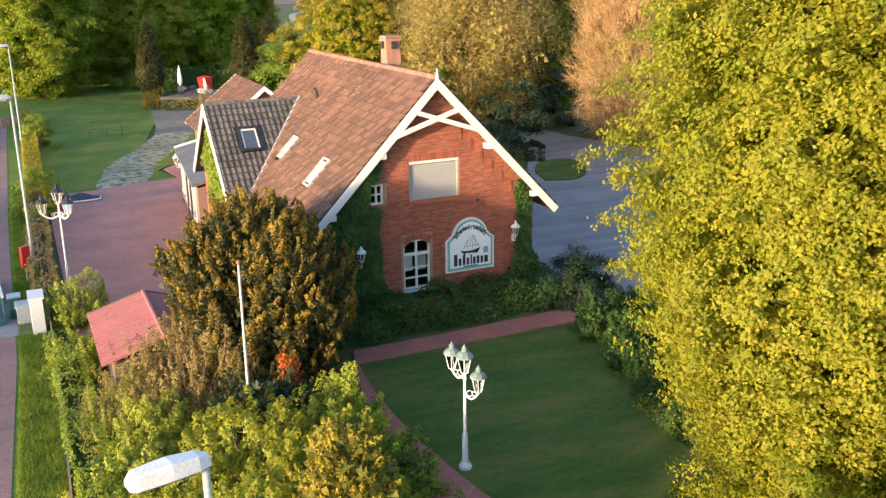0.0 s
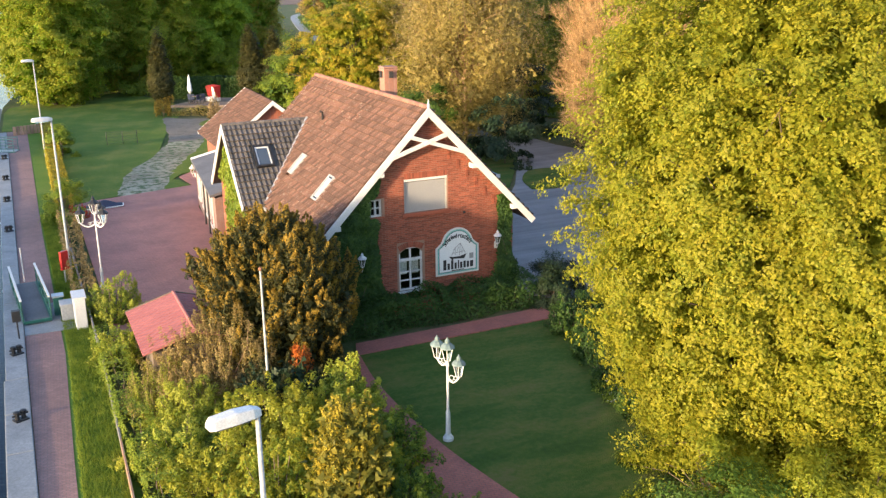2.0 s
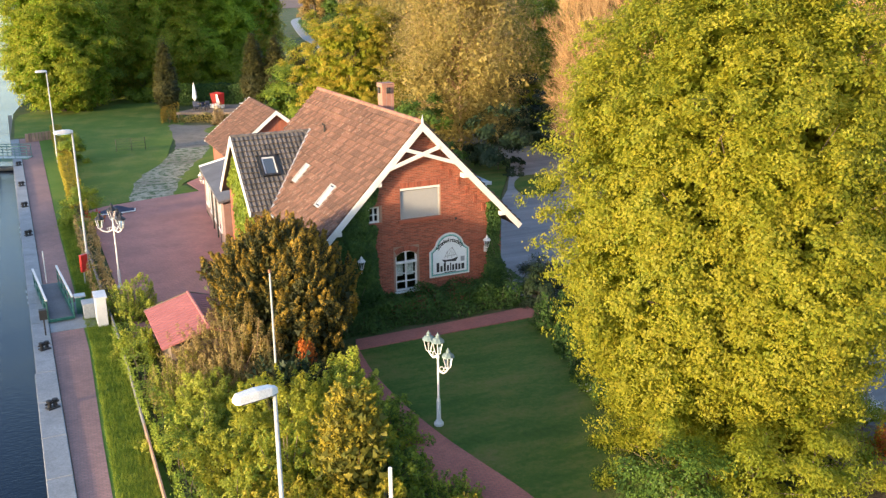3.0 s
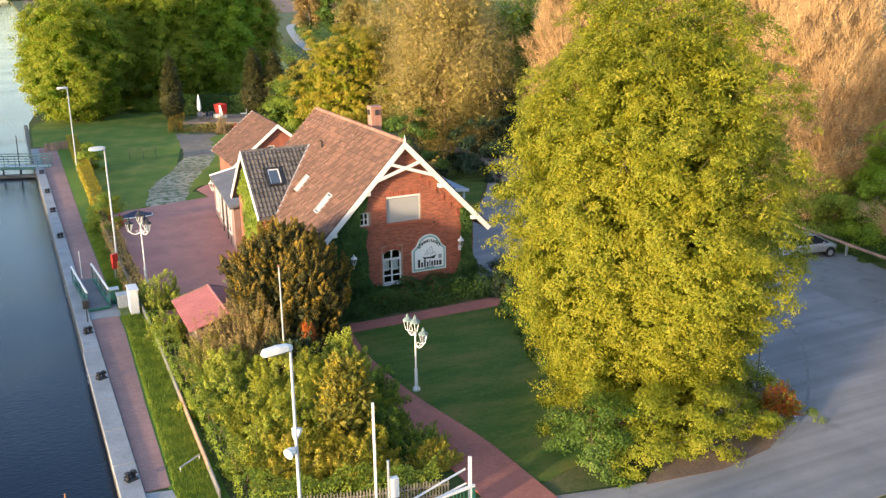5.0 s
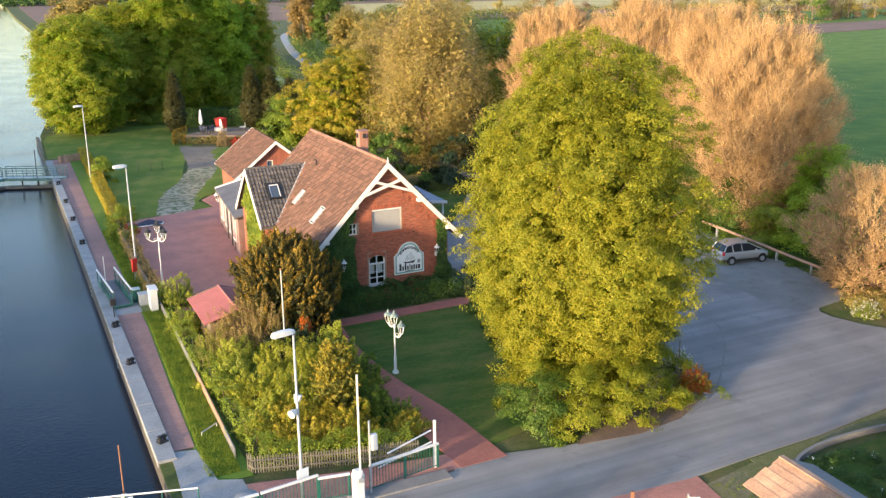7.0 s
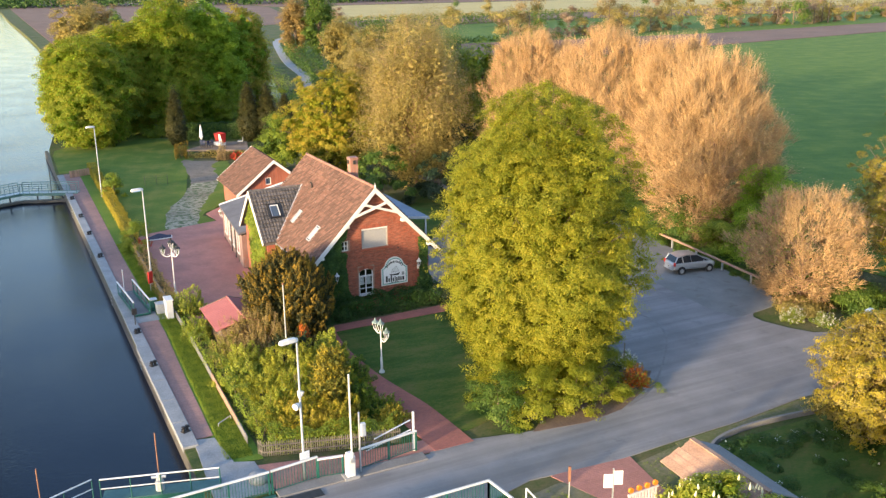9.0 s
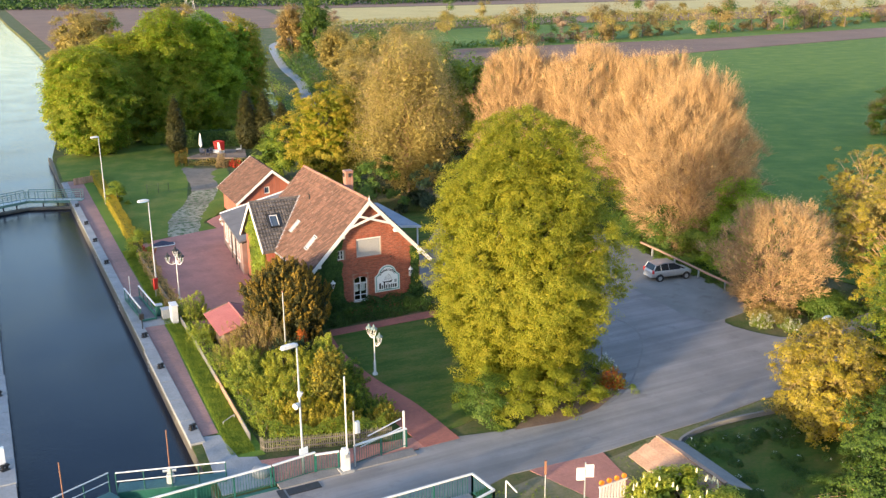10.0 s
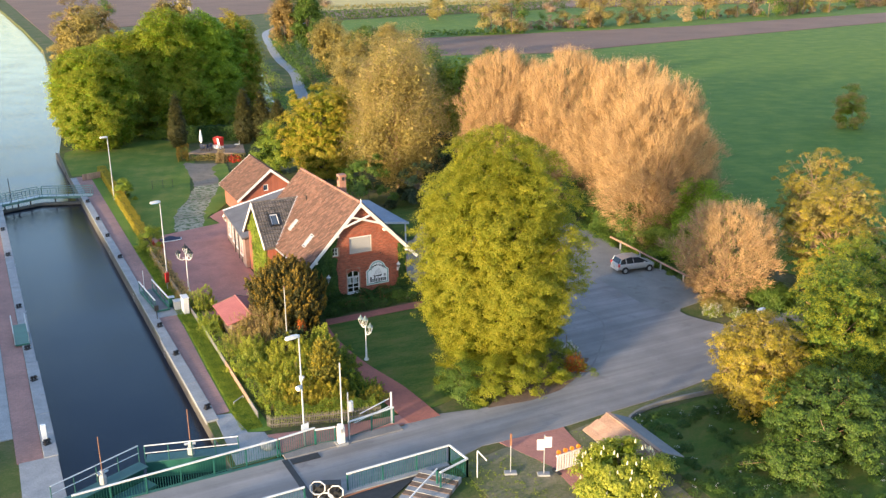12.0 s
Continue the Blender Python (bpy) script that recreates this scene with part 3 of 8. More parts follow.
def plume_tree(name, label, category, x, y, h, r, leaf, tip_leaf, plumes, per, size, seed, z0=0.1):
    """A yew-like tree: upright feathery plumes over a rounded mass, with lighter shoot tips."""
    rng = np.random.default_rng(seed)
    t = thing(name, label, category, at=pose(x, y, 0))
    C, N, T, base = [], [], [], []
    for k in range(plumes):
        s = rng.random() ** 0.8
        th = rng.uniform(0, math.tau)
        rr = r * (math.sqrt(max(0.0, 1 - (1.75 * s - 0.75) ** 2)) if s > 0.43 else 0.85 + 0.35 * s) * (1 - 0.3 * rng.random() ** 2)
        rr *= 1 + 0.3 * noise.noise(Vector((math.cos(th) * 1.6, math.sin(th) * 1.6, s * 3 + seed))) + 0.26 * noise.noise(Vector((math.cos(th) * 4, math.sin(th) * 4, s * 8 + seed)))
        b = np.array([rr * math.cos(th), rr * math.sin(th), z0 + (h - z0 - 0.9) * s])
        ax = np.array([0.42 * math.cos(th), 0.42 * math.sin(th), 1.0]) + rng.normal(size=3) * 0.28
        ax /= np.linalg.norm(ax)
        ln, w = rng.uniform(0.35, 1.15), rng.uniform(0.13, 0.30)
        f = rng.random(per) ** 0.8
        o = rng.normal(size=(per, 3))
        o -= (o @ ax)[:, None] * ax
        o /= np.linalg.norm(o, axis=1, keepdims=True)
        q = w * (1 - f) ** 0.6 * rng.uniform(0.55, 1.0, per)
        C.append(b - ax * 0.35 + ax * (f * ln)[:, None] + o * q[:, None])
        N.append(o * 0.9 + ax * 0.45 + rng.normal(size=(per, 3)) * 0.25)
        T.append(f + rng.normal(size=per) * 0.26 + (0.2 if rng.random() < 0.42 else -0.16) + 0.2 * noise.noise(Vector(b * 0.9)))
        base.append(b)
    C, N, T = np.concatenate(C), np.concatenate(N), np.concatenate(T)
    C[:, 2] = np.maximum(C[:, 2], 0.05)
    part("trunk", wood_mesh(rng, np.array(base), h * 0.7, 0.16, 40, 1), M["bark"], t, smooth=True)
    k = plumes * 24
    Q = np.array(base)[rng.integers(plumes, size=k)] * np.array([0.78, 0.78, 0.92]) + rng.normal(size=(k, 3)) * 0.22
    part("inner_foliage", leaf_mesh("leaves", Q, rng.normal(size=(k, 3)) + np.array([0, 0, 0.5]), size * 2.4, L[leaf], rng, 0.7), None, t, "dark inner needles")
    y_ = T > 0.6
    part("young_foliage", leaf_mesh("leaves", C[y_], N[y_], size, L[tip_leaf], rng, 0.45), None, t, "rusty-gold young shoots")
    part("crown", leaf_mesh("leaves", C[~y_], N[~y_], size, L[leaf], rng, 0.45), None, t)
    return t


def stroke_mesh(name, A, D, length, width, mat, rng):
    """Many thin straight twigs, each one slim spike."""
    n = len(A)
    D = D / np.maximum(np.linalg.norm(D, axis=1, keepdims=True), 1e-6)
    T = np.cross(D, rng.normal(size=(n, 3)))
    T /= np.maximum(np.linalg.norm(T, axis=1, keepdims=True), 1e-6)
    ln = (length * rng.uniform(0.6, 1.4, n))[:, None]
    V = np.stack([A + T * width, A - T * width, A + D * ln], 1)
    me = bpy.data.meshes.new(name)
    me.vertices.add(3 * n)
    me.vertices.foreach_set("co", V.reshape(-1).astype(np.float32))
    me.loops.add(3 * n)
    me.loops.foreach_set("vertex_index", np.arange(3 * n, dtype=np.int32))
    me.polygons.add(n)
    me.polygons.foreach_set("loop_start", np.arange(0, 3 * n, 3, dtype=np.int32))
    me.update(calc_edges=True)
    me.materials.append(mat)
    return me


def twig_tree(name, label, x, y, h, r, z0, n, seed, leaf="bud", group="", lobes=0.5, shape="round", bud_size=0.15, r0=0.2, stroke=1.0, limbs=110):
    """A tree in bud: limbs that fan upwards into dense fine twigs with small pale buds."""
    rng = np.random.default_rng(seed)
    t = thing(name, label, "tree", group, at=pose(x, y, 0))
    per = 12
    C, N, cl, _ = crown(rng, z0, h, r, shape, n // per, per, 0.42, lobes, 0.62, 0.5, seed, lobe_scale=2.4, bough=0.0, bunch=1, upright=0.7)
    part("trunk", wood_mesh(rng, cl, h * 0.6, r0, limbs, 4, thin=0.02), M["twig"], t, smooth=True)
    root = np.array([0, 0, h * 0.2])
    O = np.repeat(cl, per, axis=0)
    D = (O - root) / np.linalg.norm(O - root, axis=1, keepdims=True) + np.array([0, 0, 0.35])
    A = O - D * stroke * 0.5 + (C - O) * 0.3 + D * (stroke * 0.5 * rng.random((len(C), 1)))
    D = D + (C - O) / 0.42 * 0.4 + rng.normal(size=C.shape) * 0.3
    part("twig_spray", stroke_mesh("twigs", A, D, stroke, 0.017, M["budwood"], rng), None, t, "fine pinkish twigs")
    e = rng.random(len(C)) < np.clip(0.05 + 0.95 * (C[:, 2] - z0) / (h - z0), 0.1, 0.72)
    Q = A[e] + D[e] * (stroke * rng.uniform(0.35, 0.95, e.sum()))[:, None]
    part("crown", leaf_mesh("buds", Q, D[e] + rng.normal(size=Q.shape) * 0.6, bud_size, L[leaf], rng, 0.6), None, t, "small pale buds and catkins")
    return t


def sprig_bush(name, label, x, y, h, r, leaf, tip_leaf, n, size, seed, ln=(0.35, 0.8), w=0.12, per=55, flare=0.75, tip=0.6, twig="", category="shrub", slim=0.6, stretch=(1, 1), group="", rough=0.3, low=0.0):
    """A bush of many leafy shoots that rise and spread from a lobed mass."""
    rng = np.random.default_rng(seed)
    t = thing(name, label, category, group, at=pose(x, y, 0))
    k = max(12, n // per)
    D = rng.normal(size=(k, 3))
    D[:, 2] = np.abs(D[:, 2]) * 0.9 + low
    D /= np.linalg.norm(D, axis=1, keepdims=True)
    lump = np.array([1 + rough * 1.3 * noise.noise(Vector(d) * 2.1 + Vector((seed, 0, 0))) + rough * noise.noise(Vector(d) * 4.6 + Vector((0, seed, 0))) for d in D])
    rad = lump * np.where(rng.random(k) < 0.3, rng.uniform(0.45, 0.85, k), 1 - 0.16 * rng.random(k) ** 2)
    L0 = rng.uniform(*ln, k)
    tips = D * rad[:, None] * np.array([r * stretch[0], r * stretch[1], h])
    A = D * flare + np.array([0, 0, 1.0]) + rng.normal(size=(k, 3)) * 0.25
    A /= np.linalg.norm(A, axis=1, keepdims=True)
    base = tips - A * (L0 * 0.75)[:, None]
    f = rng.random((k, per)) ** 0.85
    o = rng.normal(size=(k, per, 3))
    o -= (o * A[:, None, :]).sum(2, keepdims=True) * A[:, None, :]
    o /= np.linalg.norm(o, axis=2, keepdims=True)
    q = w * (1.15 - f) ** 0.5 * rng.uniform(0.4, 1.0, (k, per)) * rng.uniform(0.7, 1.4, (k, 1))
    C = base[:, None, :] + A[:, None, :] * (f * L0[:, None])[..., None] + o * q[..., None]
    N = o * 0.9 + D[:, None, :] * 0.5 + np.array([0, 0, 0.3]) + rng.normal(size=(k, per, 3)) * 0.3
    T = f + rng.normal(size=(k, per)) * 0.15 + rng.normal(size=(k, 1)) * 0.22
    C, N, T = C.reshape(-1, 3), N.reshape(-1, 3), T.reshape(-1)
    C[:, 2] = np.maximum(C[:, 2], 0.04)
    g = Geo()
    for i in rng.permutation(k)[:min(k, 90 if twig else 60)]:
        b, e = Vector(base[i]), Vector(base[i] + A[i] * L0[i] * 1.02)
        g.tube([Vector((b.x * 0.45, b.y * 0.45, max(0.0, b.z * 0.35))), b, e], [0.022, 0.011, 0.005], 4, False)
    part("branchwork", g, M[twig or "bark"], t)
    y_ = T > np.quantile(T, 1 - tip)
    if tip > 0:
        part("young_foliage", leaf_mesh("leaves", C[y_], N[y_], size, L[tip_leaf], rng, slim), None, t, "lighter young shoots, in some trees standing for sunlit clump tops")
    part("foliage", leaf_mesh("leaves", C[~y_], N[~y_], size, L[leaf], rng, slim), None, t)
    return t


def shrub(name, label, x, y, h, r, leaf, n, size, seed, shape="dome", stretch=(1, 1), spread=0.22, category="shrub", **kw):
    kw.setdefault("per", 40)
    kw.setdefault("limbs", 14)
    kw.setdefault("twigs", 1)
    return tree(name, label, category, x, y, h, r, 0.05, leaf, n, size, seed, shape, stretch=stretch, spread=spread, r0=0.04, trunk=0.6, **kw)


def hedge(name, label, pts, width, h, leaf, dens, size, seed, lumps=0.15, category="hedge"):
    """A clipped or loose hedge along a line."""
    rng = np.random.default_rng(seed)
    t = thing(name, label, category)
    C, N = [], []
    g = Geo()
    for (x0, y0), (x1, y1) in zip(pts, pts[1:]):
        ln = math.hypot(x1 - x0, y1 - y0)
        n = int(dens * ln * (width + 2 * h))
        d = np.array([(x1 - x0) / ln, (y1 - y0) / ln])
        nr = np.array([d[1], -d[0]])
        s = rng.random(n) * ln
        e = rng.random(n) * (width + 2 * h)
        side = np.where(e < h, -1, np.where(e > h + width, 1, 0))
        v = np.where(side == 0, e - h - width / 2, side * width / 2)
        zz = np.where(side == 0, h, np.where(side < 0, e, e - h - width))
        lump = np.array([noise.noise(Vector((a * 0.9 + seed, b, c * 1.2))) for a, b, c in zip(s, v, zz)]) * lumps * 2
        v = v * (1 + lump) + rng.normal(size=n) * 0.05
        zz = np.maximum(0.03, zz * (1 + lump) + rng.normal(size=n) * 0.05)
        C.append(np.stack([x0 + d[0] * s + nr[0] * v, y0 + d[1] * s + nr[1] * v, zz], 1))
        N.append(np.stack([nr[0] * side, nr[1] * side, (side == 0) * 1.0 + 0.3], 1) + rng.normal(size=(n, 3)) * 0.5)
        for k in range(max(2, int(ln / 0.8))):
            f = (k + 0.5) / max(2, int(ln / 0.8)) * ln
            bx, by = x0 + d[0] * f, y0 + d[1] * f
            g.tube([(bx, by, -0.05), (bx + rng.normal() * 0.1, by + rng.normal() * 0.1, h * 0.5), (bx + rng.normal() * 0.2, by + rng.normal() * 0.2, h * 0.9)], [0.03, 0.02, 0.008], 4, False)
    tagged(part("branchwork", g, M["bark"], t), kind="stuff")
    part("foliage", leaf_mesh("leaves", np.concatenate(C), np.concatenate(N), size, L[leaf], rng, 0.65), None, t)
    return t

# ---- ground, canal, paving ----
SLOPE = 0.0105


def quay(s, v, z=0.0):
    """A place beside the lock: s metres along the east quay, v metres landward from its water edge."""
    k = 1 / math.hypot(1, SLOPE)
    return Vector((-16.62 + SLOPE * s + v * k, s - v * SLOPE * k, z))


QUAY_TURN = -math.degrees(math.atan(SLOPE))
LOCK = 8.75
WATER_Z = -0.95


def east_edge(y):
    pts = [(-2500, -42.87), (62, -15.97), (81, -15.2), (125, -9.5), (262, -1), (363, 0.6), (535, 1.5), (2500, 30)]
    for (a, p), (b, q) in zip(pts, pts[1:]):
        if y <= b:
            return p + (q - p) * (y - a) / (b - a)
    return 30.0


def west_edge(y):
    return east_edge(y) - (LOCK if y < 60 else min(45, LOCK + (y - 60) * 1.6))


g = Geo()
rows = [-2500, -300, -120, -60, -40, -25, -14, 0, 20, 40, 60, 62, 70, 81, 95, 125, 170, 262, 300, 363, 535, 700, 1200, 2500]
for y in rows:
    e, w = east_edge(y), west_edge(y)
    g.v += [(-2600, y, -0.02), (w, y, -0.02), (w, y, -3.6), (e, y, -3.6), (e, y, -0.02), (2600, y, -0.02)]
for i in range(len(rows) - 1):
    g.f += [(6 * i + k, 6 * i + k + 1, 6 * i + k + 7, 6 * i + k + 6) for k in range(5)]
structure("ground", g, M["rough"], "grassy canal-side ground reaching to the flat horizon", "ground")

g = Geo()
for y in rows:
    g.v += [(west_edge(y) - 0.02, y, WATER_Z), (east_edge(y) + 0.02, y, WATER_Z)]
g.f = [(2 * i, 2 * i + 1, 2 * i + 3, 2 * i + 2) for i in range(len(rows) - 1)]
structure("water", g, M["water"], "dark still canal water with faint ripples", "water")

# quay walls and coping, with expansion joints between the coping blocks
for name, v0, v1, wall in (("quay_east", 0.0, 0.74, 1), ("quay_west", -LOCK - 0.74, -LOCK, -1)):
    q = thing(name, "concrete lock quay with pale coping slabs", "quay", kind="structure")
    g = Geo()
    a, b = (v0, v0 + 0.4) if wall > 0 else (v1 - 0.4, v1)
    g.prism([quay(s, v).xy for s, v in ((-40, a - 0.02 * wall), (-40, b), (81, b), (81, a - 0.02 * wall))], -3.5, -0.12)
    part("wall", g, M["wet"], q, "dark wet quay wall")
    s = -14.8
    while s < 61:
        e = min(s + 2.95, 61)
        jog = 0.0 if s > -1.5 else -0.06 * wall
        g = Geo().prism([quay(t, v).xy for t, v in ((s, v0 + min(jog, 0)), (s, v1 + max(jog, 0)), (e, v1 + max(jog, 0)), (e, v0 + min(jog, 0)))], -0.2, 0.11)
        part("coping_slab", g, M["concrete"], q, bevel=0.03)
        s = e + 0.03
    g = Geo()
    for s in (-1.5, 12.0, 26.0, 42.0):
        for k in range(5):
            p0, p1 = quay(s, (-0.05 if wall > 0 else -LOCK + 0.05), -0.25 - 0.3 * k), quay(s + 0.4, (-0.05 if wall > 0 else -LOCK + 0.05), -0.25 - 0.3 * k)
            g.tube([p0, p1], 0.018, 5)
    part("ladder_rungs", g, M["galv"], q)

flat([quay(s, v).xy for s, v in ((-14.0, 0.76), (-14.0, 1.62), (-7.0, 1.8), (2.0, 2.12), (22.0, 2.12), (61.5, 2.5), (61.5, 0.76))], 0.03, M["red_pave_quay"], "pavement_quay", "worn red brick quay path", "pavement")
flat([quay(s, v).xy for s, v in ((-14.7, -LOCK - 2.2), (-14.7, -LOCK - 0.76), (61, -LOCK - 0.76), (61, -LOCK - 2.2))], 0.03, M["red_pave_quay"], "pavement_quay_west", "worn red brick path on the far quay", "pavement")
flat([quay(s, v).xy for s, v in ((-11.4, -LOCK - 5.5), (-11.4, -LOCK - 2.22), (61, -LOCK - 2.22), (61, -LOCK - 5.5))], 0.05, M["concrete"], "pavement_slabs_west", "pale concrete slabs beside the far quay path", "pavement")
flat([(-16.25, -15.45), (-16.2, -14.1), (-15.15, -14.35), (-14.9, -17.3), (-14.0, -17.7), (-13.9, -20.7), (-16.6, -20.7), (-16.5, -19.0)], 0.045, M["concrete"], "pavement_apron", "grey concrete apron at the lock gate", "pavement")
flat([quay(-14.75, -LOCK).xy, quay(-14.75, -LOCK - 2.1).xy, quay(-21.2, -LOCK - 2.2).xy, quay(-21.2, -LOCK).xy], 0.045, M["concrete"], "pavement_apron_west", "grey concrete apron on the far lock head", "pavement")
flat([quay(4.7, 0.76).xy, quay(4.7, 3.2).xy, quay(8.5, 3.2).xy, quay(8.5, 0.76).xy], 0.05, M["concrete"], "pavement_service", "pale concrete pad at the boarding gangway", "pavement")

flat([(-12.54, 0.72), (-12.27, 18.02), (-12.06, 27.58), (-10.93, 28.39), (-4.18, 30.14), (-4.49, 33.34), (-3.51, 34.62), (-2.31, 35.69), (-1.52, 33.79), (-2.26, 31.14), (-4.16, 26.92), (-5.06, 23.67), (-5.91, 10.88), (-5.54, 0.76)],
     0.03, M["red_pave"], "pavement_yard", "red brick paved yard beside the house", "pavement")
path_l = smooth_line([(-5.72, -20.9), (-6.02, -14.14), (-5.93, -11.38), (-5.64, -8.51), (-5.14, -5.83), (-4.67, -3.84), (-4.13, -2.14)])
path_r = smooth_line([(-3.55, -20.89), (-3.76, -16.39), (-4.21, -13.54), (-4.54, -11.38), (-4.74, -8.61), (-4.7, -5.73), (-4.39, -3.29)])
flat(path_r + [(-0.8, -3.24), (4.5, -3.21), (4.46, -1.94), (-0.33, -2.12), (-3.83, -2.14)] + path_l[::-1], 0.035, M["red_path"], "pavement_garden_path", "curving red brick garden path", "pavement")
flat(path_r[2:] + [(-0.79, -3.28), (4.1, -3.26), (4.06, -5.19), (3.25, -8.17), (1.74, -10.75), (1.26, -14.11), (0.52, -18.63), (-3.1, -19.62)], 0.012, M["lawn"], "ground_lawn", "mown garden lawn with worn mossy patches", "lawn")
def uneven(pts, k=6, big=0.45):
    """A closed outline with a rough edge."""
    return [(x + big * noise.noise(Vector((x * 1.3, y * 1.3, 2))), y + 0.6 * big * noise.noise(Vector((x * 1.3, y * 1.3, 7)))) for x, y in smooth_line(list(pts) + [pts[0]], k)[:-1]]


flat(uneven([(-9.3, 28.9), (-7.4, 28.6), (-5.9, 30.1), (-4.6, 34.5), (-3.3, 38.2), (-0.9, 43.8), (0.8, 48.6), (-1.0, 48.5), (-2.7, 48.1), (-4.5, 43.2), (-7.0, 38.1), (-8.0, 35.0), (-8.9, 31.3)], 4, 0.35), 0.024, M["cobble"], "pavement_cobble", "mossy pale cobbled lane across the lawn", "pavement")
flat(uneven([(-2.7, 48.0), (0.8, 48.5), (2.2, 56.8), (3.4, 60.5), (0.8, 62.3), (-0.6, 63.3), (-1.6, 56.1)], 6, 0.4), 0.02, M["gravel"], "pavement_gravel", "brown-grey gravel lane towards the terrace", "pavement")
flat(uneven([(-6.1, 29.9), (-4.5, 30.2), (-4.7, 33.3), (-2.7, 35.9), (-0.5, 40), (1.5, 46), (3, 52), (4.4, 60), (2.6, 59.5), (1.9, 56.8), (0.5, 48.7), (-1.1, 43.8), (-3.5, 38.2), (-4.8, 34.5)], 6, 0.5), 0.032, M["far_lawn"], "ground_lane_verge", "grass strip between lane and annex", "grass")

# road and parking
flat([(-14.07, -21.34), (-6.11, -21), (-5.83, -20.66), (-3.76, -20.6), (-0.83, -21.27), (2.7, -21.7), (5.35, -21.24), (8.08, -19.92), (11.57, -16.91), (14.17, -13.85), (15.09, -10.59), (13.18, -6.13), (8.99, -2.67),
      (5.02, -0.69), (4.46, 11.97), (11.5, 14.28), (15.56, 19.79), (21.53, 29.78), (21.35, 42.56), (26.02, 42.6), (25.94, 31.4), (28.31, 21.45), (29.05, 10.53), (29.19, 6.45), (27.93, 1.79), (27.54, -5.94), (26.6, -10.62), (25.35, -13.2), (22.35, -13.71), (21.8, -14.3),
      (21.75, -15.2), (22.3, -16.9), (23.1, -18.3), (24.4, -18.95), (35.81, -17.38), (70.04, -9.76), (69.98, -15.73), (35.89, -22.79), (22, -24.98), (14.57, -25.01), (9.73, -25.52), (5.59, -25.63), (2.05, -25.84), (-3.09, -25.47), (-5.62, -26.18), (-13.86, -26.51)],
     0.02, M["asphalt"], "road", "worn grey asphalt road widening into a parking area", "road")
flat([(20.55, 8.0), (20.7, -4.7), (20.5, -8.0), (20.3, -11.4), (20.7, -13.9), (22.35, -13.75), (25.3, -13.25), (26.55, -10.7), (27.5, -6.0), (27.9, 1.8), (29.1, 6.4), (29.0, 10.4)], 0.026, M["asphalt_old"], "road_bay", "darker old asphalt of the parking bay", "parking")
flat([(-39.25, -21.65), (-25.49, -21.52), (-25.24, -26.7), (-38.95, -26.79)], 0.02, M["asphalt"], "road_west", "asphalt road beyond the bridge", "road")
g = Geo()
line = smooth_line([(5.64, -21.15), (8.38, -19.77), (11.66, -16.81), (14.27, -13.75), (15.2, -10.68), (13.8, -6.92)], 4)
for a, b in zip(line, line[1:]):
    d = Vector(b) - Vector(a)
    g.box(0, d.length * 0.96, -0.06, 0.06, -0.05, 0.015, Matrix.Translation((a[0] + 0.2, a[1] - 0.2, 0.02)) @ Matrix.Rotation(math.atan2(d.y, d.x), 4, "Z"))
structure("kerb", g, M["kerb"], "low concrete kerb curving round the planted island", "kerb")
flat(smooth_line([(15.7, 17.82), (17.75, 17.43), (19.75, 19.52), (20.72, 22.64), (18.66, 23.04), (16.66, 20.74), (15.7, 17.82)], 4)[:-1], 0.1, M["lawn"], "ground_island", "small grass island in the parking area", "lawn", 0.12)
flat(smooth_line([(11.6, 14.49), (15.25, 19.89), (20.62, 28.71), (18.54, 30.28), (12.92, 23.41), (11.03, 17.16)], 3), 0.05, M["lawn"], "ground_verge", "grass verge beside the lane", "lawn", 0.08)
flat([(-2.0, -25.6), (2.5, -25.45), (1.95, -28.76), (2.36, -32.15), (-1.07, -32.17), (-0.78, -29.36)], 0.015, M["red_pave"], "pavement_south", "red brick footpath off the road", "pavement")
flat([(-0.37, -21.46), (2.7, -21.89), (5.26, -21.49), (7.98, -20.06), (9.91, -18.2), (8.4, -17.22), (4.99, -19.2), (1.07, -20.19)], 0.03, M["earth"], "ground_bed", "bare reddish earth under the island shrubs", "ground")
flat([(-14.41, -18.02), (-9.73, -19.07), (-5.8, -19.6), (-5.7, -20.85), (-13.88, -21.24), (-13.78, -19.09)], 0.025, M["red_pave"], "pavement_fence", "red brick strip before the garden fence", "pavement")

flat([quay(s, v).xy for s, v in ((-17.5, 1.5), (-17.5, 3.3), (1.0, 3.5), (61.5, 3.6), (61.5, 2.3), (22, 2.0), (2, 2.0), (-7, 1.65))], 0.02, M["grass"], "ground_quay_verge", "bright green grass verge along the quay path", "grass")
flat([(-12.6, 28.2), (-10.6, 28.55), (-8.9, 29.3), (-7.4, 32.4), (-4.0, 45), (-2.1, 53.2), (0.9, 63.6), (2, 67), (2.6, 78), (-2, 88), (-11.2, 84), (-14.6, 79.5), (-15.2, 75.5), (-15.6, 62.5), (-12.1, 62), (-12.4, 45)], 0.015, M["far_lawn"], "ground_far_lawn", "wide mown lawn between quay and lane", "lawn")
flat([(-5.4, -26.9), (-2.2, -26.3), (2.46, -26.46), (5.3, -26.0), (5.6, -28.2), (4.4, -30.5), (3.4, -46), (-6.2, -46)], 0.008, M["dry_grass"], "ground_south_verge", "thin dry grass with bare patches south of the road", "ground")
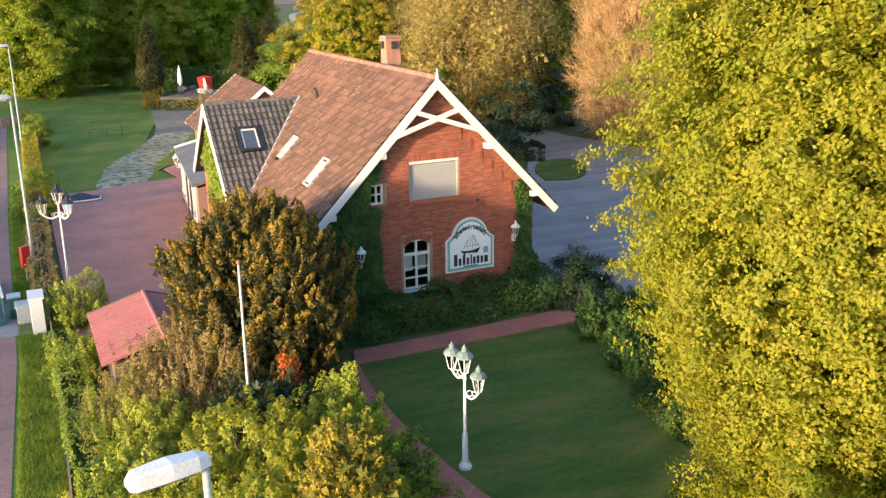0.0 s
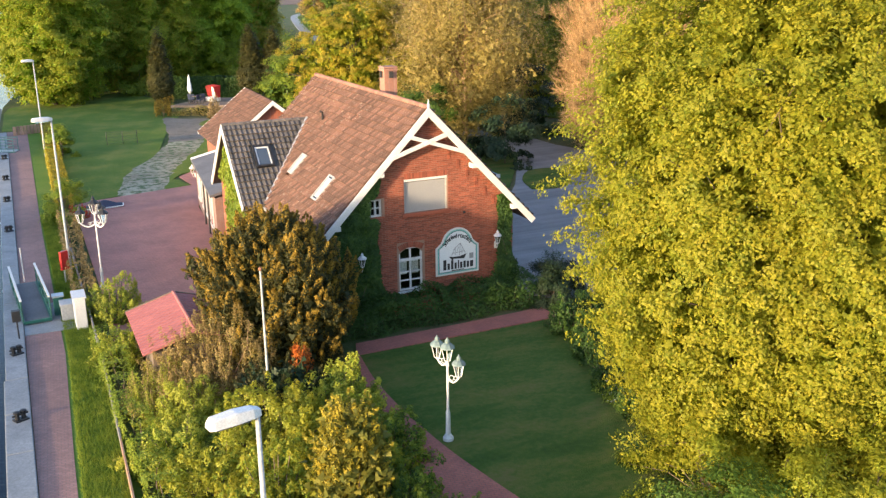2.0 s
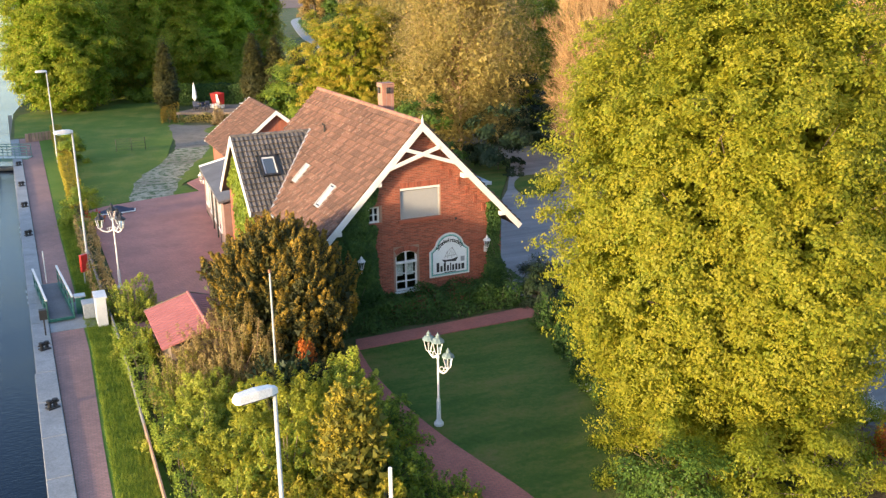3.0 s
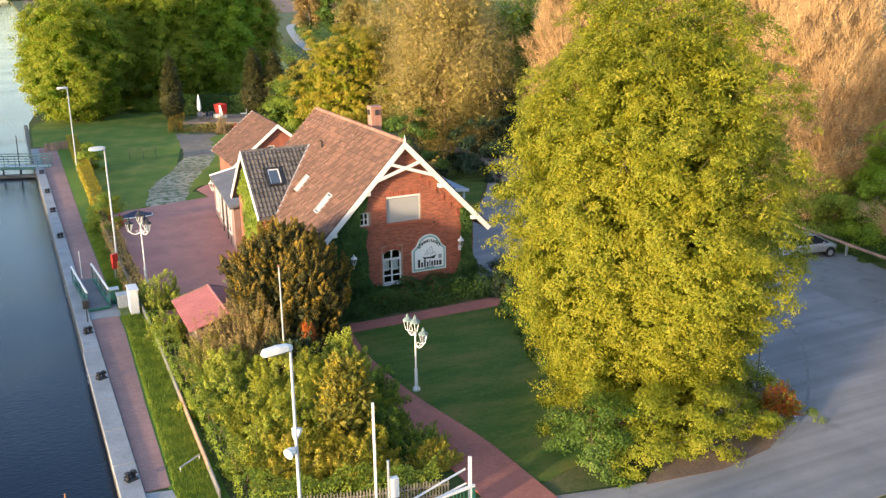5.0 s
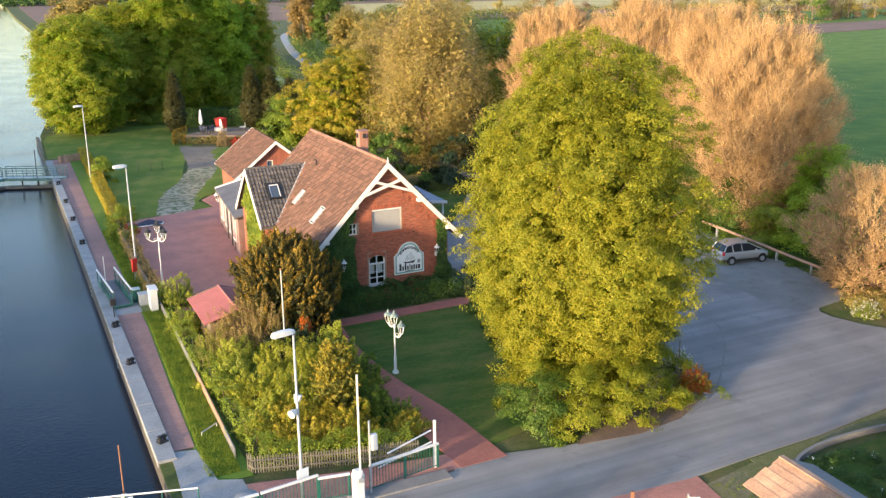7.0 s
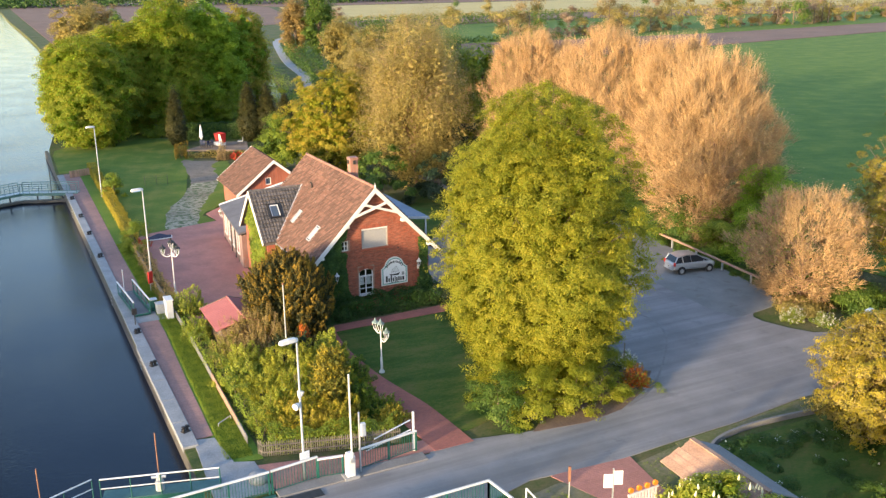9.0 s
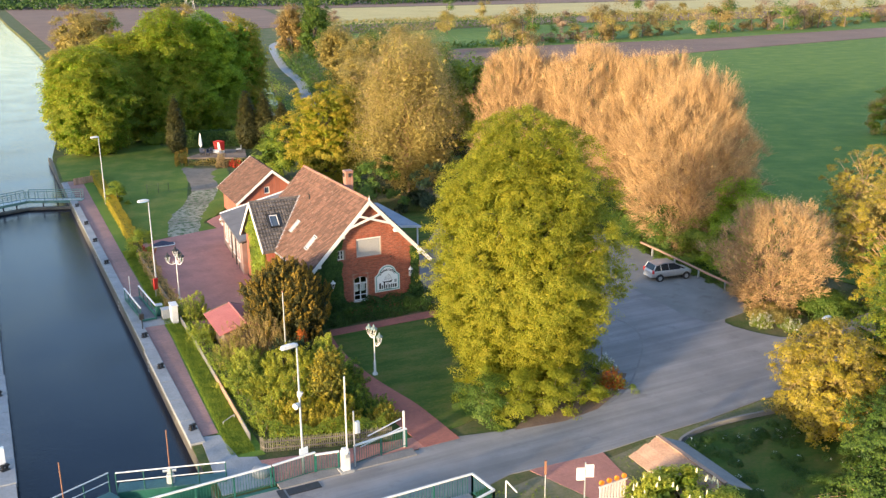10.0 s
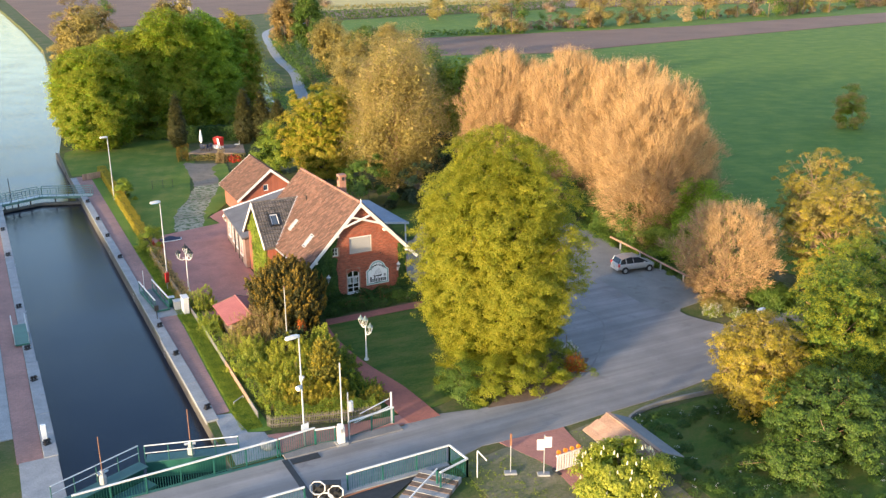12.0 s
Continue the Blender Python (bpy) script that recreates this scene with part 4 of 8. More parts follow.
flat([(5.3, -25.75), (9.7, -25.6), (14.5, -25.1), (22, -25.05), (22, -25.6), (14.4, -26.2), (9.4, -26.1), (6.2, -26.8), (5.4, -28)], 0.006, M["dry_grass"], "ground_road_edge", "sandy grass strip along the road edge", "ground")
flat([(3.9, -3.4), (4.4, -5.2), (3.55, -8.2), (2.05, -10.8), (1.55, -14.1), (0.9, -18.5), (7.5, -18.5), (8.5, -10), (7.2, -3.4)], 0.018, M["earth"], "ground_border_bed", "brown earth bed along the lawn", "ground")
flat([(8.7, -19.9), (11.9, -16.95), (14.6, -13.8), (15.5, -10.4), (13.5, -5.7), (9.3, -2.3), (8.2, -5), (8.8, -10), (8.9, -15)], 0.014, M["asphalt"], "pavement_island_edge", "worn asphalt margin inside the kerb line", "pavement")
flat([(6.0, -27.4), (8, -26.9), (14.2, -27.0), (20, -27.2), (20, -46), (4.4, -46), (5.2, -31)], 0.002, M["lawn"], "ground_ditch_side", "lush green grass on the ditch side", "grass")
# far fields and track
flat([(17.61, 108.07), (90.69, 182.64), (124.51, 161.65), (215.16, 177.61), (314.24, 192.46), (908.7, 246.2), (908.7, -619), (60.3, -619), (40.21, -40.26), (35.64, -0.97), (37.52, 29.93), (28.97, 62.31)], 0.05, M["meadow"], "ground_meadow", "wide green meadow behind the trees", "meadow", 0.1)
flat([(85.26, 177.19), (128.16, 164.34), (215.45, 179.64), (312.15, 194.44), (1332.47, 376.38), (1435.17, 544.08), (369.81, 236.61), (233.06, 222.16), (152.89, 226.42), (105.83, 231.5), (92.34, 226.83), (74.58, 191.66)], 0.09, M["soil"], "ground_ploughed", "ploughed reddish-brown field strip", "field", 0.14)
flat([(90.43, 257.39), (105.86, 231.82), (152.94, 227.13), (233.3, 223.64), (369.93, 237.44), (1435.17, 544.08), (1559.96, 716.32), (465.27, 311.11), (267.08, 351.15), (116.99, 330.17)], 0.08, M["meadow"], "ground_green_strip", "green field strip before a hedge row", "field", 0.1)
flat([(118.8, 338.74), (268.43, 359.86), (468.08, 321.04), (1579.05, 743.15), (1711.05, 946.93), (511.01, 395.78), (346.31, 424.71), (137.32, 405.46)], 0.1, M["soil"], "ground_ploughed_far", "far pinkish-brown ploughed field", "field", 0.1)
flat([(139.1, 411.18), (347.32, 430.27), (512.82, 401.45), (1211.7, 575.8), (1211.7, 926), (620.55, 645.74), (199.26, 666.33)], 0.1, M["stubble"], "ground_pale_field", "far pale yellow field", "field", 0.1)
flat([(200.48, 679.26), (624.2, 657.53), (1514.7, 1235), (1514.7, 2471), (201.7, 2471)], 0.12, M["soil"], "ground_far_brown", "far brown fields towards the horizon", "field", 0.1)
flat([(4.86, 280), (18.97, 334.37), (115.43, 404.39), (131.89, 405.34), (193.79, 676.41), (191.6, 2471), (161.3, 2471), (31.87, 1679.01), (10.9, 615.55)], 0.1, M["soil"], "ground_left_field", "brown ploughed field beside the river", "field", 0.1)
track = smooth_line([(29.77, 94.17), (37.84, 124.11), (47.22, 155.5), (54.06, 188.47), (65.37, 233.18), (77.37, 276.48), (86.16, 297), (98.34, 316.59), (122.37, 333.67)], 5)
flat(ground_strip(track, -1.25, 1.25), 0.13, M["concrete"], "road_track", "pale gravel farm track", "track", 0.12)
flat(ground_strip([(22.18, 94.03), (27.95, 114.25), (35.55, 145.09), (44.11, 178.87)], -1.1, 1.1), 0.06, M["water"], "water_ditch", "narrow ditch beside the track", "water", 0.05)

# ---- bridge, gates, railings ----
def railing(name, label, pts, h=1.1, bar=0.14, z=0.0, rails=(0.12,), top=M["white"], group="bridge railings", post_step=1.9):
    """Green steel railing with thin upright bars and a white top rail."""
    t = thing(name, label, "railing", group)
    P = [Vector((*p[:2], p[2] if len(p) > 2 else z)) for p in pts]
    g = Geo()
    for a, b in zip(P, P[1:]):
        d = b - a
        m = Matrix.Translation(a) @ Matrix.Rotation(math.atan2(d.y, d.x), 4, "Z") @ Matrix.Rotation(-math.atan2(d.z, d.xy.length), 4, "Y")
        g.box(-0.04, d.length + 0.04, -0.055, 0.055, h - 0.05, h + 0.04, m)
    part("top_rail", g, top, t, "white painted top rail", bevel=0.015)
    g = Geo()
    for a, b in zip(P, P[1:]):
        for q in rails:
            g.tube([a + Vector((0, 0, q)), b + Vector((0, 0, q))], 0.022, 5)
    part("lower_rail", g, M["green_steel"], t)
    for a, b in zip(P, P[1:]):
        d = b - a
        k = max(1, round(d.length / post_step))
        for i in range(k + 1):
            p = a + d * (i / k)
            part("post", Geo().box(p.x - 0.04, p.x + 0.04, p.y - 0.04, p.y + 0.04, p.z, p.z + h - 0.04), M["green_steel"], t)
    if bar:
        me = Geo().box(-0.011, 0.011, -0.011, 0.011, rails[0], h - 0.04).mesh("baluster", M["green_steel"])
        for a, b in zip(P, P[1:]):
            d = b - a
            for i in range(1, int(d.length / bar)):
                ob = new("baluster", me)
                ob.parent = t
                ob.location = a + d * (i * bar / d.length)
    return t


br = thing("bascule_bridge", "grey-decked road bridge over the lock with green steel girders", "bridge")
part("deck", Geo().box(-25.9, -14.0, -26.6, -21.35, -0.32, 0.03), M["asphalt"], br, "asphalt bridge deck")
part("girder", Geo().box(-25.9, -14.0, -21.35, -21.15, -0.75, 0.06), M["green_steel"], br)
part("girder", Geo().box(-25.9, -14.0, -26.78, -26.6, -0.75, 0.06), M["green_steel"], br)
part("kerb", Geo().box(-13.9, -6.4, -21.5, -20.75, -0.02, 0.09), M["kerb"], br, bevel=0.02)
part("kerb", Geo().box(-13.9, -5.9, -26.65, -26.2, -0.02, 0.14), M["concrete"], br, bevel=0.02)
part("joint_plate", Geo().box(-14.15, -13.8, -26.5, -21.5, 0.0, 0.045), M["iron"], br)
part("hatch", Geo().box(-13.7, -12.0, -22.2, -21.6, 0.0, 0.05), M["iron"], br, "dark steel hatch in the deck")
part("abutment", Geo().box(-14.9, -14.0, -27.1, -20.9, -3.4, -0.03), M["concrete"], br)
railing("bridge_railing", "green bridge railing with white top rail", [(-25.4, -21.55), (-14.2, -20.95)], 1.15)
railing("bridge_railing", "short green railing with white top rail at the bridge end", [(-14.05, -20.93), (-11.8, -20.66)], 1.15)
railing("bridge_railing", "low green railing with white top rail beside the barrier", [(-11.75, -20.68), (-10.6, -20.88)], 1.02)
railing("bridge_railing", "green railing with white top rail at the garden path", [(-9.7, -20.85), (-6.55, -20.4)], 1.1)
railing("bridge_railing", "green bridge railing with white top rail", [(-25.4, -26.75), (-14.5, -26.52)], 1.15)
railing("bridge_railing", "green railing with white top rail turning round the lock stair", [(-12.0, -26.35), (-5.72, -26.25), (-5.55, -28.05), (-7.5, -28.6)], 1.15)

# open swing barrier: white bars standing against the railing
t = thing("swing_gate", "white tubular swing gate standing open at the railing", "gate")
part("gate_bar", Geo().tube([(-8.9, -20.75, 1.4), (-6.75, -20.2, 1.65)], 0.035, 6), M["white"], t)
part("gate_post", Geo().box(-6.7, -6.61, -20.4, -20.31, 0, 2.15), M["white"], t)
part("gate_bar", Geo().tube([(-9.3, -20.7, 0.85), (-6.75, -20.25, 1.15)], 0.035, 6), M["white"], t)

# road barrier with upright boom
t = thing("road_barrier", "white road barrier housing with its boom standing upright", "barrier", at=pose(-10.38, -21.3, 0.1))
part("housing", Geo().prism([(-0.21, -0.2), (0.21, -0.2), (0.21, 0.2), (-0.21, 0.2)], 0, 1.1), M["white"], t, "white sheet metal housing", bevel=0.05)
part("cap", Geo().box(-0.18, 0.18, -0.17, 0.17, 1.1, 1.24), M["white"], t, bevel=0.06)
part("plinth", Geo().box(-0.36, 0.36, -0.28, 0.28, -0.1, 0.06), M["concrete"], t)
part("boom", Geo().prism([(-0.04, -0.3), (0.04, -0.3), (0.03, -0.24), (-0.03, -0.24)], 0.9, 5.3), M["white"], t, "white boom pole", bevel=0.01)
part("pivot", Geo().tube([(0, -0.2, 0.95), (0, -0.36, 0.95)], 0.12, 10), M["galv"], t)
t = thing("signal_post", "grey steel post with a small white signal box", "post", at=pose(-9.8, -21.15, 0))
part("pole", Geo().tube([(0, 0, 0), (0, 0, 3.2)], 0.045, 8), M["galv"], t)
part("signal_box", Geo().box(0.05, 0.3, -0.1, 0.1, 1.95, 2.6), M["white"], t, "white signal box", bevel=0.02)

# lock gates: two leaves meeting upstream, with walkways and rails
def lock_gate(a, b):
    t = thing("lock_gate", "green steel lock gate leaf with a railed walkway", "lock gate", "lock gates")
    a, b = Vector(a), Vector(b)
    d = (b - a).normalized()
    nr = Vector((d.y, -d.x, 0))
    if nr.y > 0:
        nr = -nr
    m = Matrix.Translation((a.x, a.y, 0)) @ Matrix.Rotation(math.atan2(d.y, d.x), 4, "Z")
    ln = (b - a).length
    part("gate_leaf", Geo().box(0, ln, -0.2, 0.1, -3.4, 0.05, m), M["green_steel"], t)
    k = int(ln / 1.0)
    for i in range(k):
        part("skin_rib", Geo().box(i * ln / k + 0.05, i * ln / k + 0.17, -0.34, -0.2, -2.5, 0.0, m), M["green_steel"], t)
    part("walkway", Geo().box(0, ln, -0.75, 0.12, 0.06, 0.12, m), M["teal"], t, "worn teal walkway")
    part("lower_deck", Geo().box(0.3, ln - 0.2, -1.7, -0.78, -0.75, -0.6, m), M["teal"], t, "stained lower deck plate")
    for yy in (0.1,):
        part("handrail", Geo().tube([m @ Vector((0, yy, 1.15)), m @ Vector((ln, yy, 1.15))], 0.035, 6), M["white"], t, "white handrail")
        part("mid_rail", Geo().tube([m @ Vector((0, yy, 0.68)), m @ Vector((ln, yy, 0.68))], 0.026, 6), M["white"] if yy > 0 else M["green_steel"], t)
        for i in range(5):
            x = ln * i / 4
            part("stanchion", Geo().tube([m @ Vector((x, yy, 0.1)), m @ Vector((x, yy, 1.15))], 0.03, 6), M["green_steel"], t)
    part("winch", Geo().lathe([(0.2, 0.1), (0.2, 0.55), (0.12, 0.7), (0.12, 0.95)], m @ Vector((ln * 0.52, -0.3, 0)), 8), M["lamp_grey"], t, "grey winding gear")
    part("crank", Geo().tube([m @ Vector((ln * 0.52 - 0.3, -0.3, 0.78)), m @ Vector((ln * 0.52 + 0.35, -0.3, 0.78))], 0.07, 6), M["galv"], t)
    part("rack_rod", Geo().tube([m @ Vector((ln * 0.52, -0.3, 0.9)), m @ Vector((ln * 0.52, -0.3, 3.0))], 0.032, 6), M["rust"], t, "upright rusty rack rod")


lock_gate((-26.3, -20.2), (-21.4, -17.95))
lock_gate((-16.05, -19.4), (-21.1, -17.95))
t = thing("drain_stone", "grey rounded concrete kerb stone at the lock head", "stone")
part("stone", Geo().lathe([(0.48, 0.0), (0.5, 0.32), (0.4, 0.44), (0.1, 0.48)], (-14.3, -19.6, 0.0), 14), M["concrete"], t, smooth=True)

# footbridge over the upper gate: two straight spans meeting upstream
t = thing("footbridge", "green steel footbridge with railings over the upper lock gate", "bridge")
knots = [Vector((-14.7, 50.2, 0.1)), Vector((-20.4, 52.3, 0.22)), Vector((-25.9, 50.3, 0.1))]
for a, b in zip(knots, knots[1:]):
    d = b - a
    m = Matrix.Translation(a) @ Matrix.Rotation(math.atan2(d.y, d.x), 4, "Z") @ Matrix.Rotation(-math.atan2(d.z, d.xy.length), 4, "Y")
    ln = d.length
    part("deck_plate", Geo().box(0, ln, -0.5, 0.5, -0.06, 0.0, m), M["galv"], t, "grey footbridge deck plate")
    for yy in (-0.55, 0.55):
        part("girder", Geo().box(-0.05, ln + 0.05, yy - 0.05, yy + 0.05, -0.26, 0.02, m), M["pale_green"], t, "pale green edge girder")
        for q, r in ((1.05, 0.04), (0.8, 0.02), (0.55, 0.02), (0.3, 0.02)):
            part("rail", Geo().tube([m @ Vector((0, yy, q)), m @ Vector((ln, yy, q))], r, 5), M["pale_green"], t)
        for k in range(7):
            x = 0.05 + (ln - 0.1) * k / 6
            part("post", Geo().tube([m @ Vector((x, yy, 0)), m @ Vector((x, yy, 1.05))], 0.03, 5), M["pale_green"], t)
    for x in (1.3, 2.8, 4.4):
        part("strut", Geo().tube([m @ Vector((x, 0, -0.25)), m @ Vector((x, -0.1, -1.1))], 0.09, 6), M["iron"], t)
    part("rack_rod", Geo().tube([m @ Vector((2.8 if a.x > -18 else 3.6, 0.2, -0.9)), m @ Vector((2.8 if a.x > -18 else 3.6, 0.2, 2.9))], 0.045, 5), M["iron"], t, "upright rack rod")
for a, b in zip(knots, knots[1:]):
    d = b - a
    m = Matrix.Translation((a.x, a.y - 0.25, 0)) @ Matrix.Rotation(math.atan2(d.y, d.x), 4, "Z")
    t = thing("upper_gate", "dark timber upper lock gate leaf below the footbridge", "lock gate", "upper lock gates")
    part("leaf", Geo().box(0, d.length, -0.12, 0.12, -3, -0.86, m), M["wet"], t)
    part("beam", Geo().box(0, d.length, -0.3, 0.3, -0.88, -0.62, m), M["wet"], t, bevel=0.03)

# ---- the inn ----
AX, RZ, EX, EZ = -0.03, 8.76, 4.95, 3.67            # ridge x and height, eave distance and height
PITCH = (RZ - EZ) / EX
Y0, Y1 = -0.4, 14.1                                # verge to verge
WX = 4.12                                           # half width of the walls


def roof_z(x):
    return RZ - PITCH * abs(x - AX)


def wall_strips(xs, top, holes, z0=0.0):
    """Faces of a wall as blocks round its openings: (x0, x1, z0, z1 at x0, z1 at x1)."""
    cuts = sorted(set(xs) | {h[0] for h in holes} | {h[1] for h in holes})
    for a, b in zip(cuts, cuts[1:]):
        zs = z0
        for h in sorted((h for h in holes if h[0] <= a + 1e-6 and h[1] >= b - 1e-6), key=lambda h: h[2]):
            yield a, b, zs, h[2], h[2]
            zs = h[3]
        yield a, b, zs, top(a), top(b)


def blocks(strips, y0, y1):
    g = Geo()
    for a, b, z0, za, zb in strips:
        g.add([(a, y0, z0), (b, y0, z0), (b, y0, zb), (a, y0, za), (a, y1, z0), (b, y1, z0), (b, y1, zb), (a, y1, za)],
              [(0, 1, 2, 3), (7, 6, 5, 4), (0, 4, 5, 1), (1, 5, 6, 2), (2, 6, 7, 3), (3, 7, 4, 0)])
    return g


house = thing("brick_inn", "red brick gabled inn with clay tile roof and white bargeboards", "house")
W_UP, W_LOW, W_SIDE = (-1.02, 0.92, 4.42, 5.84), (-1.32, -0.24, 1.06, 2.95), (-2.55, -2.02, 4.42, 5.15)
HOLES = [W_UP, W_LOW, W_SIDE]
L0, R0 = AX - WX, AX + WX
gable = [part("gable_wall", blocks([strip], 0.0, 0.3), M["mortar"], house, "brick gable wall") for strip in wall_strips([L0, AX, R0], lambda x: roof_z(x) - 0.22, HOLES)][0]
part("side_wall", Geo().box(L0, L0 + 0.3, 0.3, 13.7, 0, roof_z(L0) - 0.22), M["brick_wall"], house)
part("side_wall", Geo().box(R0 - 0.3, R0, 0.3, 13.7, 0, roof_z(R0) - 0.22), M["brick_wall"], house)
part("back_wall", blocks(wall_strips([L0, AX, R0], lambda x: roof_z(x) - 0.22, []), 13.7, 14.0), M["brick_wall"], house)
part("floor_slab", Geo().box(L0 + 0.3, R0 - 0.3, 0.3, 13.7, 3.3, 3.5), M["dark"], house)

# roof slabs
for sgn in (-1, 1):
    g = Geo()
    c = [(AX, RZ - 0.06), (AX + sgn * EX, EZ - 0.06), (AX + sgn * EX, EZ - 0.24), (AX, RZ - 0.26)]
    g.add([(x, y, z) for y in (Y0 + 0.06, Y1 - 0.06) for x, z in c], [(0, 1, 2, 3), (7, 6, 5, 4), (0, 4, 5, 1), (1, 5, 6, 2), (2, 6, 7, 3), (3, 7, 4, 0)])
    part("roof_slab", g, M["tile"], house)
    part("gutter", Geo().tube([(AX + sgn * (EX + 0.04), Y0 + 0.1, EZ - 0.16), (AX + sgn * (EX + 0.04), Y1 - 0.1, EZ - 0.16)], 0.07, 8), M["galv"], house, "zinc gutter")
    for yy in (Y0, Y1):
        g = Geo()
        u = Vector((sgn * EX, 0, EZ - RZ)).normalized()
        q = Vector((-u.z * sgn, 0, u.x * sgn))
        ln = math.hypot(EX, RZ - EZ) + 0.16
        a, b = Vector((AX, yy, RZ + 0.02)), Vector((AX, yy, RZ + 0.02)) + u * ln
        dd = Vector((0, 0.06 if yy == Y0 else -0.06, 0))
        dn = Vector((0, 0, -0.40))
        g.add([a, b, b + q * -0.27, a + dn, a + dd, b + dd, b + q * -0.27 + dd, a + dn + dd], [(0, 1, 2, 3), (7, 6, 5, 4), (0, 4, 5, 1), (1, 5, 6, 2), (2, 6, 7, 3), (3, 7, 4, 0)])
        part("bargeboard", g, M["white"], house, "white painted bargeboard", bevel=0.012)
        t2 = a + u * (ln + 0.0)
        if yy == Y0:
            for f in (0.46, 0.84):
                e = a + u * (ln * f) + q * -0.28
                part("purlin_end", Geo().box(e.x - 0.16, e.x + 0.16, yy + 0.02, 0.0, e.z - 0.1, e.z + 0.1), M["white"], house, bevel=0.03)
# crossed braces in the gable peak
for x0, z0, x1, z1 in ((-1.72, 6.82, 0.76, 7.62), (-0.82, 7.62, 1.62, 6.82)):
    d = Vector((x1 - x0, 0, z1 - z0))
    m = Matrix.Translation((x0, Y0 + (0.03 if x0 < -1 else 0.045), z0)) @ Matrix.Rotation(-math.atan2(d.z, d.x), 4, "Y")
    part("brace", Geo().box(-0.05, d.length + 0.05, -0.05, 0.05, -0.08, 0.08, m), M["white"], house, "white crossed brace", bevel=0.01)
part("finial", Geo().lathe([(0.07, 0), (0.06, 0.1), (0.03, 0.2), (0.01, 0.34)], (AX, Y0 + 0.04, RZ), 8), M["white"], house)

# chimney
ch = part("chimney", Geo().box(-0.3, 0.3, -0.3, 0.3, -1.2, 1.25, pose(0.59, 5.35, 8.57)), M["chimney"], house, "square brick chimney")
# no holes cut: solid dark blocks give the shade inside the flue openings
for sx, sy in ((-0.35, 0), (0, -0.35), (0.35, 0), (0, 0.35)):
    part("flue_shade_block", Geo().box(sx - 0.1, sx + 0.1, sy - 0.1, sy + 0.1, 0.84, 1.12, pose(0.59, 5.35, 8.57) @ Matrix.Diagonal((0.86, 0.86, 1, 1))), M["dark"], ch)
part("chimney_cap", Geo().box(-0.33, 0.33, -0.33, 0.33, 1.14, 1.24, pose(0.59, 5.35, 8.57)).box(-0.33, 0.33, -0.33, 0.33, 1.27, 1.33, pose(0.59, 5.35, 8.57)), M["chimney"], ch)
part("flashing", Geo().box(-0.42, 0.42, -0.42, 0.42, -0.75, -0.35, pose(0.59, 5.35, 8.57)), M["galv"], ch)
part("vent_pipe", Geo().tube([(-1.6, 8.45, roof_z(-1.6) - 0.1), (-1.6, 8.45, roof_z(-1.6) + 0.42), (-1.72, 8.37, roof_z(-1.6) + 0.5)], 0.055, 8), M["iron"], house, "black vent pipe")


def window_unit(name, x0, x1, z0, z1, parent, cols, rows_z, y=0.1, arch=0.0, label="white framed window"):
    w = part(name, Geo().box(x0, x1, y + 0.05, y + 0.07, z0, z1), M["glass"], parent, label)
    fr = Geo()
    t = 0.075
    fr.box(x0, x0 + t, y - 0.03, y + 0.05, z0, z1).box(x1 - t, x1, y - 0.03, y + 0.05, z0, z1)
    fr.box(x0 + t, x1 - t, y - 0.03, y + 0.05, z0, z0 + t).box(x0 + t, x1 - t, y - 0.03, y + 0.05, z1 - t, z1)
    part("frame", fr, M["white"], w)
    for c in cols:
        part("mullion", Geo().box(c - 0.035, c + 0.035, y - 0.035, y + 0.045, z0 + t, z1 - t), M["white"], w)
    for r in rows_z:
        part("glazing_bar", Geo().box(x0 + t, x1 - t, y - 0.025, y + 0.04, r - 0.025, r + 0.025), M["white"], w)
    return w


w = window_unit("window", *W_LOW, house, [-0.78], [2.42, 1.5, 1.87], label="white casement window with an arched head")
g = Geo()
x0, x1, z0, z1 = W_LOW
pts = [(x0 + (x1 - x0) * i / 10, z1 - 0.26 * (2 * i / 10 - 1) ** 2) for i in range(11)]
for (a, za), (b, zb) in zip(pts, pts[1:]):
    g.add([(a, 0.0, za), (b, 0.0, zb), (b, 0.0, z1 + 0.01), (a, 0.0, z1 + 0.01), (a, 0.18, za), (b, 0.18, zb), (b, 0.18, z1 + 0.01), (a, 0.18, z1 + 0.01)], [(0, 1, 2, 3), (7, 6, 5, 4), (0, 4, 5, 1)])
part("arch_fill", g, M["mortar"], house)
part("sill", Geo().box(x0 - 0.06, x1 + 0.06, -0.12, 0.1, z0 - 0.07, z0), M["white"], w, bevel=0.01)
part("casement_ledge", Geo().box(x0 + 0.02, x1 - 0.02, 0.02, 0.1, 2.36, 2.47), M["white"], w)
for a, b in ((x0 + 0.1, x0 + 0.45), (x1 - 0.45, x1 - 0.1)):
    c = Geo()
    for i in range(9):
        u, v = a + (b - a) * i / 9, a + (b - a) * (i + 1) / 9
        c.add([(u, 0.24 + 0.02 * (i % 2), 1.72), (v, 0.24 + 0.02 * ((i + 1) % 2), 1.72), (v, 0.24 + 0.02 * ((i + 1) % 2), 2.34), (u, 0.24 + 0.02 * (i % 2), 2.34)], [(0, 1, 2, 3)])
    part("curtain", c, M["cloth"], w, "white half curtain")
w = window_unit("window", *W_SIDE, house, [-2.28], [4.78], label="small white window half hidden by ivy")
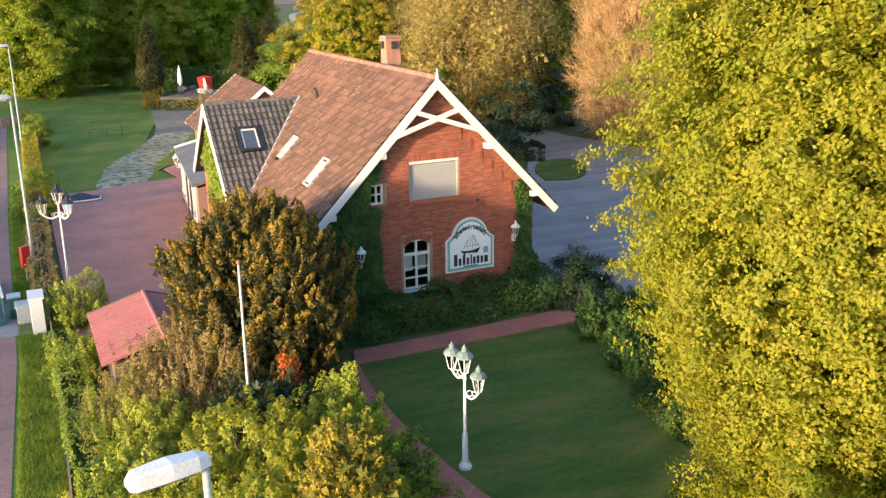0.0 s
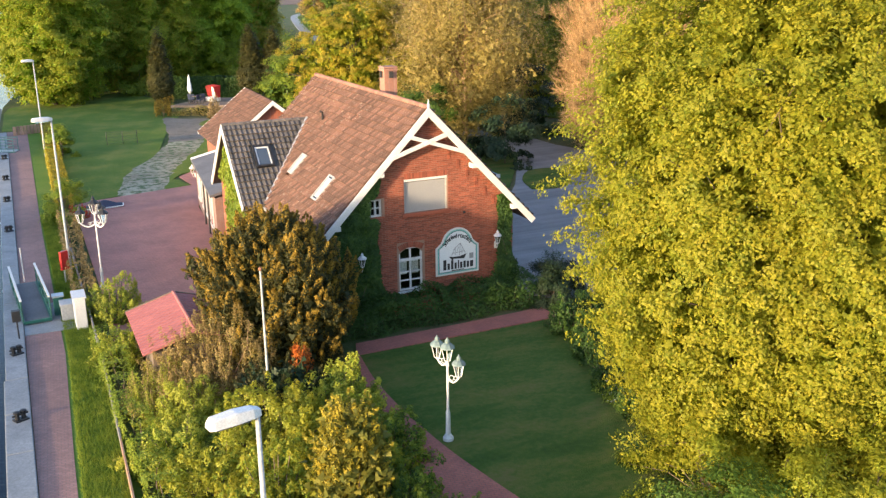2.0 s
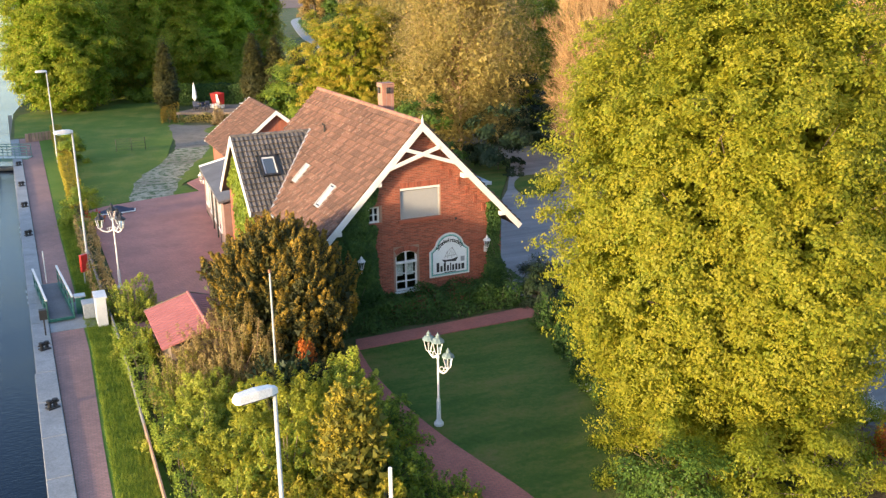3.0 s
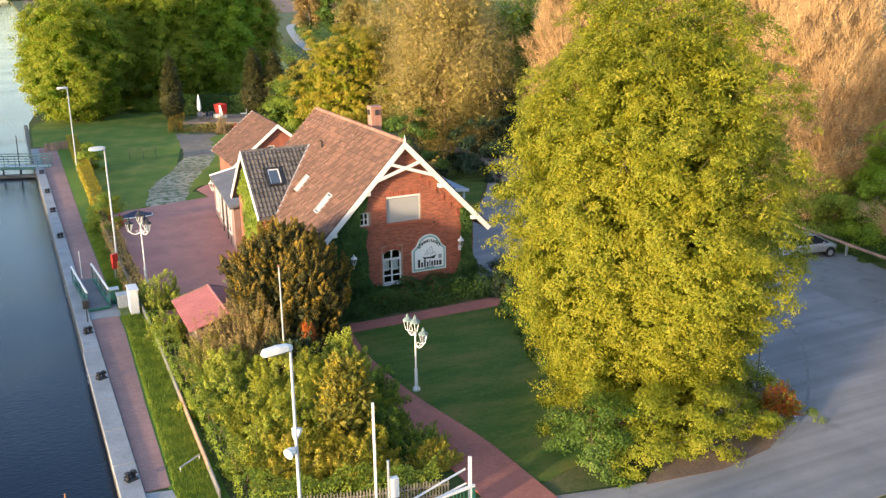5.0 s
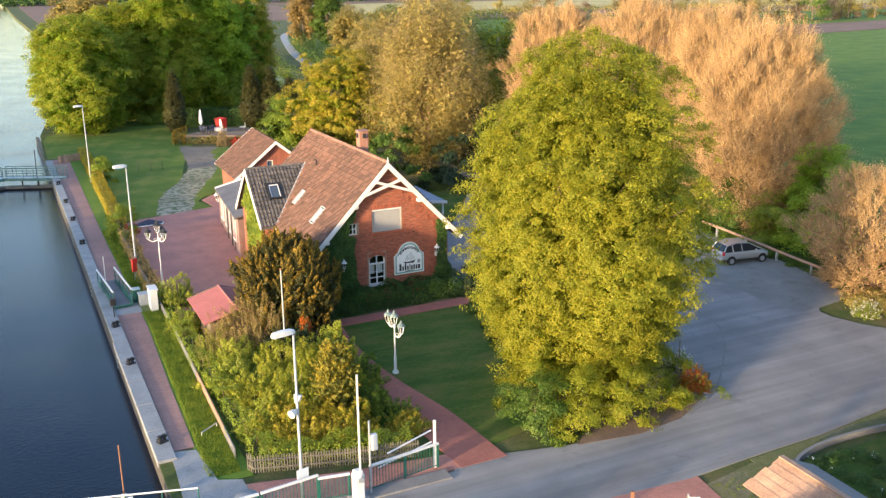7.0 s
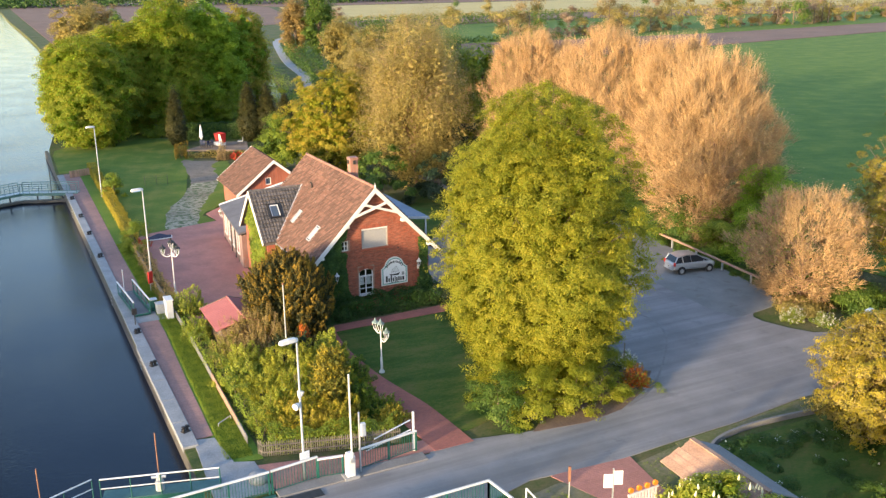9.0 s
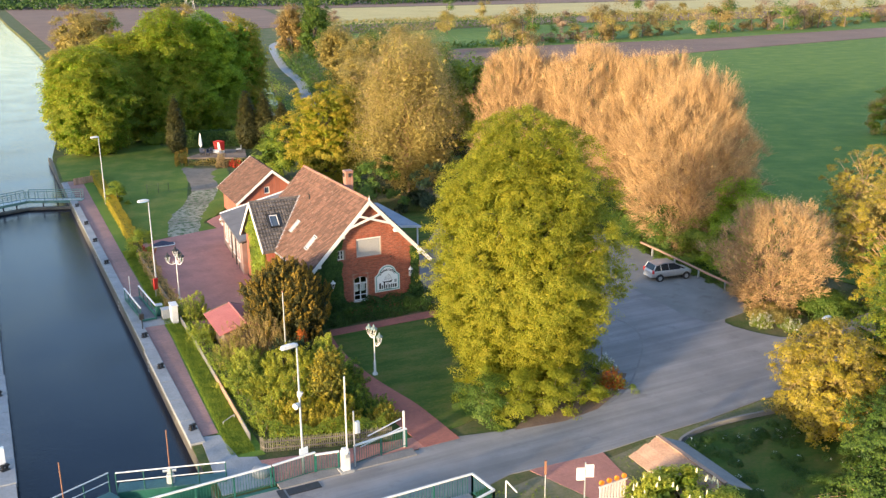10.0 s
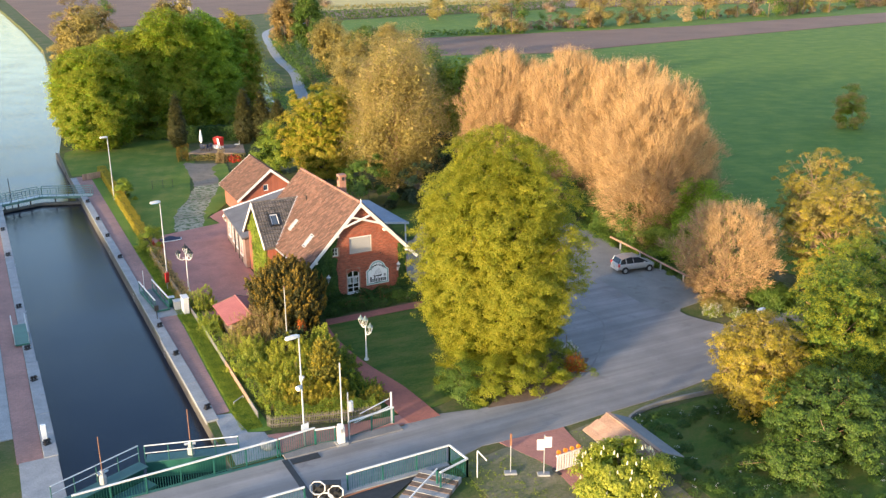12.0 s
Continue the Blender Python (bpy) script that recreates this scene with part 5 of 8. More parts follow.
# upper window with closed roller shutter
x0, x1, z0, z1 = W_UP
w = part("window", Geo().box(x0 + 0.06, x1 - 0.06, 0.16, 0.18, z0, z1), M["glass"], house, "wide upper window closed by a roller shutter")
part("shutter_box", Geo().box(x0, x1, 0.0, 0.14, z1 - 0.1, z1), M["white"], w)
for a, b in ((x0, x0 + 0.045), (x1 - 0.045, x1)):
    part("guide_rail", Geo().box(a, b, 0.03, 0.12, z0, z1 - 0.1), M["lamp_grey"], w)
k = 26
for i in range(k):
    a = z0 + (z1 - 0.14 - z0) * i / k
    part("slat", Geo().box(x0 + 0.06, x1 - 0.06, 0.07, 0.1, a + 0.003, a + (z1 - 0.14 - z0) / k), M["shutter"], w)
part("sill", Geo().box(x0 - 0.1, x1 + 0.1, -0.09, 0.1, z0 - 0.15, z0 - 0.005), M["brick"], w, "projecting brick sill")
part("vent_cap", Geo().box(1.66, 1.76, -0.06, 0.0, 4.12, 4.22), M["iron"], house)

# roof windows
def roof_window(y, x, wy, wx, pitch, turn=0, z=None, mat=M["lamp_grey"], glass=M["sky_glass"], label="white framed roof window"):
    m = pose(x, y, z if z is not None else roof_z(x) + 0.03, 0, 0, turn) @ Matrix.Rotation(-pitch, 4, "Y")
    w = part("roof_window", Geo().box(-wx, wx, -wy, wy, -0.04, 0.06, m), glass, house, label)
    g = Geo()
    g.box(-wx - 0.07, -wx, -wy - 0.07, wy + 0.07, -0.05, 0.1, m).box(wx, wx + 0.07, -wy - 0.07, wy + 0.07, -0.05, 0.1, m)
    g.box(-wx, wx, -wy - 0.07, -wy, -0.05, 0.1, m).box(-wx, wx, wy, wy + 0.07, -0.05, 0.1, m)
    part("frame", g, mat, w)
    return w


P = math.atan(PITCH)
for y in (2.8, 7.2):
    w = roof_window(y, -3.53 if y < 4 else -3.3, 0.27, 0.58 if y < 4 else 0.5, P, label="roof window with its white blind drawn")
    part("blind", Geo().box(-0.5, 0.5, -0.23, 0.23, 0.062, 0.068, pose(-3.53 if y < 4 else -3.3, y, roof_z(-3.53 if y < 4 else -3.3) + 0.03) @ Matrix.Rotation(-P, 4, "Y")), M["lamp_grey"], w)

# cross gable on the yard side
DY, DZ, DP, DX, DW = 10.6, 7.0, 1.0, -6.0, 3.3
dg = part("cross_gable", blocks([(DY - 2.95, DY, 0, DZ - DP * 2.95 - 0.25, DZ - 0.25), (DY, DY + 2.95, 0, DZ - 0.25, DZ - DP * 2.95 - 0.25)], 0, 0.3), M["brick_wall"], house, "brick cross gable facing the yard")
dg.data.transform(Matrix(((0, 1, 0, -5.6), (1, 0, 0, 0), (0, 0, 1, 0), (0, 0, 0, 1))))
part("cross_side_wall", Geo().box(-5.3, L0, DY - 2.95, DY - 2.65, 0, 3.8), M["brick_wall"], house)
part("cross_side_wall", Geo().box(-5.3, L0, DY + 2.65, DY + 2.95, 0, 3.8), M["brick_wall"], house)
for sgn in (-1, 1):
    g = Geo()
    ye = DY + sgn * DW
    ze = DZ - DP * DW
    xin_r, xin_e = AX - (RZ - DZ) / PITCH + 0.1, AX - (RZ - ze) / PITCH + 0.1
    g.add([(DX, DY, DZ - 0.05), (xin_r, DY, DZ - 0.05), (xin_e, ye, ze - 0.05), (DX, ye, ze - 0.05), (DX, DY, DZ - 0.22), (xin_r, DY, DZ - 0.22), (xin_e, ye, ze - 0.22), (DX, ye, ze - 0.22)],
          [(0, 1, 2, 3), (7, 6, 5, 4), (0, 4, 5, 1), (1, 5, 6, 2), (2, 6, 7, 3), (3, 7, 4, 0)])
    part("cross_roof_slab", g, M["tile_grey"], house)
    part("valley", Geo().tube([(xin_r - 0.05, DY, DZ + 0.06), (xin_e - 0.05, ye, ze + 0.06)], 0.1, 6), M["galv"], house, "lead valley")
    u = Vector((0, sgn * DW, ze - DZ))
    ln, u = u.length + 0.15, u.normalized()
    a = Vector((DX - 0.05, DY, DZ + 0.04))
    b = a + u * ln
    q = Vector((0, -u.z * sgn, u.y * sgn)) * -0.26
    dd = Vector((0.06, 0, 0))
    dn = Vector((0, 0, -0.4))
    part("bargeboard", Geo().add([a, b, b + q, a + dn, a + dd, b + dd, b + q + dd, a + dn + dd], [(0, 1, 2, 3), (7, 6, 5, 4), (0, 4, 5, 1), (1, 5, 6, 2), (2, 6, 7, 3), (3, 7, 4, 0)]), M["white"], house, "white painted bargeboard", bevel=0.012)
SKX, SKY = -4.43, 9.16
# roof window in the cross gable
m = pose(SKX, SKY, DZ - DP * (DY - SKY) + 0.03) @ Matrix.Rotation(math.atan(DP), 4, "X")
w = part("roof_window", Geo().box(-0.34, 0.34, -0.52, 0.52, -0.04, 0.07, m), M["sky_glass"], house, "dark glazed roof window with grey frame")
g = Geo().box(-0.44, -0.34, -0.62, 0.62, -0.05, 0.11, m).box(0.34, 0.44, -0.62, 0.62, -0.05, 0.11, m).box(-0.34, 0.34, -0.62, -0.52, -0.05, 0.11, m).box(-0.34, 0.34, 0.52, 0.62, -0.05, 0.11, m)
part("frame", g, M["iron"], w, "dark grey flashing frame")
g = Geo().box(-0.33, -0.27, -0.5, 0.5, 0.07, 0.085, m).box(0.27, 0.33, -0.5, 0.5, 0.07, 0.085, m).box(-0.27, 0.27, 0.42, 0.5, 0.07, 0.085, m)
part("sash", g, M["white"], w)

# low rear wing
wing = thing("rear_wing", "low brick rear wing with dark felt roof and white windows", "house wing")
foot = [(-6.0, 13.6), (2.6, 14.15), (2.6, 24.4), (-4.9, 24.4)]
lower = [(-6.25, 13.55, 2.95), (2.8, 14.15, 4.7), (2.8, 24.6, 4.65), (-5.1, 24.6, 2.85)]
g = Geo()
for (a, b) in zip(foot, foot[1:] + foot[:1]):
    za, zb = 2.75 + max(0, a[0] + 5.5) * 0.2, 2.75 + max(0, b[0] + 5.5) * 0.2
    g.add([(*a, 0), (*b, 0), (*b, zb), (*a, za)], [(0, 1, 2, 3)])
wall = part("wall", g, M["limewash"], wing)
part("roof", Geo().add([Vector(p) for p in lower] + [Vector(p) - Vector((0, 0, 0.14)) for p in lower], [(0, 1, 2, 3), (7, 6, 5, 4), (0, 4, 5, 1), (1, 5, 6, 2), (2, 6, 7, 3), (3, 7, 4, 0)]), M["slate"], wing, "dark felt roof")
part("fascia", Geo().tube([Vector(lower[3]) + Vector((0, 0.05, 0)), Vector(lower[2]) + Vector((0, 0.05, 0))], 0.1, 4), M["white"], wing, "white fascia")
for i, f in enumerate((0.18, 0.38, 0.58, 0.8)):
    p = Vector((-6.0, 13.6, 0)).lerp(Vector((-4.9, 24.4, 0)), f)
    m = Matrix.Translation(p) @ Matrix.Rotation(radians(90 - 5.2), 4, "Z")
    w = part("window", Geo().box(-0.45, 0.45, 0.0, 0.03, 0.9, 2.5, m), M["sky_glass"], wing, "tall white window")
    g = Geo().box(-0.55, -0.45, -0.04, 0.06, 0.8, 2.6, m).box(0.45, 0.55, -0.04, 0.06, 0.8, 2.6, m).box(-0.45, 0.45, -0.04, 0.06, 2.5, 2.6, m).box(-0.6, 0.6, -0.06, 0.1, 0.74, 0.9, m).box(-0.03, 0.03, -0.03, 0.05, 0.9, 2.5, m)
    part("frame", g, M["white"], w)
for f in (0.3, 0.5):
    p = Vector((-6.0, 13.6, 0)).lerp(Vector((-4.9, 24.4, 0)), f) - Vector((0.09, 0, 0))
    part("downpipe", Geo().tube([p, p + Vector((0, 0, 2.9))], 0.05, 6), M["iron"], wing, "dark downpipe")

# annex behind
annex = thing("annex", "small brick annex with red tile roof and white bargeboards", "outbuilding", at=pose(1.75, 29.8, 0, 0, 0, -1.9))
AP, AE = 0.8, 3.85
g = blocks(wall_strips([-3.3, 0, 3.3], lambda x: 5.2 - AP * abs(x), [(-0.85, -0.3, 3.0, 3.7)]), 0.35, 0.6)
part("gable_wall", g, M["brick_wall"], annex)
part("side_wall", Geo().box(-3.3, -3.05, 0.6, 8.55, 0, 2.5), M["brick_wall"], annex)
part("side_wall", Geo().box(3.05, 3.3, 0.6, 8.55, 0, 2.5), M["brick_wall"], annex)
part("back_wall", blocks(wall_strips([-3.3, 0, 3.3], lambda x: 5.2 - AP * abs(x), []), 8.55, 8.8), M["brick_wall"], annex)
w = part("window", Geo().box(-0.85, -0.3, 0.45, 0.47, 3.0, 3.7), M["sky_glass"], annex, "small white window")
part("frame", Geo().box(-0.85, -0.79, 0.38, 0.45, 3.0, 3.7).box(-0.36, -0.3, 0.38, 0.45, 3.0, 3.7).box(-0.79, -0.36, 0.38, 0.45, 3.0, 3.06).box(-0.79, -0.36, 0.38, 0.45, 3.64, 3.7), M["white"], w)
for sgn in (-1, 1):
    g = Geo()
    c = [(0, 5.4), (sgn * AE, 5.4 - AP * AE), (sgn * AE, 5.24 - AP * AE), (0, 5.2)]
    g.add([(x, y, z) for y in (0.05, 9.1) for x, z in c], [(0, 1, 2, 3), (7, 6, 5, 4), (0, 4, 5, 1), (1, 5, 6, 2), (2, 6, 7, 3), (3, 7, 4, 0)])
    part("roof_slab", g, M["tile"], annex)
    for yy in (0.0, 9.1):
        g = Geo().add([(0, yy, 5.46), (sgn * (AE + 0.08), yy, 5.4 - AP * (AE + 0.03)), (sgn * (AE + 0.02), yy, 5.14 - AP * (AE + 0.03)), (0, yy, 5.14)] + [(0, yy + 0.05, 5.46), (sgn * (AE + 0.08), yy + 0.05, 5.4 - AP * (AE + 0.03)), (sgn * (AE + 0.02), yy + 0.05, 5.14 - AP * (AE + 0.03)), (0, yy + 0.05, 5.14)],
                     [(0, 1, 2, 3), (7, 6, 5, 4), (0, 4, 5, 1), (1, 5, 6, 2), (2, 6, 7, 3), (3, 7, 4, 0)])
        part("bargeboard", g, M["white"], annex, "white bargeboard")

# carport with blue-grey roof on the far side of the inn
t = thing("carport", "open carport with blue-grey sheet roof and white fascia", "carport")
part("roof", Geo().add([(4.3, 14.0, 2.95), (9.8, 11.6, 2.8), (8.9, 19.3, 3.4), (4.3, 21.5, 3.55), (4.3, 14.0, 2.85), (9.8, 11.6, 2.7), (8.9, 19.3, 3.3), (4.3, 21.5, 3.45)], [(0, 1, 2, 3), (7, 6, 5, 4), (0, 4, 5, 1), (1, 5, 6, 2), (2, 6, 7, 3), (3, 7, 4, 0)]), M["blue_roof"], t, "blue-grey sheet roof")
part("fascia", Geo().add([(4.3, 13.92, 2.98), (9.82, 11.52, 2.83), (9.82, 11.52, 2.62), (4.3, 13.92, 2.77), (4.3, 13.97, 2.98), (9.82, 11.57, 2.83), (9.82, 11.57, 2.62), (4.3, 13.97, 2.77)], [(0, 1, 2, 3), (7, 6, 5, 4), (0, 4, 5, 1), (1, 5, 6, 2), (2, 6, 7, 3), (3, 7, 4, 0)]), M["white"], t)
for x, y in ((9.6, 11.9), (7.0, 13.0), (8.7, 19.0)):
    part("post", Geo().box(x - 0.06, x + 0.06, y - 0.06, y + 0.06, 0, 2.7), M["white"], t)
part("back_wall", Geo().box(4.4, 8.6, 19.2, 19.4, 0, 3.2), M["brick_wall"], t)

# garden hut with faded red roof
t = thing("garden_hut", "small garden hut with a faded red sheet roof", "shed", at=pose(-10.3, 1.6, 0, 0, 0, QUAY_TURN))
part("wall", Geo().box(-1.5, 1.5, -4.5, -0.2, 0, 1.45), M["wood"], t, "weathered board walls")
for sgn in (-1, 1):
    c = [(0, 2.0), (sgn * 1.85, 1.45), (sgn * 1.85, 1.39), (0, 1.92)]
    part("roof_sheet", Geo().add([(x, y, z) for y in (-4.7, 0) for x, z in c], [(0, 1, 2, 3), (7, 6, 5, 4), (0, 4, 5, 1), (1, 5, 6, 2), (2, 6, 7, 3), (3, 7, 4, 0)]), M["pink_tin"], t, "faded red roof sheet")
    g = Geo().add([(0, 0.0, 2.04), (sgn * 1.88, 0.0, 1.48), (sgn * 1.88, 0.0, 1.35), (0, 0.0, 1.9), (0, 0.05, 2.04), (sgn * 1.88, 0.05, 1.48), (sgn * 1.88, 0.05, 1.35), (0, 0.05, 1.9)], [(0, 1, 2, 3), (7, 6, 5, 4), (0, 4, 5, 1), (1, 5, 6, 2), (2, 6, 7, 3), (3, 7, 4, 0)])
    part("verge_board", g, M["wood"], t)
part("ridge_cap", Geo().tube([(0, -4.72, 2.01), (0, 0.02, 2.01)], 0.07, 6), M["pink_tin"], t)
for sgn in (-1, 1):
    for k in range(17):
        y = -4.55 + k * 0.28
        part("sheet_rib", Geo().tube([(0, y, 2.0), (sgn * 1.86, y, 1.45)], 0.022, 5), M["pink_tin"], t)

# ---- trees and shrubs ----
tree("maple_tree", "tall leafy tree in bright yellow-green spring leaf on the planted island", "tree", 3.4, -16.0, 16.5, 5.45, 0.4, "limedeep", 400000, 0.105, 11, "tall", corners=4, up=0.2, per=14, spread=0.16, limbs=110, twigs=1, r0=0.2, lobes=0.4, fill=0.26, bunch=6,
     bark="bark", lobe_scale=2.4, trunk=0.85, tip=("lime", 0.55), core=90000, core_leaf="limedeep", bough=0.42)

# pale budding trees behind the parking area
for i, (x, y, h, r) in enumerate(((33.83, 3.39, 15.3, 5.8), (36.41, 12.09, 16.2, 5.8), (34.96, 20.41, 16.6, 5.4), (30.96, 28.72, 16.2, 5.4))):
    twig_tree("budding_tree", "broad tree in pale pinkish bud with fine upright twigs", x, y, h, r, -1.4, 68000, 30 + i, group="budding trees", shape="round", stroke=0.8, limbs=150, lobes=0.55, bud_size=0.125, r0=0.17)
twig_tree("budding_tree", "small spreading tree in pale bud beside the parking area", 27.84, -12.9, 7.7, 4.1, -0.6, 26000, 41, lobes=0.45, bud_size=0.12, r0=0.1, stroke=0.5, limbs=90)
tree("willow_tree", "drooping willow with tan and olive spring foliage", "tree", 19.66, 35.29, 18.11, 6.2, 1.2, "olive", 130000, 0.15, 51, "round", per=20, spread=0.42, limbs=90, twigs=4, r0=0.15, bark="twig", lobes=0.7, fill=0.6, upright=1.3, slim=0.35, tip=("bud", 0.22), core=12000, core_leaf="olive")
tree("willow_tree", "slender willow in olive-brown leaf behind the inn", "tree", 25.53, 45.91, 17.73, 5.0, 1.2, "olive", 60000, 0.17, 52, "round", per=24, spread=0.45, limbs=60, twigs=2, r0=0.2, bark="twig", upright=1.0, slim=0.4, core=12000, core_leaf="olive")
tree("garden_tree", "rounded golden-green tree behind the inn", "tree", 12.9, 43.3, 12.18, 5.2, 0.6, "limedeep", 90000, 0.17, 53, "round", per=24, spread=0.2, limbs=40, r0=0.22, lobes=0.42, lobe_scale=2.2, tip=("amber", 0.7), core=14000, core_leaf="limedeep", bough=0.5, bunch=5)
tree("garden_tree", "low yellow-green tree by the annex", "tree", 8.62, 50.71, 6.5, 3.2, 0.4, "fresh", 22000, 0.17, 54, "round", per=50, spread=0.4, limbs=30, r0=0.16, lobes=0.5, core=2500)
# river bank trees: the yellower tip leaves paint sunlit crown tops
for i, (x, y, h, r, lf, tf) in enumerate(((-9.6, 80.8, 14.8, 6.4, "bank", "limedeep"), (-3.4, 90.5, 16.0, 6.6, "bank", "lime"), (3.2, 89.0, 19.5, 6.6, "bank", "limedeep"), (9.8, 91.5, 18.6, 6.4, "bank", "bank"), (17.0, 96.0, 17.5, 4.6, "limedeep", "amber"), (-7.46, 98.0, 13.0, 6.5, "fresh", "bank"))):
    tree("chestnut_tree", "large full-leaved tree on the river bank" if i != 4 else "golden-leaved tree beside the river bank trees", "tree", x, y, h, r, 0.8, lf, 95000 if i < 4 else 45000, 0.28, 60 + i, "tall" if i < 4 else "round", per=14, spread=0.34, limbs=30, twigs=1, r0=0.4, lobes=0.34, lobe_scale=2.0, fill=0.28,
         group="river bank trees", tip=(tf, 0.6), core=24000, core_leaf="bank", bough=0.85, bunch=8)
for i, (x, y, h, r, lf) in enumerate(((19.37, 115.52, 17.29, 6, "amber"), (24.5, 124.0, 16.5, 5.0, "amber"), (-3.5, 143.0, 18.0, 7, "olive"), (1.5, 166.0, 19.5, 7.5, "brownish"), (22.51, 172.4, 18.04, 6, "olive"), (64.5, 214.0, 16.5, 5.0, "brownish"), (70.5, 209.0, 19.0, 6.0, "deep"), (37.09, 90.36, 14.45, 4.0, "olive"), (42.88, 98.39, 14.69, 4.5, "deep"), (40.56, 82.47, 16.29, 4.0, "olive"), (48.09, 116.14, 13.18, 5.0, "olive"), (35.47, 60.69, 14.6, 5.2, "deep"), (40.21, 46.89, 14.71, 5.5, "deep"), (29.78, 73.62, 11.87, 4.5, "olive"), (53.74, 147.99, 13.11, 5, "olive"), (34.0, 46.0, 14.3, 5.2, "fresh"), (29.6, 52.5, 12.5, 4.4, "deep"))):
    tree("field_tree", "tree beside the farm track in mixed spring colours", "tree", x, y, h, r, 0.8, lf, 26000, 0.27, 80 + i, "round", core=5000, core_leaf=lf, per=24, spread=0.45, limbs=26, twigs=1, lobes=0.4, group="track side trees")
# conifers and hedge by the terrace
for i, (x, y, h, r) in enumerate(((1.28, 75.21, 8.09, 1.7), (11.31, 73.83, 8.58, 2.0), (13.9, 73.43, 7.95, 2.4), (15.86, 71, 6.64, 2.3))):
    tree("conifer", "narrow dark conifer by the terrace", "conifer", x, y, h, r, 0.1, "yew", 24000, 0.15, 100 + i, "cone", per=24, spread=0.28, limbs=10, twigs=0, lobes=0.2, fill=0.25, group="terrace conifers", core=2500, core_leaf="yew")
hedge("hedge", "tall clipped dark hedge behind the terrace", [(2.6, 79.2), (12.0, 76.4)], 1.0, 2.4, "hedge", 150, 0.22, 110, 0.05)

# yew, with warm tips, before the inn
plume_tree("yew_tree", "broad dark yew with rusty-gold shoot tips before the inn", "tree", -7.25, -2.2, 6.25, 2.8, "yew", "gold", 900, 135, 0.12, 120)
plume_tree("yew_bush", "dark yew bush with rusty tips round a white pole", "shrub", -8.4, -6.9, 2.3, 1.35, "dark", "yew", 140, 120, 0.11, 119)
for i, (lab, x, y, h, r, lf, tf, n, sz) in enumerate((
        ("golden green garden shrub filling the bed", -10.23, -12.64, 1.85, 1.8, "fresh", "lime", 24000, 0.085),
        ("fresh green garden shrub filling the bed", -11.2, -6.5, 1.35, 1.5, "fresh", "spring", 17000, 0.08),
        ("fresh green garden shrub near the path", -6.45, -10.9, 1.25, 1.3, "deep", "fresh", 13000, 0.085),
        ("fresh green shrub in the garden bed", -9.3, -9.3, 2.0, 2.0, "fresh", "lime", 26000, 0.09),
        ("pale green shrub with open shoots in the garden bed", -6.95, -8.2, 1.75, 1.55, "fresh", "spring", 18000, 0.09),
        ("golden-leaved garden shrub by the fence", -11.2, -11.2, 1.45, 1.7, "spring", "lime", 18000, 0.08),
        ("fresh green garden shrub by the fence", -12.0, -8.6, 1.25, 1.4, "fresh", "spring", 15000, 0.08),
        ("golden spring shrub by the picket fence", -10.7, -14.8, 1.5, 1.8, "lime", "amber", 18000, 0.08),
        ("golden-green shrub in the garden bed", -7.9, -11.9, 1.75, 1.6, "fresh", "lime", 19000, 0.085),
        ("green garden shrub beside the slim conifer", -7.3, -13.6, 1.1, 1.3, "deep", "fresh", 12000, 0.085),
        ("leafy green shrub by the picket fence", -8.9, -16.3, 1.25, 1.4, "lime", "amber", 13000, 0.08),
        ("leafy green shrub at the fence corner", -12.1, -14.0, 1.2, 1.2, "fresh", "spring", 12000, 0.08))):
    sprig_bush("shrub", lab, x, y, h, r, "spring" if lf == "fresh" and i % 2 else lf, tf, int(n * 1.15), sz * 1.12, 123 + i, tip=0.6, per=40, ln=(0.18, 0.5), w=0.17, flare=1.5, rough=0.45)
sprig_bush("shrub", "brownish spring shrub of upright twigs beside the garden hut", -9.8, -3.9, 2.5, 2.35, "olive", "brownish", 44000, 0.08, 121, ln=(0.5, 1.1), w=0.13, per=55, flare=0.55, tip=0.65, twig="twig", slim=0.5)
sprig_bush("shrub", "olive-brown shrub of upright twigs before the garden hut", -11.9, -4.6, 1.5, 1.4, "spring", "olive", 17000, 0.075, 1210, ln=(0.5, 1.0), w=0.12, per=50, flare=0.5, tip=0.4, twig="twig", slim=0.45)
sprig_bush("shrub", "rust-red leaved shrub among green bushes", -7.65, -6.35, 2.0, 0.5, "rust", "rust", 3600, 0.085, 122, per=30, tip=0.3, low=0.4)
plume_tree("thuja", "slim golden-green conifer of upright sprays in the garden", "conifer", -8.68, -14.24, 4.35, 0.74, "thuja", "amber", 210, 90, 0.10, 129)
sprig_bush("shrub", "low green bush by the garden path", -6.3, -15.3, 0.6, 1.1, "deep", "fresh", 8000, 0.08, 130)
sprig_bush("shrub", "low golden shrub beside the garden path", -6.3, -16.8, 0.8, 0.9, "spring", "amber", 7000, 0.08, 131)
sprig_bush("shrub", "grey-green shrub at the garden edge", -12.6, 0.4, 1.25, 1.1, "fresh", "spring", 11000, 0.08, 132)
sprig_bush("shrub", "green shrub beside the yard", -12.3, 5.2, 1.6, 1.35, "fresh", "spring", 13000, 0.085, 133)
sprig_bush("shrub", "red-flowering shrub at the yard edge", -12.1, 24.1, 0.8, 0.7, "red_bloom", "red_bloom", 3000, 0.1, 1331, tip=0.2)
shrub("shrub", "flowering pale green shrub beside the yard", -12.62, 23.4, 2.64, 1.2, "fresh", 7800, 0.119, 134, lobes=0.85)
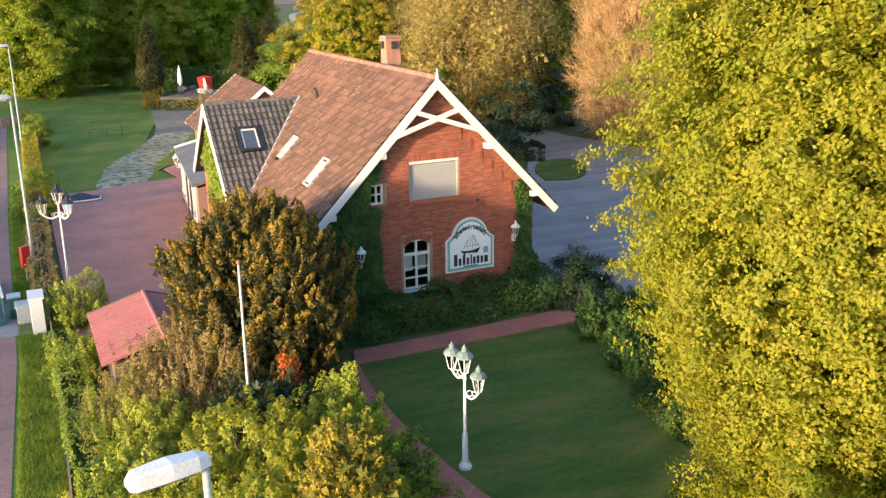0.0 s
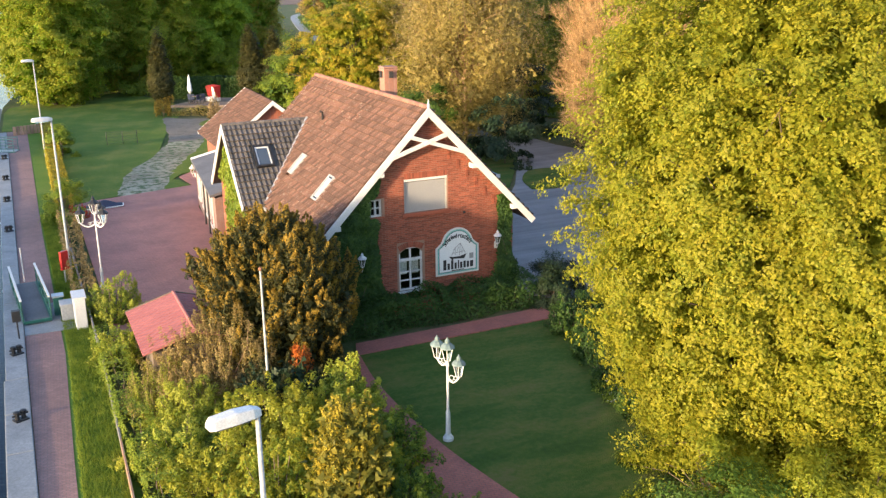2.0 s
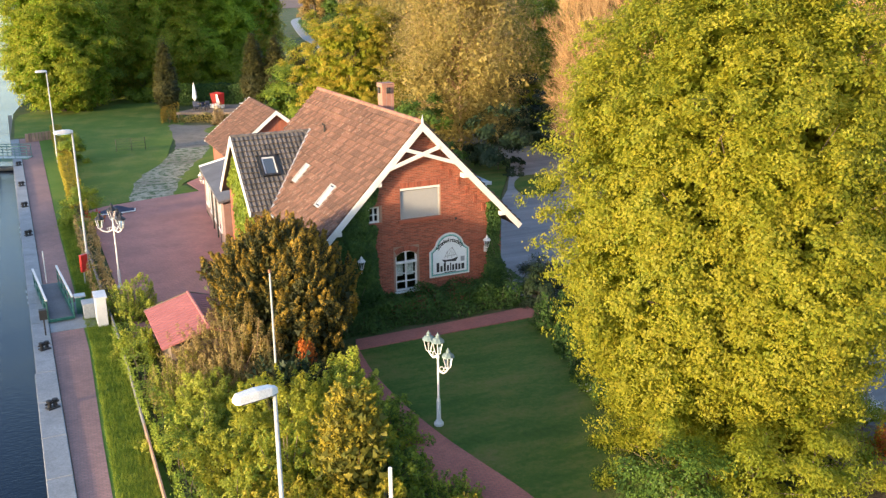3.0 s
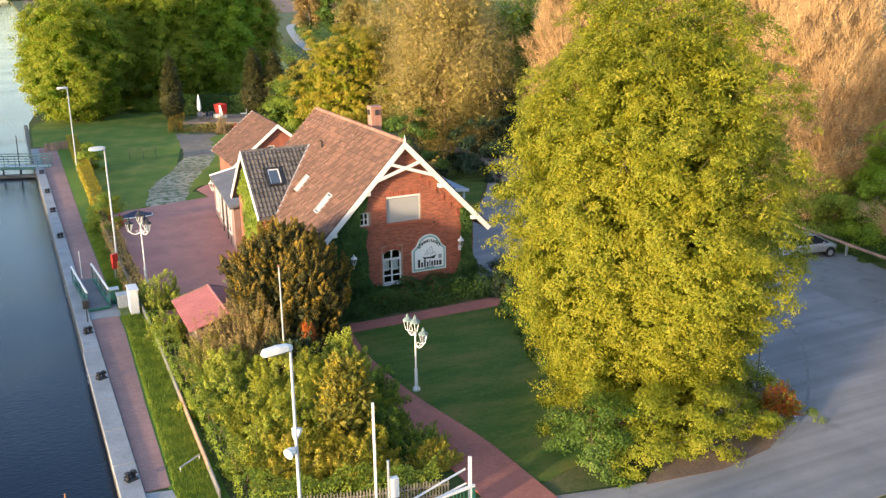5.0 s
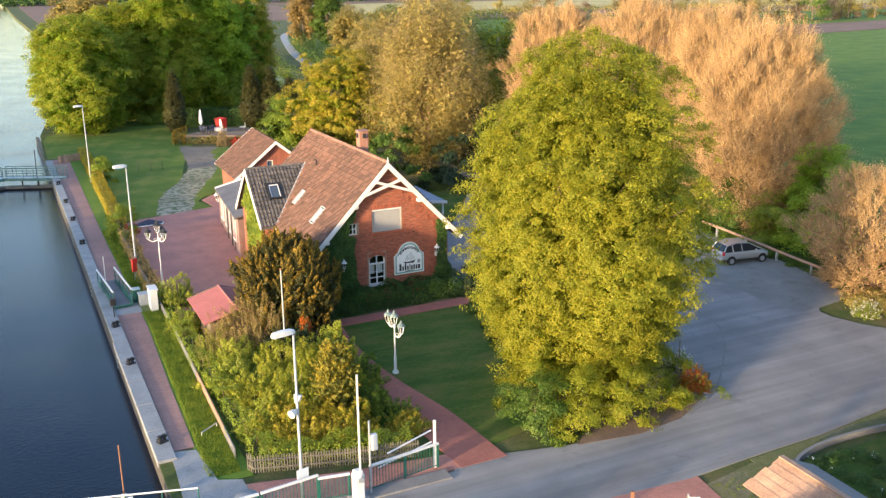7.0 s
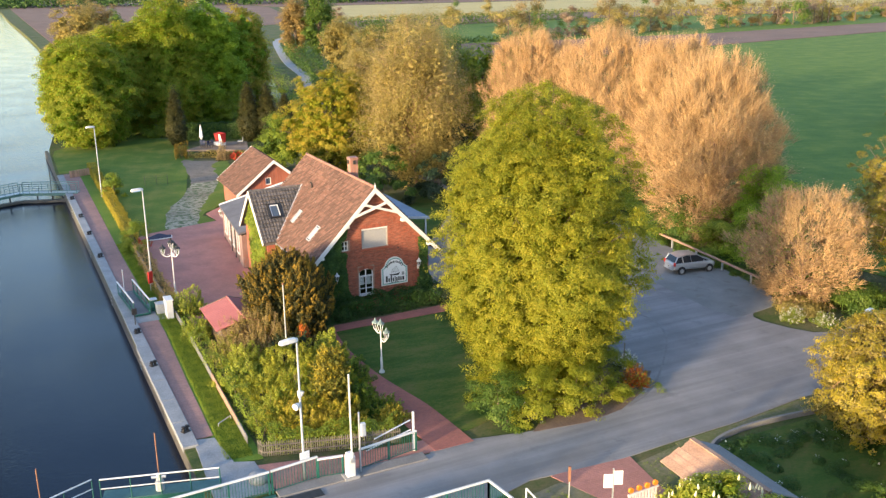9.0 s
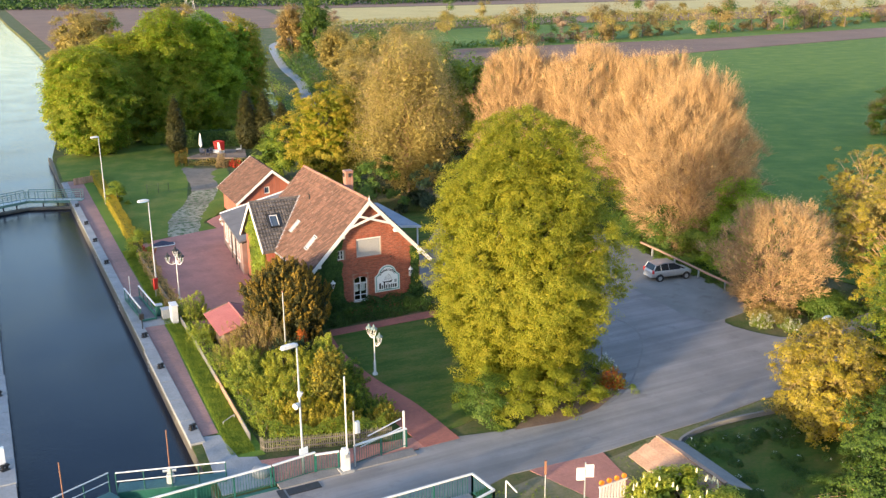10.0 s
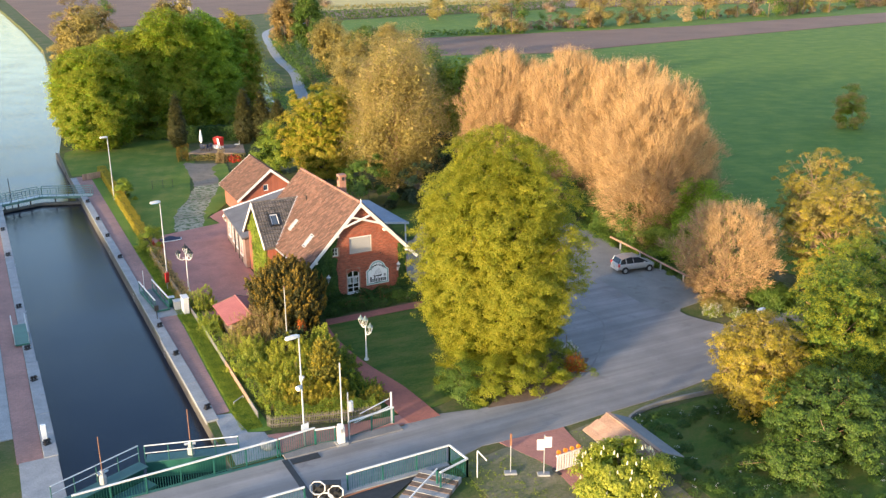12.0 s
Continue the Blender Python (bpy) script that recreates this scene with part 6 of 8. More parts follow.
shrub("shrub", "small round shrub on the lawn", -11.4, 46.25, 2.75, 1.7, "fresh", 6240, 0.153, 135, lobes=0.85)
for i, (x, y, h, r, lf) in enumerate(((5.4, -1.44, 1.65, 1.2, "dark"), (6.32, -0.1, 1.62, 1.2, "dark"), (7.39, -4.67, 1.15, 1.8, "deep"), (6.36, -8.09, 0.93, 1.8, "deep"))):
    shrub("border_shrub", "dark green border shrub along the lawn", x, y, h, r, lf, 8000, 0.09, 140 + i, lobes=0.7, group="lawn border shrubs")
for i, (x, y, h, r) in enumerate(((4.2, -4.7, 1.25, 1.15), (4.6, -6.2, 1.3, 1.2), (3.7, -7.2, 1.0, 1.0), (3.3, -8.7, 1.15, 1.1), (2.7, -10.0, 0.9, 0.9), (2.4, -11.6, 1.0, 1.0), (5.9, -3.6, 1.1, 1.2))):
    sprig_bush("border_shrub", "dark green leafy border shrub along the lawn", x, y, h, r, "hedge", "deep" if i % 2 else "hedge", 9500, 0.085, 145 + i, group="lawn border shrubs", tip=0.35, ln=(0.2, 0.45), w=0.15, flare=1.3)
for i, (x, y, h, r, lf) in enumerate(((-1.3, -19.6, 3.0, 1.5, "deep"), (0.6, -20.2, 2.8, 1.6, "limedeep"), (2.8, -20.3, 3.0, 1.7, "limedeep"), (4.6, -19.9, 2.6, 1.4, "limedeep"), (6.5, -17.6, 3.8, 1.7, "limedeep"), (7.0, -15.2, 3.4, 1.6, "limedeep"), (0.3, -17.2, 3.2, 2.2, "limedeep"))):
    shrub("island_shrub", "leafy shrub under the tall tree", x, y, h, r, lf, 9000, 0.105, 150 + i, lobes=0.6, group="island shrubs")
sprig_bush("azalea", "orange-leaved shrub at the road bend", 8.0, -19.2, 1.05, 0.9, "rust", "amber", 4600, 0.09, 158, tip=0.3, per=30)

sprig_bush("blossom_bush", "small bush with white blossom beside a stake in the island bed", 9.1, -16.9, 0.9, 0.7, "fresh", "blossom", 3600, 0.08, 159, tip=0.3, per=30)
t = thing("plant_stake", "thin grey wooden stake in the island bed", "stake", at=pose(8.3, -17.6, 0))
part("stake", Geo().tube([(0, 0, 0), (0.02, 0, 1.9)], 0.035, 6), M["old_wood"], t)

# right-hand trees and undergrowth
# fresh-leaved ones get a deep green core: inner crown shade as leaf colour
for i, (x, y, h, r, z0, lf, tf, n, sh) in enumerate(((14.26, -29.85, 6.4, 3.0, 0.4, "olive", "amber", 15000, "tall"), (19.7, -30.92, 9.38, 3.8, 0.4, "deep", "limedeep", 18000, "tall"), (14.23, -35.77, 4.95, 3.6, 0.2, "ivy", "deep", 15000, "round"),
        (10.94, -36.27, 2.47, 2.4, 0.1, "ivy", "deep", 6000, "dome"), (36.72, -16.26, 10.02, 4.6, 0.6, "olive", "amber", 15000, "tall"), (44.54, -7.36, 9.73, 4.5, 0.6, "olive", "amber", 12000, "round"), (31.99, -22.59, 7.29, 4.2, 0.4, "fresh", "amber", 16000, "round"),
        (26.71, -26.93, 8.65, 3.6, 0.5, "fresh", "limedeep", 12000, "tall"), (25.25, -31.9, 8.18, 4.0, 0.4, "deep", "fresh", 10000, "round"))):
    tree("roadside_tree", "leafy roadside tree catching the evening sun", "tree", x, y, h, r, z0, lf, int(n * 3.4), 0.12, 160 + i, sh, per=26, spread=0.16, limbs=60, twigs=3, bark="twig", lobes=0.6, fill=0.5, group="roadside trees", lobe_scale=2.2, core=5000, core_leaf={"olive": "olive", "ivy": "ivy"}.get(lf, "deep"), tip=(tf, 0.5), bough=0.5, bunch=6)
for i, (x, y, h, r, lf) in enumerate(((30.98, -2.19, 4.05, 3.0, "fresh"), (33.2, -4.0, 7.3, 3.7, "bank"), (30.76, 3.47, 3.62, 2.4, "deep"), (31.41, 8.56, 4.2, 2.6, "deep"), (32.11, 14.42, 4.6, 3.0, "deep"), (30.57, -11.49, 1.69, 2.0, "deep"), (29.8, -16.18, 1.45, 2.2, "deep"), (25.86, -14.92, 0.55, 1.6, "olive"))):
    shrub("parking_shrub", "dense green undergrowth behind the log rail", x, y, h, r, lf, 42000 if h > 5 else 18000, 0.15, 170 + i, lobes=0.7, spread=0.3, group="parking undergrowth")
sprig_bush("blossom_bush", "bush with white blossom at the parking edge", 23.6, -16.0, 0.9, 0.8, "fresh", "blossom", 5200, 0.06, 180, tip=0.16, per=30)
sprig_bush("blossom_bush", "bush with white blossom at the parking edge", 24.9, -17.6, 0.8, 0.8, "fresh", "blossom", 5200, 0.06, 1801, tip=0.12, per=30)
shrub("dark_bush", "dark leafy undergrowth behind the inn", 13.11, 29.21, 5.87, 4.0, "deep", 8000, 0.24, 181, lobes=0.4, spread=0.3)
shrub("dark_bush", "dark leafy undergrowth behind the inn", 18.31, 26.2, 4.8, 3.6, "dark", 7000, 0.24, 182, lobes=0.4, spread=0.3)
shrub("dark_bush", "dark undergrowth beside the lane", 25.93, 37.06, 6.67, 4.0, "dark", 8000, 0.26, 183, lobes=0.4, spread=0.3)
for i, (x, y, h, r) in enumerate(((-4.5, 84.5, 4.5, 3.4), (0.5, 86.5, 6.5, 3.6), (6.5, 87.5, 6.0, 3.6), (12.5, 87, 5.5, 3.4), (18.5, 84, 5.0, 3.2))):
    shrub("dark_bush", "leafy undergrowth beneath the river bank trees", x, y, h * 1.25, r, "fresh", 9000, 0.22, 500 + i, lobes=0.6, spread=0.45)
shrub("meadow_bush", "lone bush standing in the meadow", 101.54, 35.98, 6.8, 2.7, "fresh", 16000, 0.24, 184, shape="round", lobes=0.6, spread=0.4, tip=("olive", 0.4))

# chestnut with upright flower candles
t = tree("young_chestnut", "young chestnut in pale leaf with upright flower candles", "tree", -0.15, -34.69, 3.7, 2.3, 0.4, "fresh", 34000, 0.14, 190, "round", corners=4, per=30, spread=0.2, limbs=24, r0=0.1, lobes=0.5, fill=0.3, tip=("spring", 0.6), core=3000, core_leaf="fresh", bough=0.4)
candle = Geo().lathe([(0.01, 0), (0.055, 0.05), (0.045, 0.14), (0.012, 0.26)], (0, 0, 0), 6).mesh("candle", M["flower"])
rng = np.random.default_rng(191)
for i in range(56):
    a, s = rng.uniform(0, math.tau), rng.uniform(0.35, 0.97)
    q = 2.15 * math.sqrt(1 - (2 * s - 1) ** 2) ** 0.9
    c = part("flower_candle", candle, None, t, "pale upright flower candle" if i == 0 else "")
    c.matrix_basis = pose(q * math.cos(a), q * math.sin(a), 0.55 + 3.2 * s, rng.normal() * 10, rng.normal() * 10, 0)

# grass blades on the verge
rng = np.random.default_rng(77)
n = 52000
f = rng.uniform(-17, 26, n)
v = rng.uniform(0, 1, n)
v = (2.15 + np.minimum(f, 2) * 0.033) * (1 - v) + (3.28 + np.minimum(f, 0) * 0.02) * v
q0, qu, qv = np.array(quay(0, 0)), np.array(quay(1, 0)) - np.array(quay(0, 0)), np.array(quay(0, 1)) - np.array(quay(0, 0))
A = q0 + f[:, None] * qu + v[:, None] * qv
A[:, 2] = 0.01
ob = part("verge_grass", stroke_mesh("blades", A, rng.normal(size=(n, 3)) * 0.45 + np.array([0, 0, 1.0]), 0.13, 0.012, L["fresh"], rng), None)
tagged(ob, "uneven bright green grass blades on the quay verge", "grass", "", "stuff")
# hedges
hedge("hedge", "low hedge between quay and lawn with sunlit top", [(-11.74, 62.89), (-12.28, 41.66), (-12.7, 25.9)], 0.9, 0.9, "amber", 260, 0.12, 200, 0.12)
hedge("hedge", "loose hedge between quay and yard", [(-12.88, 21.63), (-13.15, 11.45), (-13.24, 6.56)], 0.8, 1.1, "brownish", 90, 0.13, 201, 0.3)
hedge("hedge", "green hedge along the quay-side garden fence", [(-13.0, 1.5), (-13.0, -5.78), (-12.85, -16.6)], 0.8, 1.0, "fresh", 230, 0.085, 202, 0.3)
hedge("hedge", "dense green hedge at the foot of the gable", [(-4.6, -0.95), (-0.2, -0.9), (4.9, -0.85)], 1.55, 1.15, "hedge", 420, 0.11, 203, 0.28)
hedge("hedge", "green hedge behind the picket fence", [(-13.07, -16.9), (-9.9, -18.0), (-6.95, -18.65)], 0.8, 1.0, "fresh", 260, 0.10, 204, 0.35)
hedge("field_hedge", "distant hedge row between the fields", [(112.19, 338.28), (183.93, 347.91), (267.69, 355.43)], 4, 3.5, "deep", 4.0, 0.75, 205, 0.4)
for k, (p, q, lf) in enumerate((((271.64, 354.74), (466.6, 316.01), "olive"), ((466.6, 316.01), (895.35, 451.84), "bud"), ((895.35, 451.84), (1559.96, 716.32), "olive"), ((107.39, 238.75), (160.42, 229.43), "deep"), ((149.7, 424.74), (519.5, 423.99), "olive"))):
    hedge("field_hedge", "distant loose hedge row between the fields", [p, q], 4, 4.0 if k < 3 else 1.5, lf, 2.4, 0.9, 206 + k, 0.6)
rng = np.random.default_rng(7)
row = smooth_line([(150, 232), (217, 244), (283, 253), (349, 256), (470, 300), (620, 360)], 6)
for i in range(84):
    f = rng.random() ** 1.3 * (len(row) - 1.01)
    a, b = Vector(row[int(f)]), Vector(row[int(f) + 1])
    p = a.lerp(b, f % 1)
    h = rng.uniform(3, 6.5) if i % 3 else rng.uniform(9, 15)
    tree("field_tree", "far hedgerow tree in spring leaf" if h > 6 else "far hedgerow bush in spring leaf", "tree" if h > 6 else "bush", p.x + rng.normal() * 5, p.y + rng.normal() * 4, h, h * rng.uniform(0.36, 0.6), 0.2, ("olive", "mauve", "brownish", "deep", "mauve", "olive", "brownish", "bud")[i % 8], 1500, 0.1 + h * 0.045, 300 + i, "round", per=25, spread=0.12 * h, limbs=8, twigs=0, group="far hedgerow trees")
for i, (x, y) in enumerate(((39.59, 400.74), (147.11, 428.18), (162.24, 444.07), (235.54, 443.73), (274.93, 469.39), (415.52, 476.77), (595.92, 559.43), (165, 307), (190, 311), (208, 306), (178, 330), (240, 330), (300, 345), (330, 350))):
    tree("field_tree", "far hedgerow tree in spring leaf", "tree", x, y, 11 - i % 3 * 2, 4.6, 0.5, ("deep", "olive", "mauve")[i % 3], 1800, 0.6, 380 + i, "round", per=25, spread=1.3, limbs=8, twigs=0, group="far hedgerow trees")
# bushes along the farm track and behind the terrace
hedge("hedge", "rough bushes along the farm track", [(41, 122), (50, 155), (57.5, 188), (68.5, 233)], 4.0, 3.0, "deep", 9, 0.42, 420, 0.7)
hedge("hedge", "rough bushes between track and trees", [(25, 100), (32, 125), (40, 156), (46.5, 188)], 3.5, 0.9, "fresh", 9, 0.3, 421, 0.7)
hedge("flower_border", "border of golden and rusty plants beside the terrace", [(-0.6, 63.6), (-0.1, 66.4), (0.9, 71)], 1.0, 0.9, "gold", 130, 0.16, 422, 0.5, "border")
hedge("flower_border", "border of low mixed plants before the terrace", [(0.6, 65.0), (4.0, 63.2), (7.6, 61.2)], 0.9, 0.6, "olive", 110, 0.16, 423, 0.5, "border")

sprig_bush("shrub", "red-flowering shrub before the terrace", 6.0, 61.0, 0.9, 0.9, "fresh", "red_bloom", 3500, 0.13, 424, tip=0.6, per=30)
sprig_bush("ornamental_grass", "tall tuft of straw-coloured ornamental grass before the terrace", 4.2, 61.4, 2.3, 0.7, "brownish", "bud", 4200, 0.13, 425, ln=(0.7, 1.4), w=0.08, per=30, flare=0.25, tip=0.5, slim=0.3, category="grass")


def undergrowth(name, label, poly_fn, n, h, size, leaf, seed, bloom=0, clumps=90):
    """Rank weeds as one mass of leaves, with white flower heads if any."""
    rng = np.random.default_rng(seed)
    cen = []
    while len(cen) < clumps:
        p = poly_fn(rng)
        if p:
            cen.append((*p, 0.0))
    cen = np.array(cen)
    hh = rng.uniform(0.45, 1.0, clumps) * h
    i = rng.integers(clumps, size=n)
    D = rng.normal(size=(n, 3))
    D[:, 2] = np.abs(D[:, 2])
    D /= np.linalg.norm(D, axis=1, keepdims=True)
    D *= rng.uniform(0.6, 1.0, (n, 1))
    C = cen[i] + D * np.stack([hh[i] * 1.1, hh[i] * 1.1, hh[i]], 1) + np.array([0, 0, 0.03])
    t = thing(name, label, "undergrowth", kind="stuff")
    part("foliage", leaf_mesh("leaves", C, D + np.array([0, 0, 0.5]) + rng.normal(size=(n, 3)) * 0.3, size, L[leaf], rng, 0.5), None, t)
    if bloom:
        k = rng.integers(n, size=bloom)
        Q = np.repeat(C[k] * np.array([1, 1, 1.05]) + np.array([0, 0, 0.05]), 6, axis=0) + rng.normal(size=(bloom * 6, 3)) * np.array([0.06, 0.06, 0.02])
        part("blossom", leaf_mesh("leaves", Q, rng.normal(size=Q.shape) * 0.3 + np.array([0, 0, 1.0]), 0.06, L["blossom"], rng, 0.9), None, t, "white flower heads")


def ditch_side(rng):
    x, y = rng.uniform(3.6, 17), rng.uniform(-44, -26.9)
    return (x, y) if y < -27.2 and x > 5.2 - (y + 29) * -0.2 + 0.3 else None


undergrowth("ditch_weeds", "dark rank weeds with white flower heads in the ditch", ditch_side, 80000, 0.55, 0.09, "hedge", 430, 160, 200)
undergrowth("verge_weeds", "low scrubby weeds along the road verge", lambda r: (lambda x, y: None if -2.2 < x < 2.6 and y > -32.3 else (x, y))(r.uniform(-6, 4.5), r.uniform(-36, -26.6)), 14000, 0.12, 0.05, "fresh", 431, 0, 700)
undergrowth("parking_weeds", "low weeds along the parking edge", lambda r: (r.uniform(24.5, 34), r.uniform(-18.6, -11.5)), 26000, 0.35, 0.09, "deep", 432, 25, 90)
undergrowth("rail_weeds", "rank green weeds under the log rail", lambda r: (lambda y: (27.75 + 0.085 * y + r.uniform(0, 3.2), y))(r.uniform(-11.5, 10)), 42000, 0.75, 0.11, "deep", 433, 20, 130)
undergrowth("bed_weeds", "low plants with white flowers in the island bed", lambda r: (r.uniform(0.5, 9.0), r.uniform(-20.8, -18.2)), 9000, 0.3, 0.07, "fresh", 434, 60, 60)
undergrowth("lawn_edge_plants", "low leafy plants with white flowers at the lawn edge", lambda r: (r.uniform(1.8, 3.4), r.uniform(-12.8, -9.9)), 9000, 0.55, 0.08, "fresh", 435, 70, 40)


def wood_belt(name, label, pts, depth, h, leaf, n, size, seed, kind="stuff"):
    """A far wood as one mass of leaves."""
    rng = np.random.default_rng(seed)
    P = [Vector(p) for p in pts]
    C, N = [], []
    for a, b in zip(P, P[1:]):
        k = n // (len(P) - 1)
        f = rng.random(k)
        x, y = a.x + (b.x - a.x) * f, a.y + (b.y - a.y) * f
        hh = h * np.array([0.75 + 0.6 * noise.noise(Vector((u * 0.07, v * 0.07, seed))) for u, v in zip(x, y)])
        z = hh * rng.random(k) ** 0.6
        w = depth * np.sqrt(np.clip(1 - (z / hh) ** 3, 0, 1)) * rng.uniform(-1, 1, k)
        d = (b - a).normalized()
        C.append(np.stack([x + d.y * w, y - d.x * w, z], 1))
        N.append(np.stack([d.y * w / depth, -d.x * w / depth, z / hh * 0.8], 1) + rng.normal(size=(k, 3)) * 0.6)
    ob = part(name, leaf_mesh("leaves", np.concatenate(C), np.concatenate(N), size, L[leaf], rng, 0.8), None)
    return tagged(ob, label, "woodland", "", kind)


wood_belt("far_wood", "far band of woods along the horizon", [(-200, 900), (300, 760), (900, 900), (1800, 1000)], 40, 14, "hedge", 70000, 2.0, 400)
# unseen belts west of the canal, added to shade the ground from the low sun
wood_belt("west_shade_trees", "unseen belt of trees added on the west bank to cast shade", [(-66, -27), (-65, 10), (-62, 70), (-70, 140)], 8, 9.0, "deep", 20000, 1.6, 401)
wood_belt("west_shade_scrub", "unseen belt of low scrub added on the west bank to cast shade", [(-78, -150), (-74, -60), (-67, -32)], 8, 5.5, "deep", 9000, 1.4, 402)

# ---- lamps, car, signs, quay fittings ----
def ring(r, n, z=0.0, ph=0.0):
    return [(r * math.cos(math.tau * i / n + ph), r * math.sin(math.tau * i / n + ph), z) for i in range(n)]


def lantern_parts(parent, m, s=1.0, cap=M["patina"]):
    """A six-sided lantern: cage, glass, cap."""
    def T(p):
        return m @ (Vector(p) * s)
    bars = Geo()
    lo, hi = ring(0.1, 6, 0.06), ring(0.2, 6, 0.5)
    for i in range(6):
        bars.tube([T(lo[i]), T(hi[i])], 0.013 * s, 4)
        bars.tube([T(lo[i]), T(lo[(i + 1) % 6])], 0.012 * s, 4)
        bars.tube([T(hi[i]), T(hi[(i + 1) % 6])], 0.016 * s, 4)
    bars.tube([T((0, 0, 0)), T((0, 0, 0.07))], 0.05 * s, 6)
    h = part("lantern", bars, M["white"], parent, "white lantern cage")
    part("pane", Geo().add([T(Vector(p) * 0.93) for p in lo + hi], [(i, (i + 1) % 6, (i + 1) % 6 + 6, i + 6) for i in range(6)]), M["lamp_glass"], h)
    g = Geo()
    rows_c = [(0.25, 0.49), (0.24, 0.53), (0.15, 0.62), (0.08, 0.66), (0.07, 0.7), (0.09, 0.72), (0.03, 0.8), (0.005, 0.86)]
    c = [T((r * math.cos(math.tau * k / 8), r * math.sin(math.tau * k / 8), z)) for r, z in rows_c for k in range(8)]
    g.add(c, [(a * 8 + k, a * 8 + (k + 1) % 8, a * 8 + 8 + (k + 1) % 8, a * 8 + 8 + k) for a in range(len(rows_c) - 1) for k in range(8)] + [tuple(reversed(range(8)))])
    part("cap", g, cap, h, "grey-green metal cap" if cap == M["patina"] else "dark metal cap")


def candelabra(x, y, h, arms, turn, cap, label, z=0.0, big=1.0, reach=0.36, lamp=0.9):
    t = thing("lamp_post", label, "lamp post", "white candelabra lamps", at=pose(x, y, z, 0, 0, turn))
    part("base", Geo().lathe([(0.17, 0), (0.17, 0.1), (0.13, 0.14), (0.1, 0.2)], (0, 0, 0), 10), M["white"], t)
    part("post", Geo().lathe([(0.08, 0.2), (0.07, 0.95), (0.042, 1.05), (0.036, h * 0.72), (0.06, h * 0.74), (0.04, h * 0.78), (0.035, h - 0.72)], (0, 0, 0), 10), M["white"], t, "white cast post")
    for deg, dz in arms:
        a = radians(deg)
        d = Vector((math.cos(a), math.sin(a), 0))
        zz = h * 0.72 + dz
        pts = [Vector((0, 0, zz)) + d * (reach * big * f) + Vector((0, 0, -0.12 * math.sin(math.pi * f) + 0.16 * max(0, f - 0.6))) for f in (0, 0.25, 0.5, 0.75, 0.9, 1.0)]
        arm = part("arm", Geo().tube(pts, 0.028 * big, 6), M["white"], t)
        cu = Geo()
        for c0, rr in ((0.13, 0.08), (0.25, 0.06)):
            o = Vector((0, 0, zz + 0.03)) + d * c0
            cu.tube([o + d * (rr * math.cos(q)) + Vector((0, 0, rr * math.sin(q))) for q in (k * 0.7 for k in range(9))], 0.012, 4)
        part("scroll", cu, M["white"], arm, "curled iron scroll")
        lantern_parts(t, Matrix.Translation(pts[-1]), lamp * big, cap)
    lantern_parts(t, Matrix.Translation((0, 0, h - 0.78)), 1.06 * lamp * big, cap)
    return t


candelabra(-4.28, -10.8, 3.4, [(125, 0.16), (-45, -0.36)], 0, M["patina"], "white cast-iron lamp post with three lanterns on the lawn")
candelabra(-12.25, 9.75, 4.3, [(60, 0), (180, 0), (300, 0)], 0, M["iron"], "white cast-iron lamp post with four dark-capped lanterns at the yard", 0.0, 1.35, 0.46, 0.74)


def street_lamp(x, y, h, turn, label, camera_box=False, arm=0.75, head=0.75):
    t = thing("street_lamp", label, "street lamp", "street lamps", at=pose(x, y, 0, 0, 0, turn))
    part("pole", Geo().tube([(0, 0, 0), (0, 0, 1.4), (0, 0, 1.45), (0, 0, h - 0.05)], [0.085, 0.085, 0.06, 0.042], 10), M["lamp_grey"], t, "grey steel pole", smooth=True)
    part("arm", Geo().tube([(0, 0, h - 0.06), (-0.12, 0, h), (-0.2, 0, h + 0.01)], 0.035, 8), M["lamp_grey"], t)
    g = Geo()
    prof = [(0.1, 0.09, 0.10), (-0.05, 0.14, 0.15), (-0.35, 0.16, 0.17), (-head, 0.15, 0.15), (-head - 0.08, 0.09, 0.08)]
    for px_, w, hh in prof:
        g.v += [(px_ - 0.05, -w, h - 0.02), (px_ - 0.05, w, h - 0.02), (px_ - 0.05, w * 0.75, h + hh), (px_ - 0.05, -w * 0.75, h + hh)]
    k = len(prof)
    g.f += [(4 * i + a, 4 * i + (a + 1) % 4, 4 * i + 4 + (a + 1) % 4, 4 * i + 4 + a) for i in range(k - 1) for a in range(4)] + [(0, 1, 2, 3), (4 * k - 1, 4 * k - 2, 4 * k - 3, 4 * k - 4)]
    hd = part("lamp_head", g, M["white"], t, "weathered white lamp head", bevel=0.02)
    part("lens", Geo().box(-head, -0.15, -0.09, 0.09, h - 0.06, h - 0.015), M["lamp_glass"], hd)
    if camera_box:
        c = part("loudspeaker", Geo().lathe([(0.05, 0), (0.13, 0.16), (0.17, 0.34)], (0, 0, 0), 10), M["white"], t, "white horn loudspeaker")
        c.matrix_basis = pose(-0.06, -0.05, 3.95, 0, -100, 20)
        c = part("loudspeaker", Geo().lathe([(0.05, 0), (0.13, 0.16), (0.17, 0.34)], (0, 0, 0), 10), M["white"], t, "white horn loudspeaker")
        c.matrix_basis = pose(0.0, 0.05, 4.15, 0, 20, 20)
        part("plate", Geo().box(-0.25, 0.25, -0.13, -0.1, 1.0, 1.5), M["sign_white"], t, "small pale notice plate")
    return t


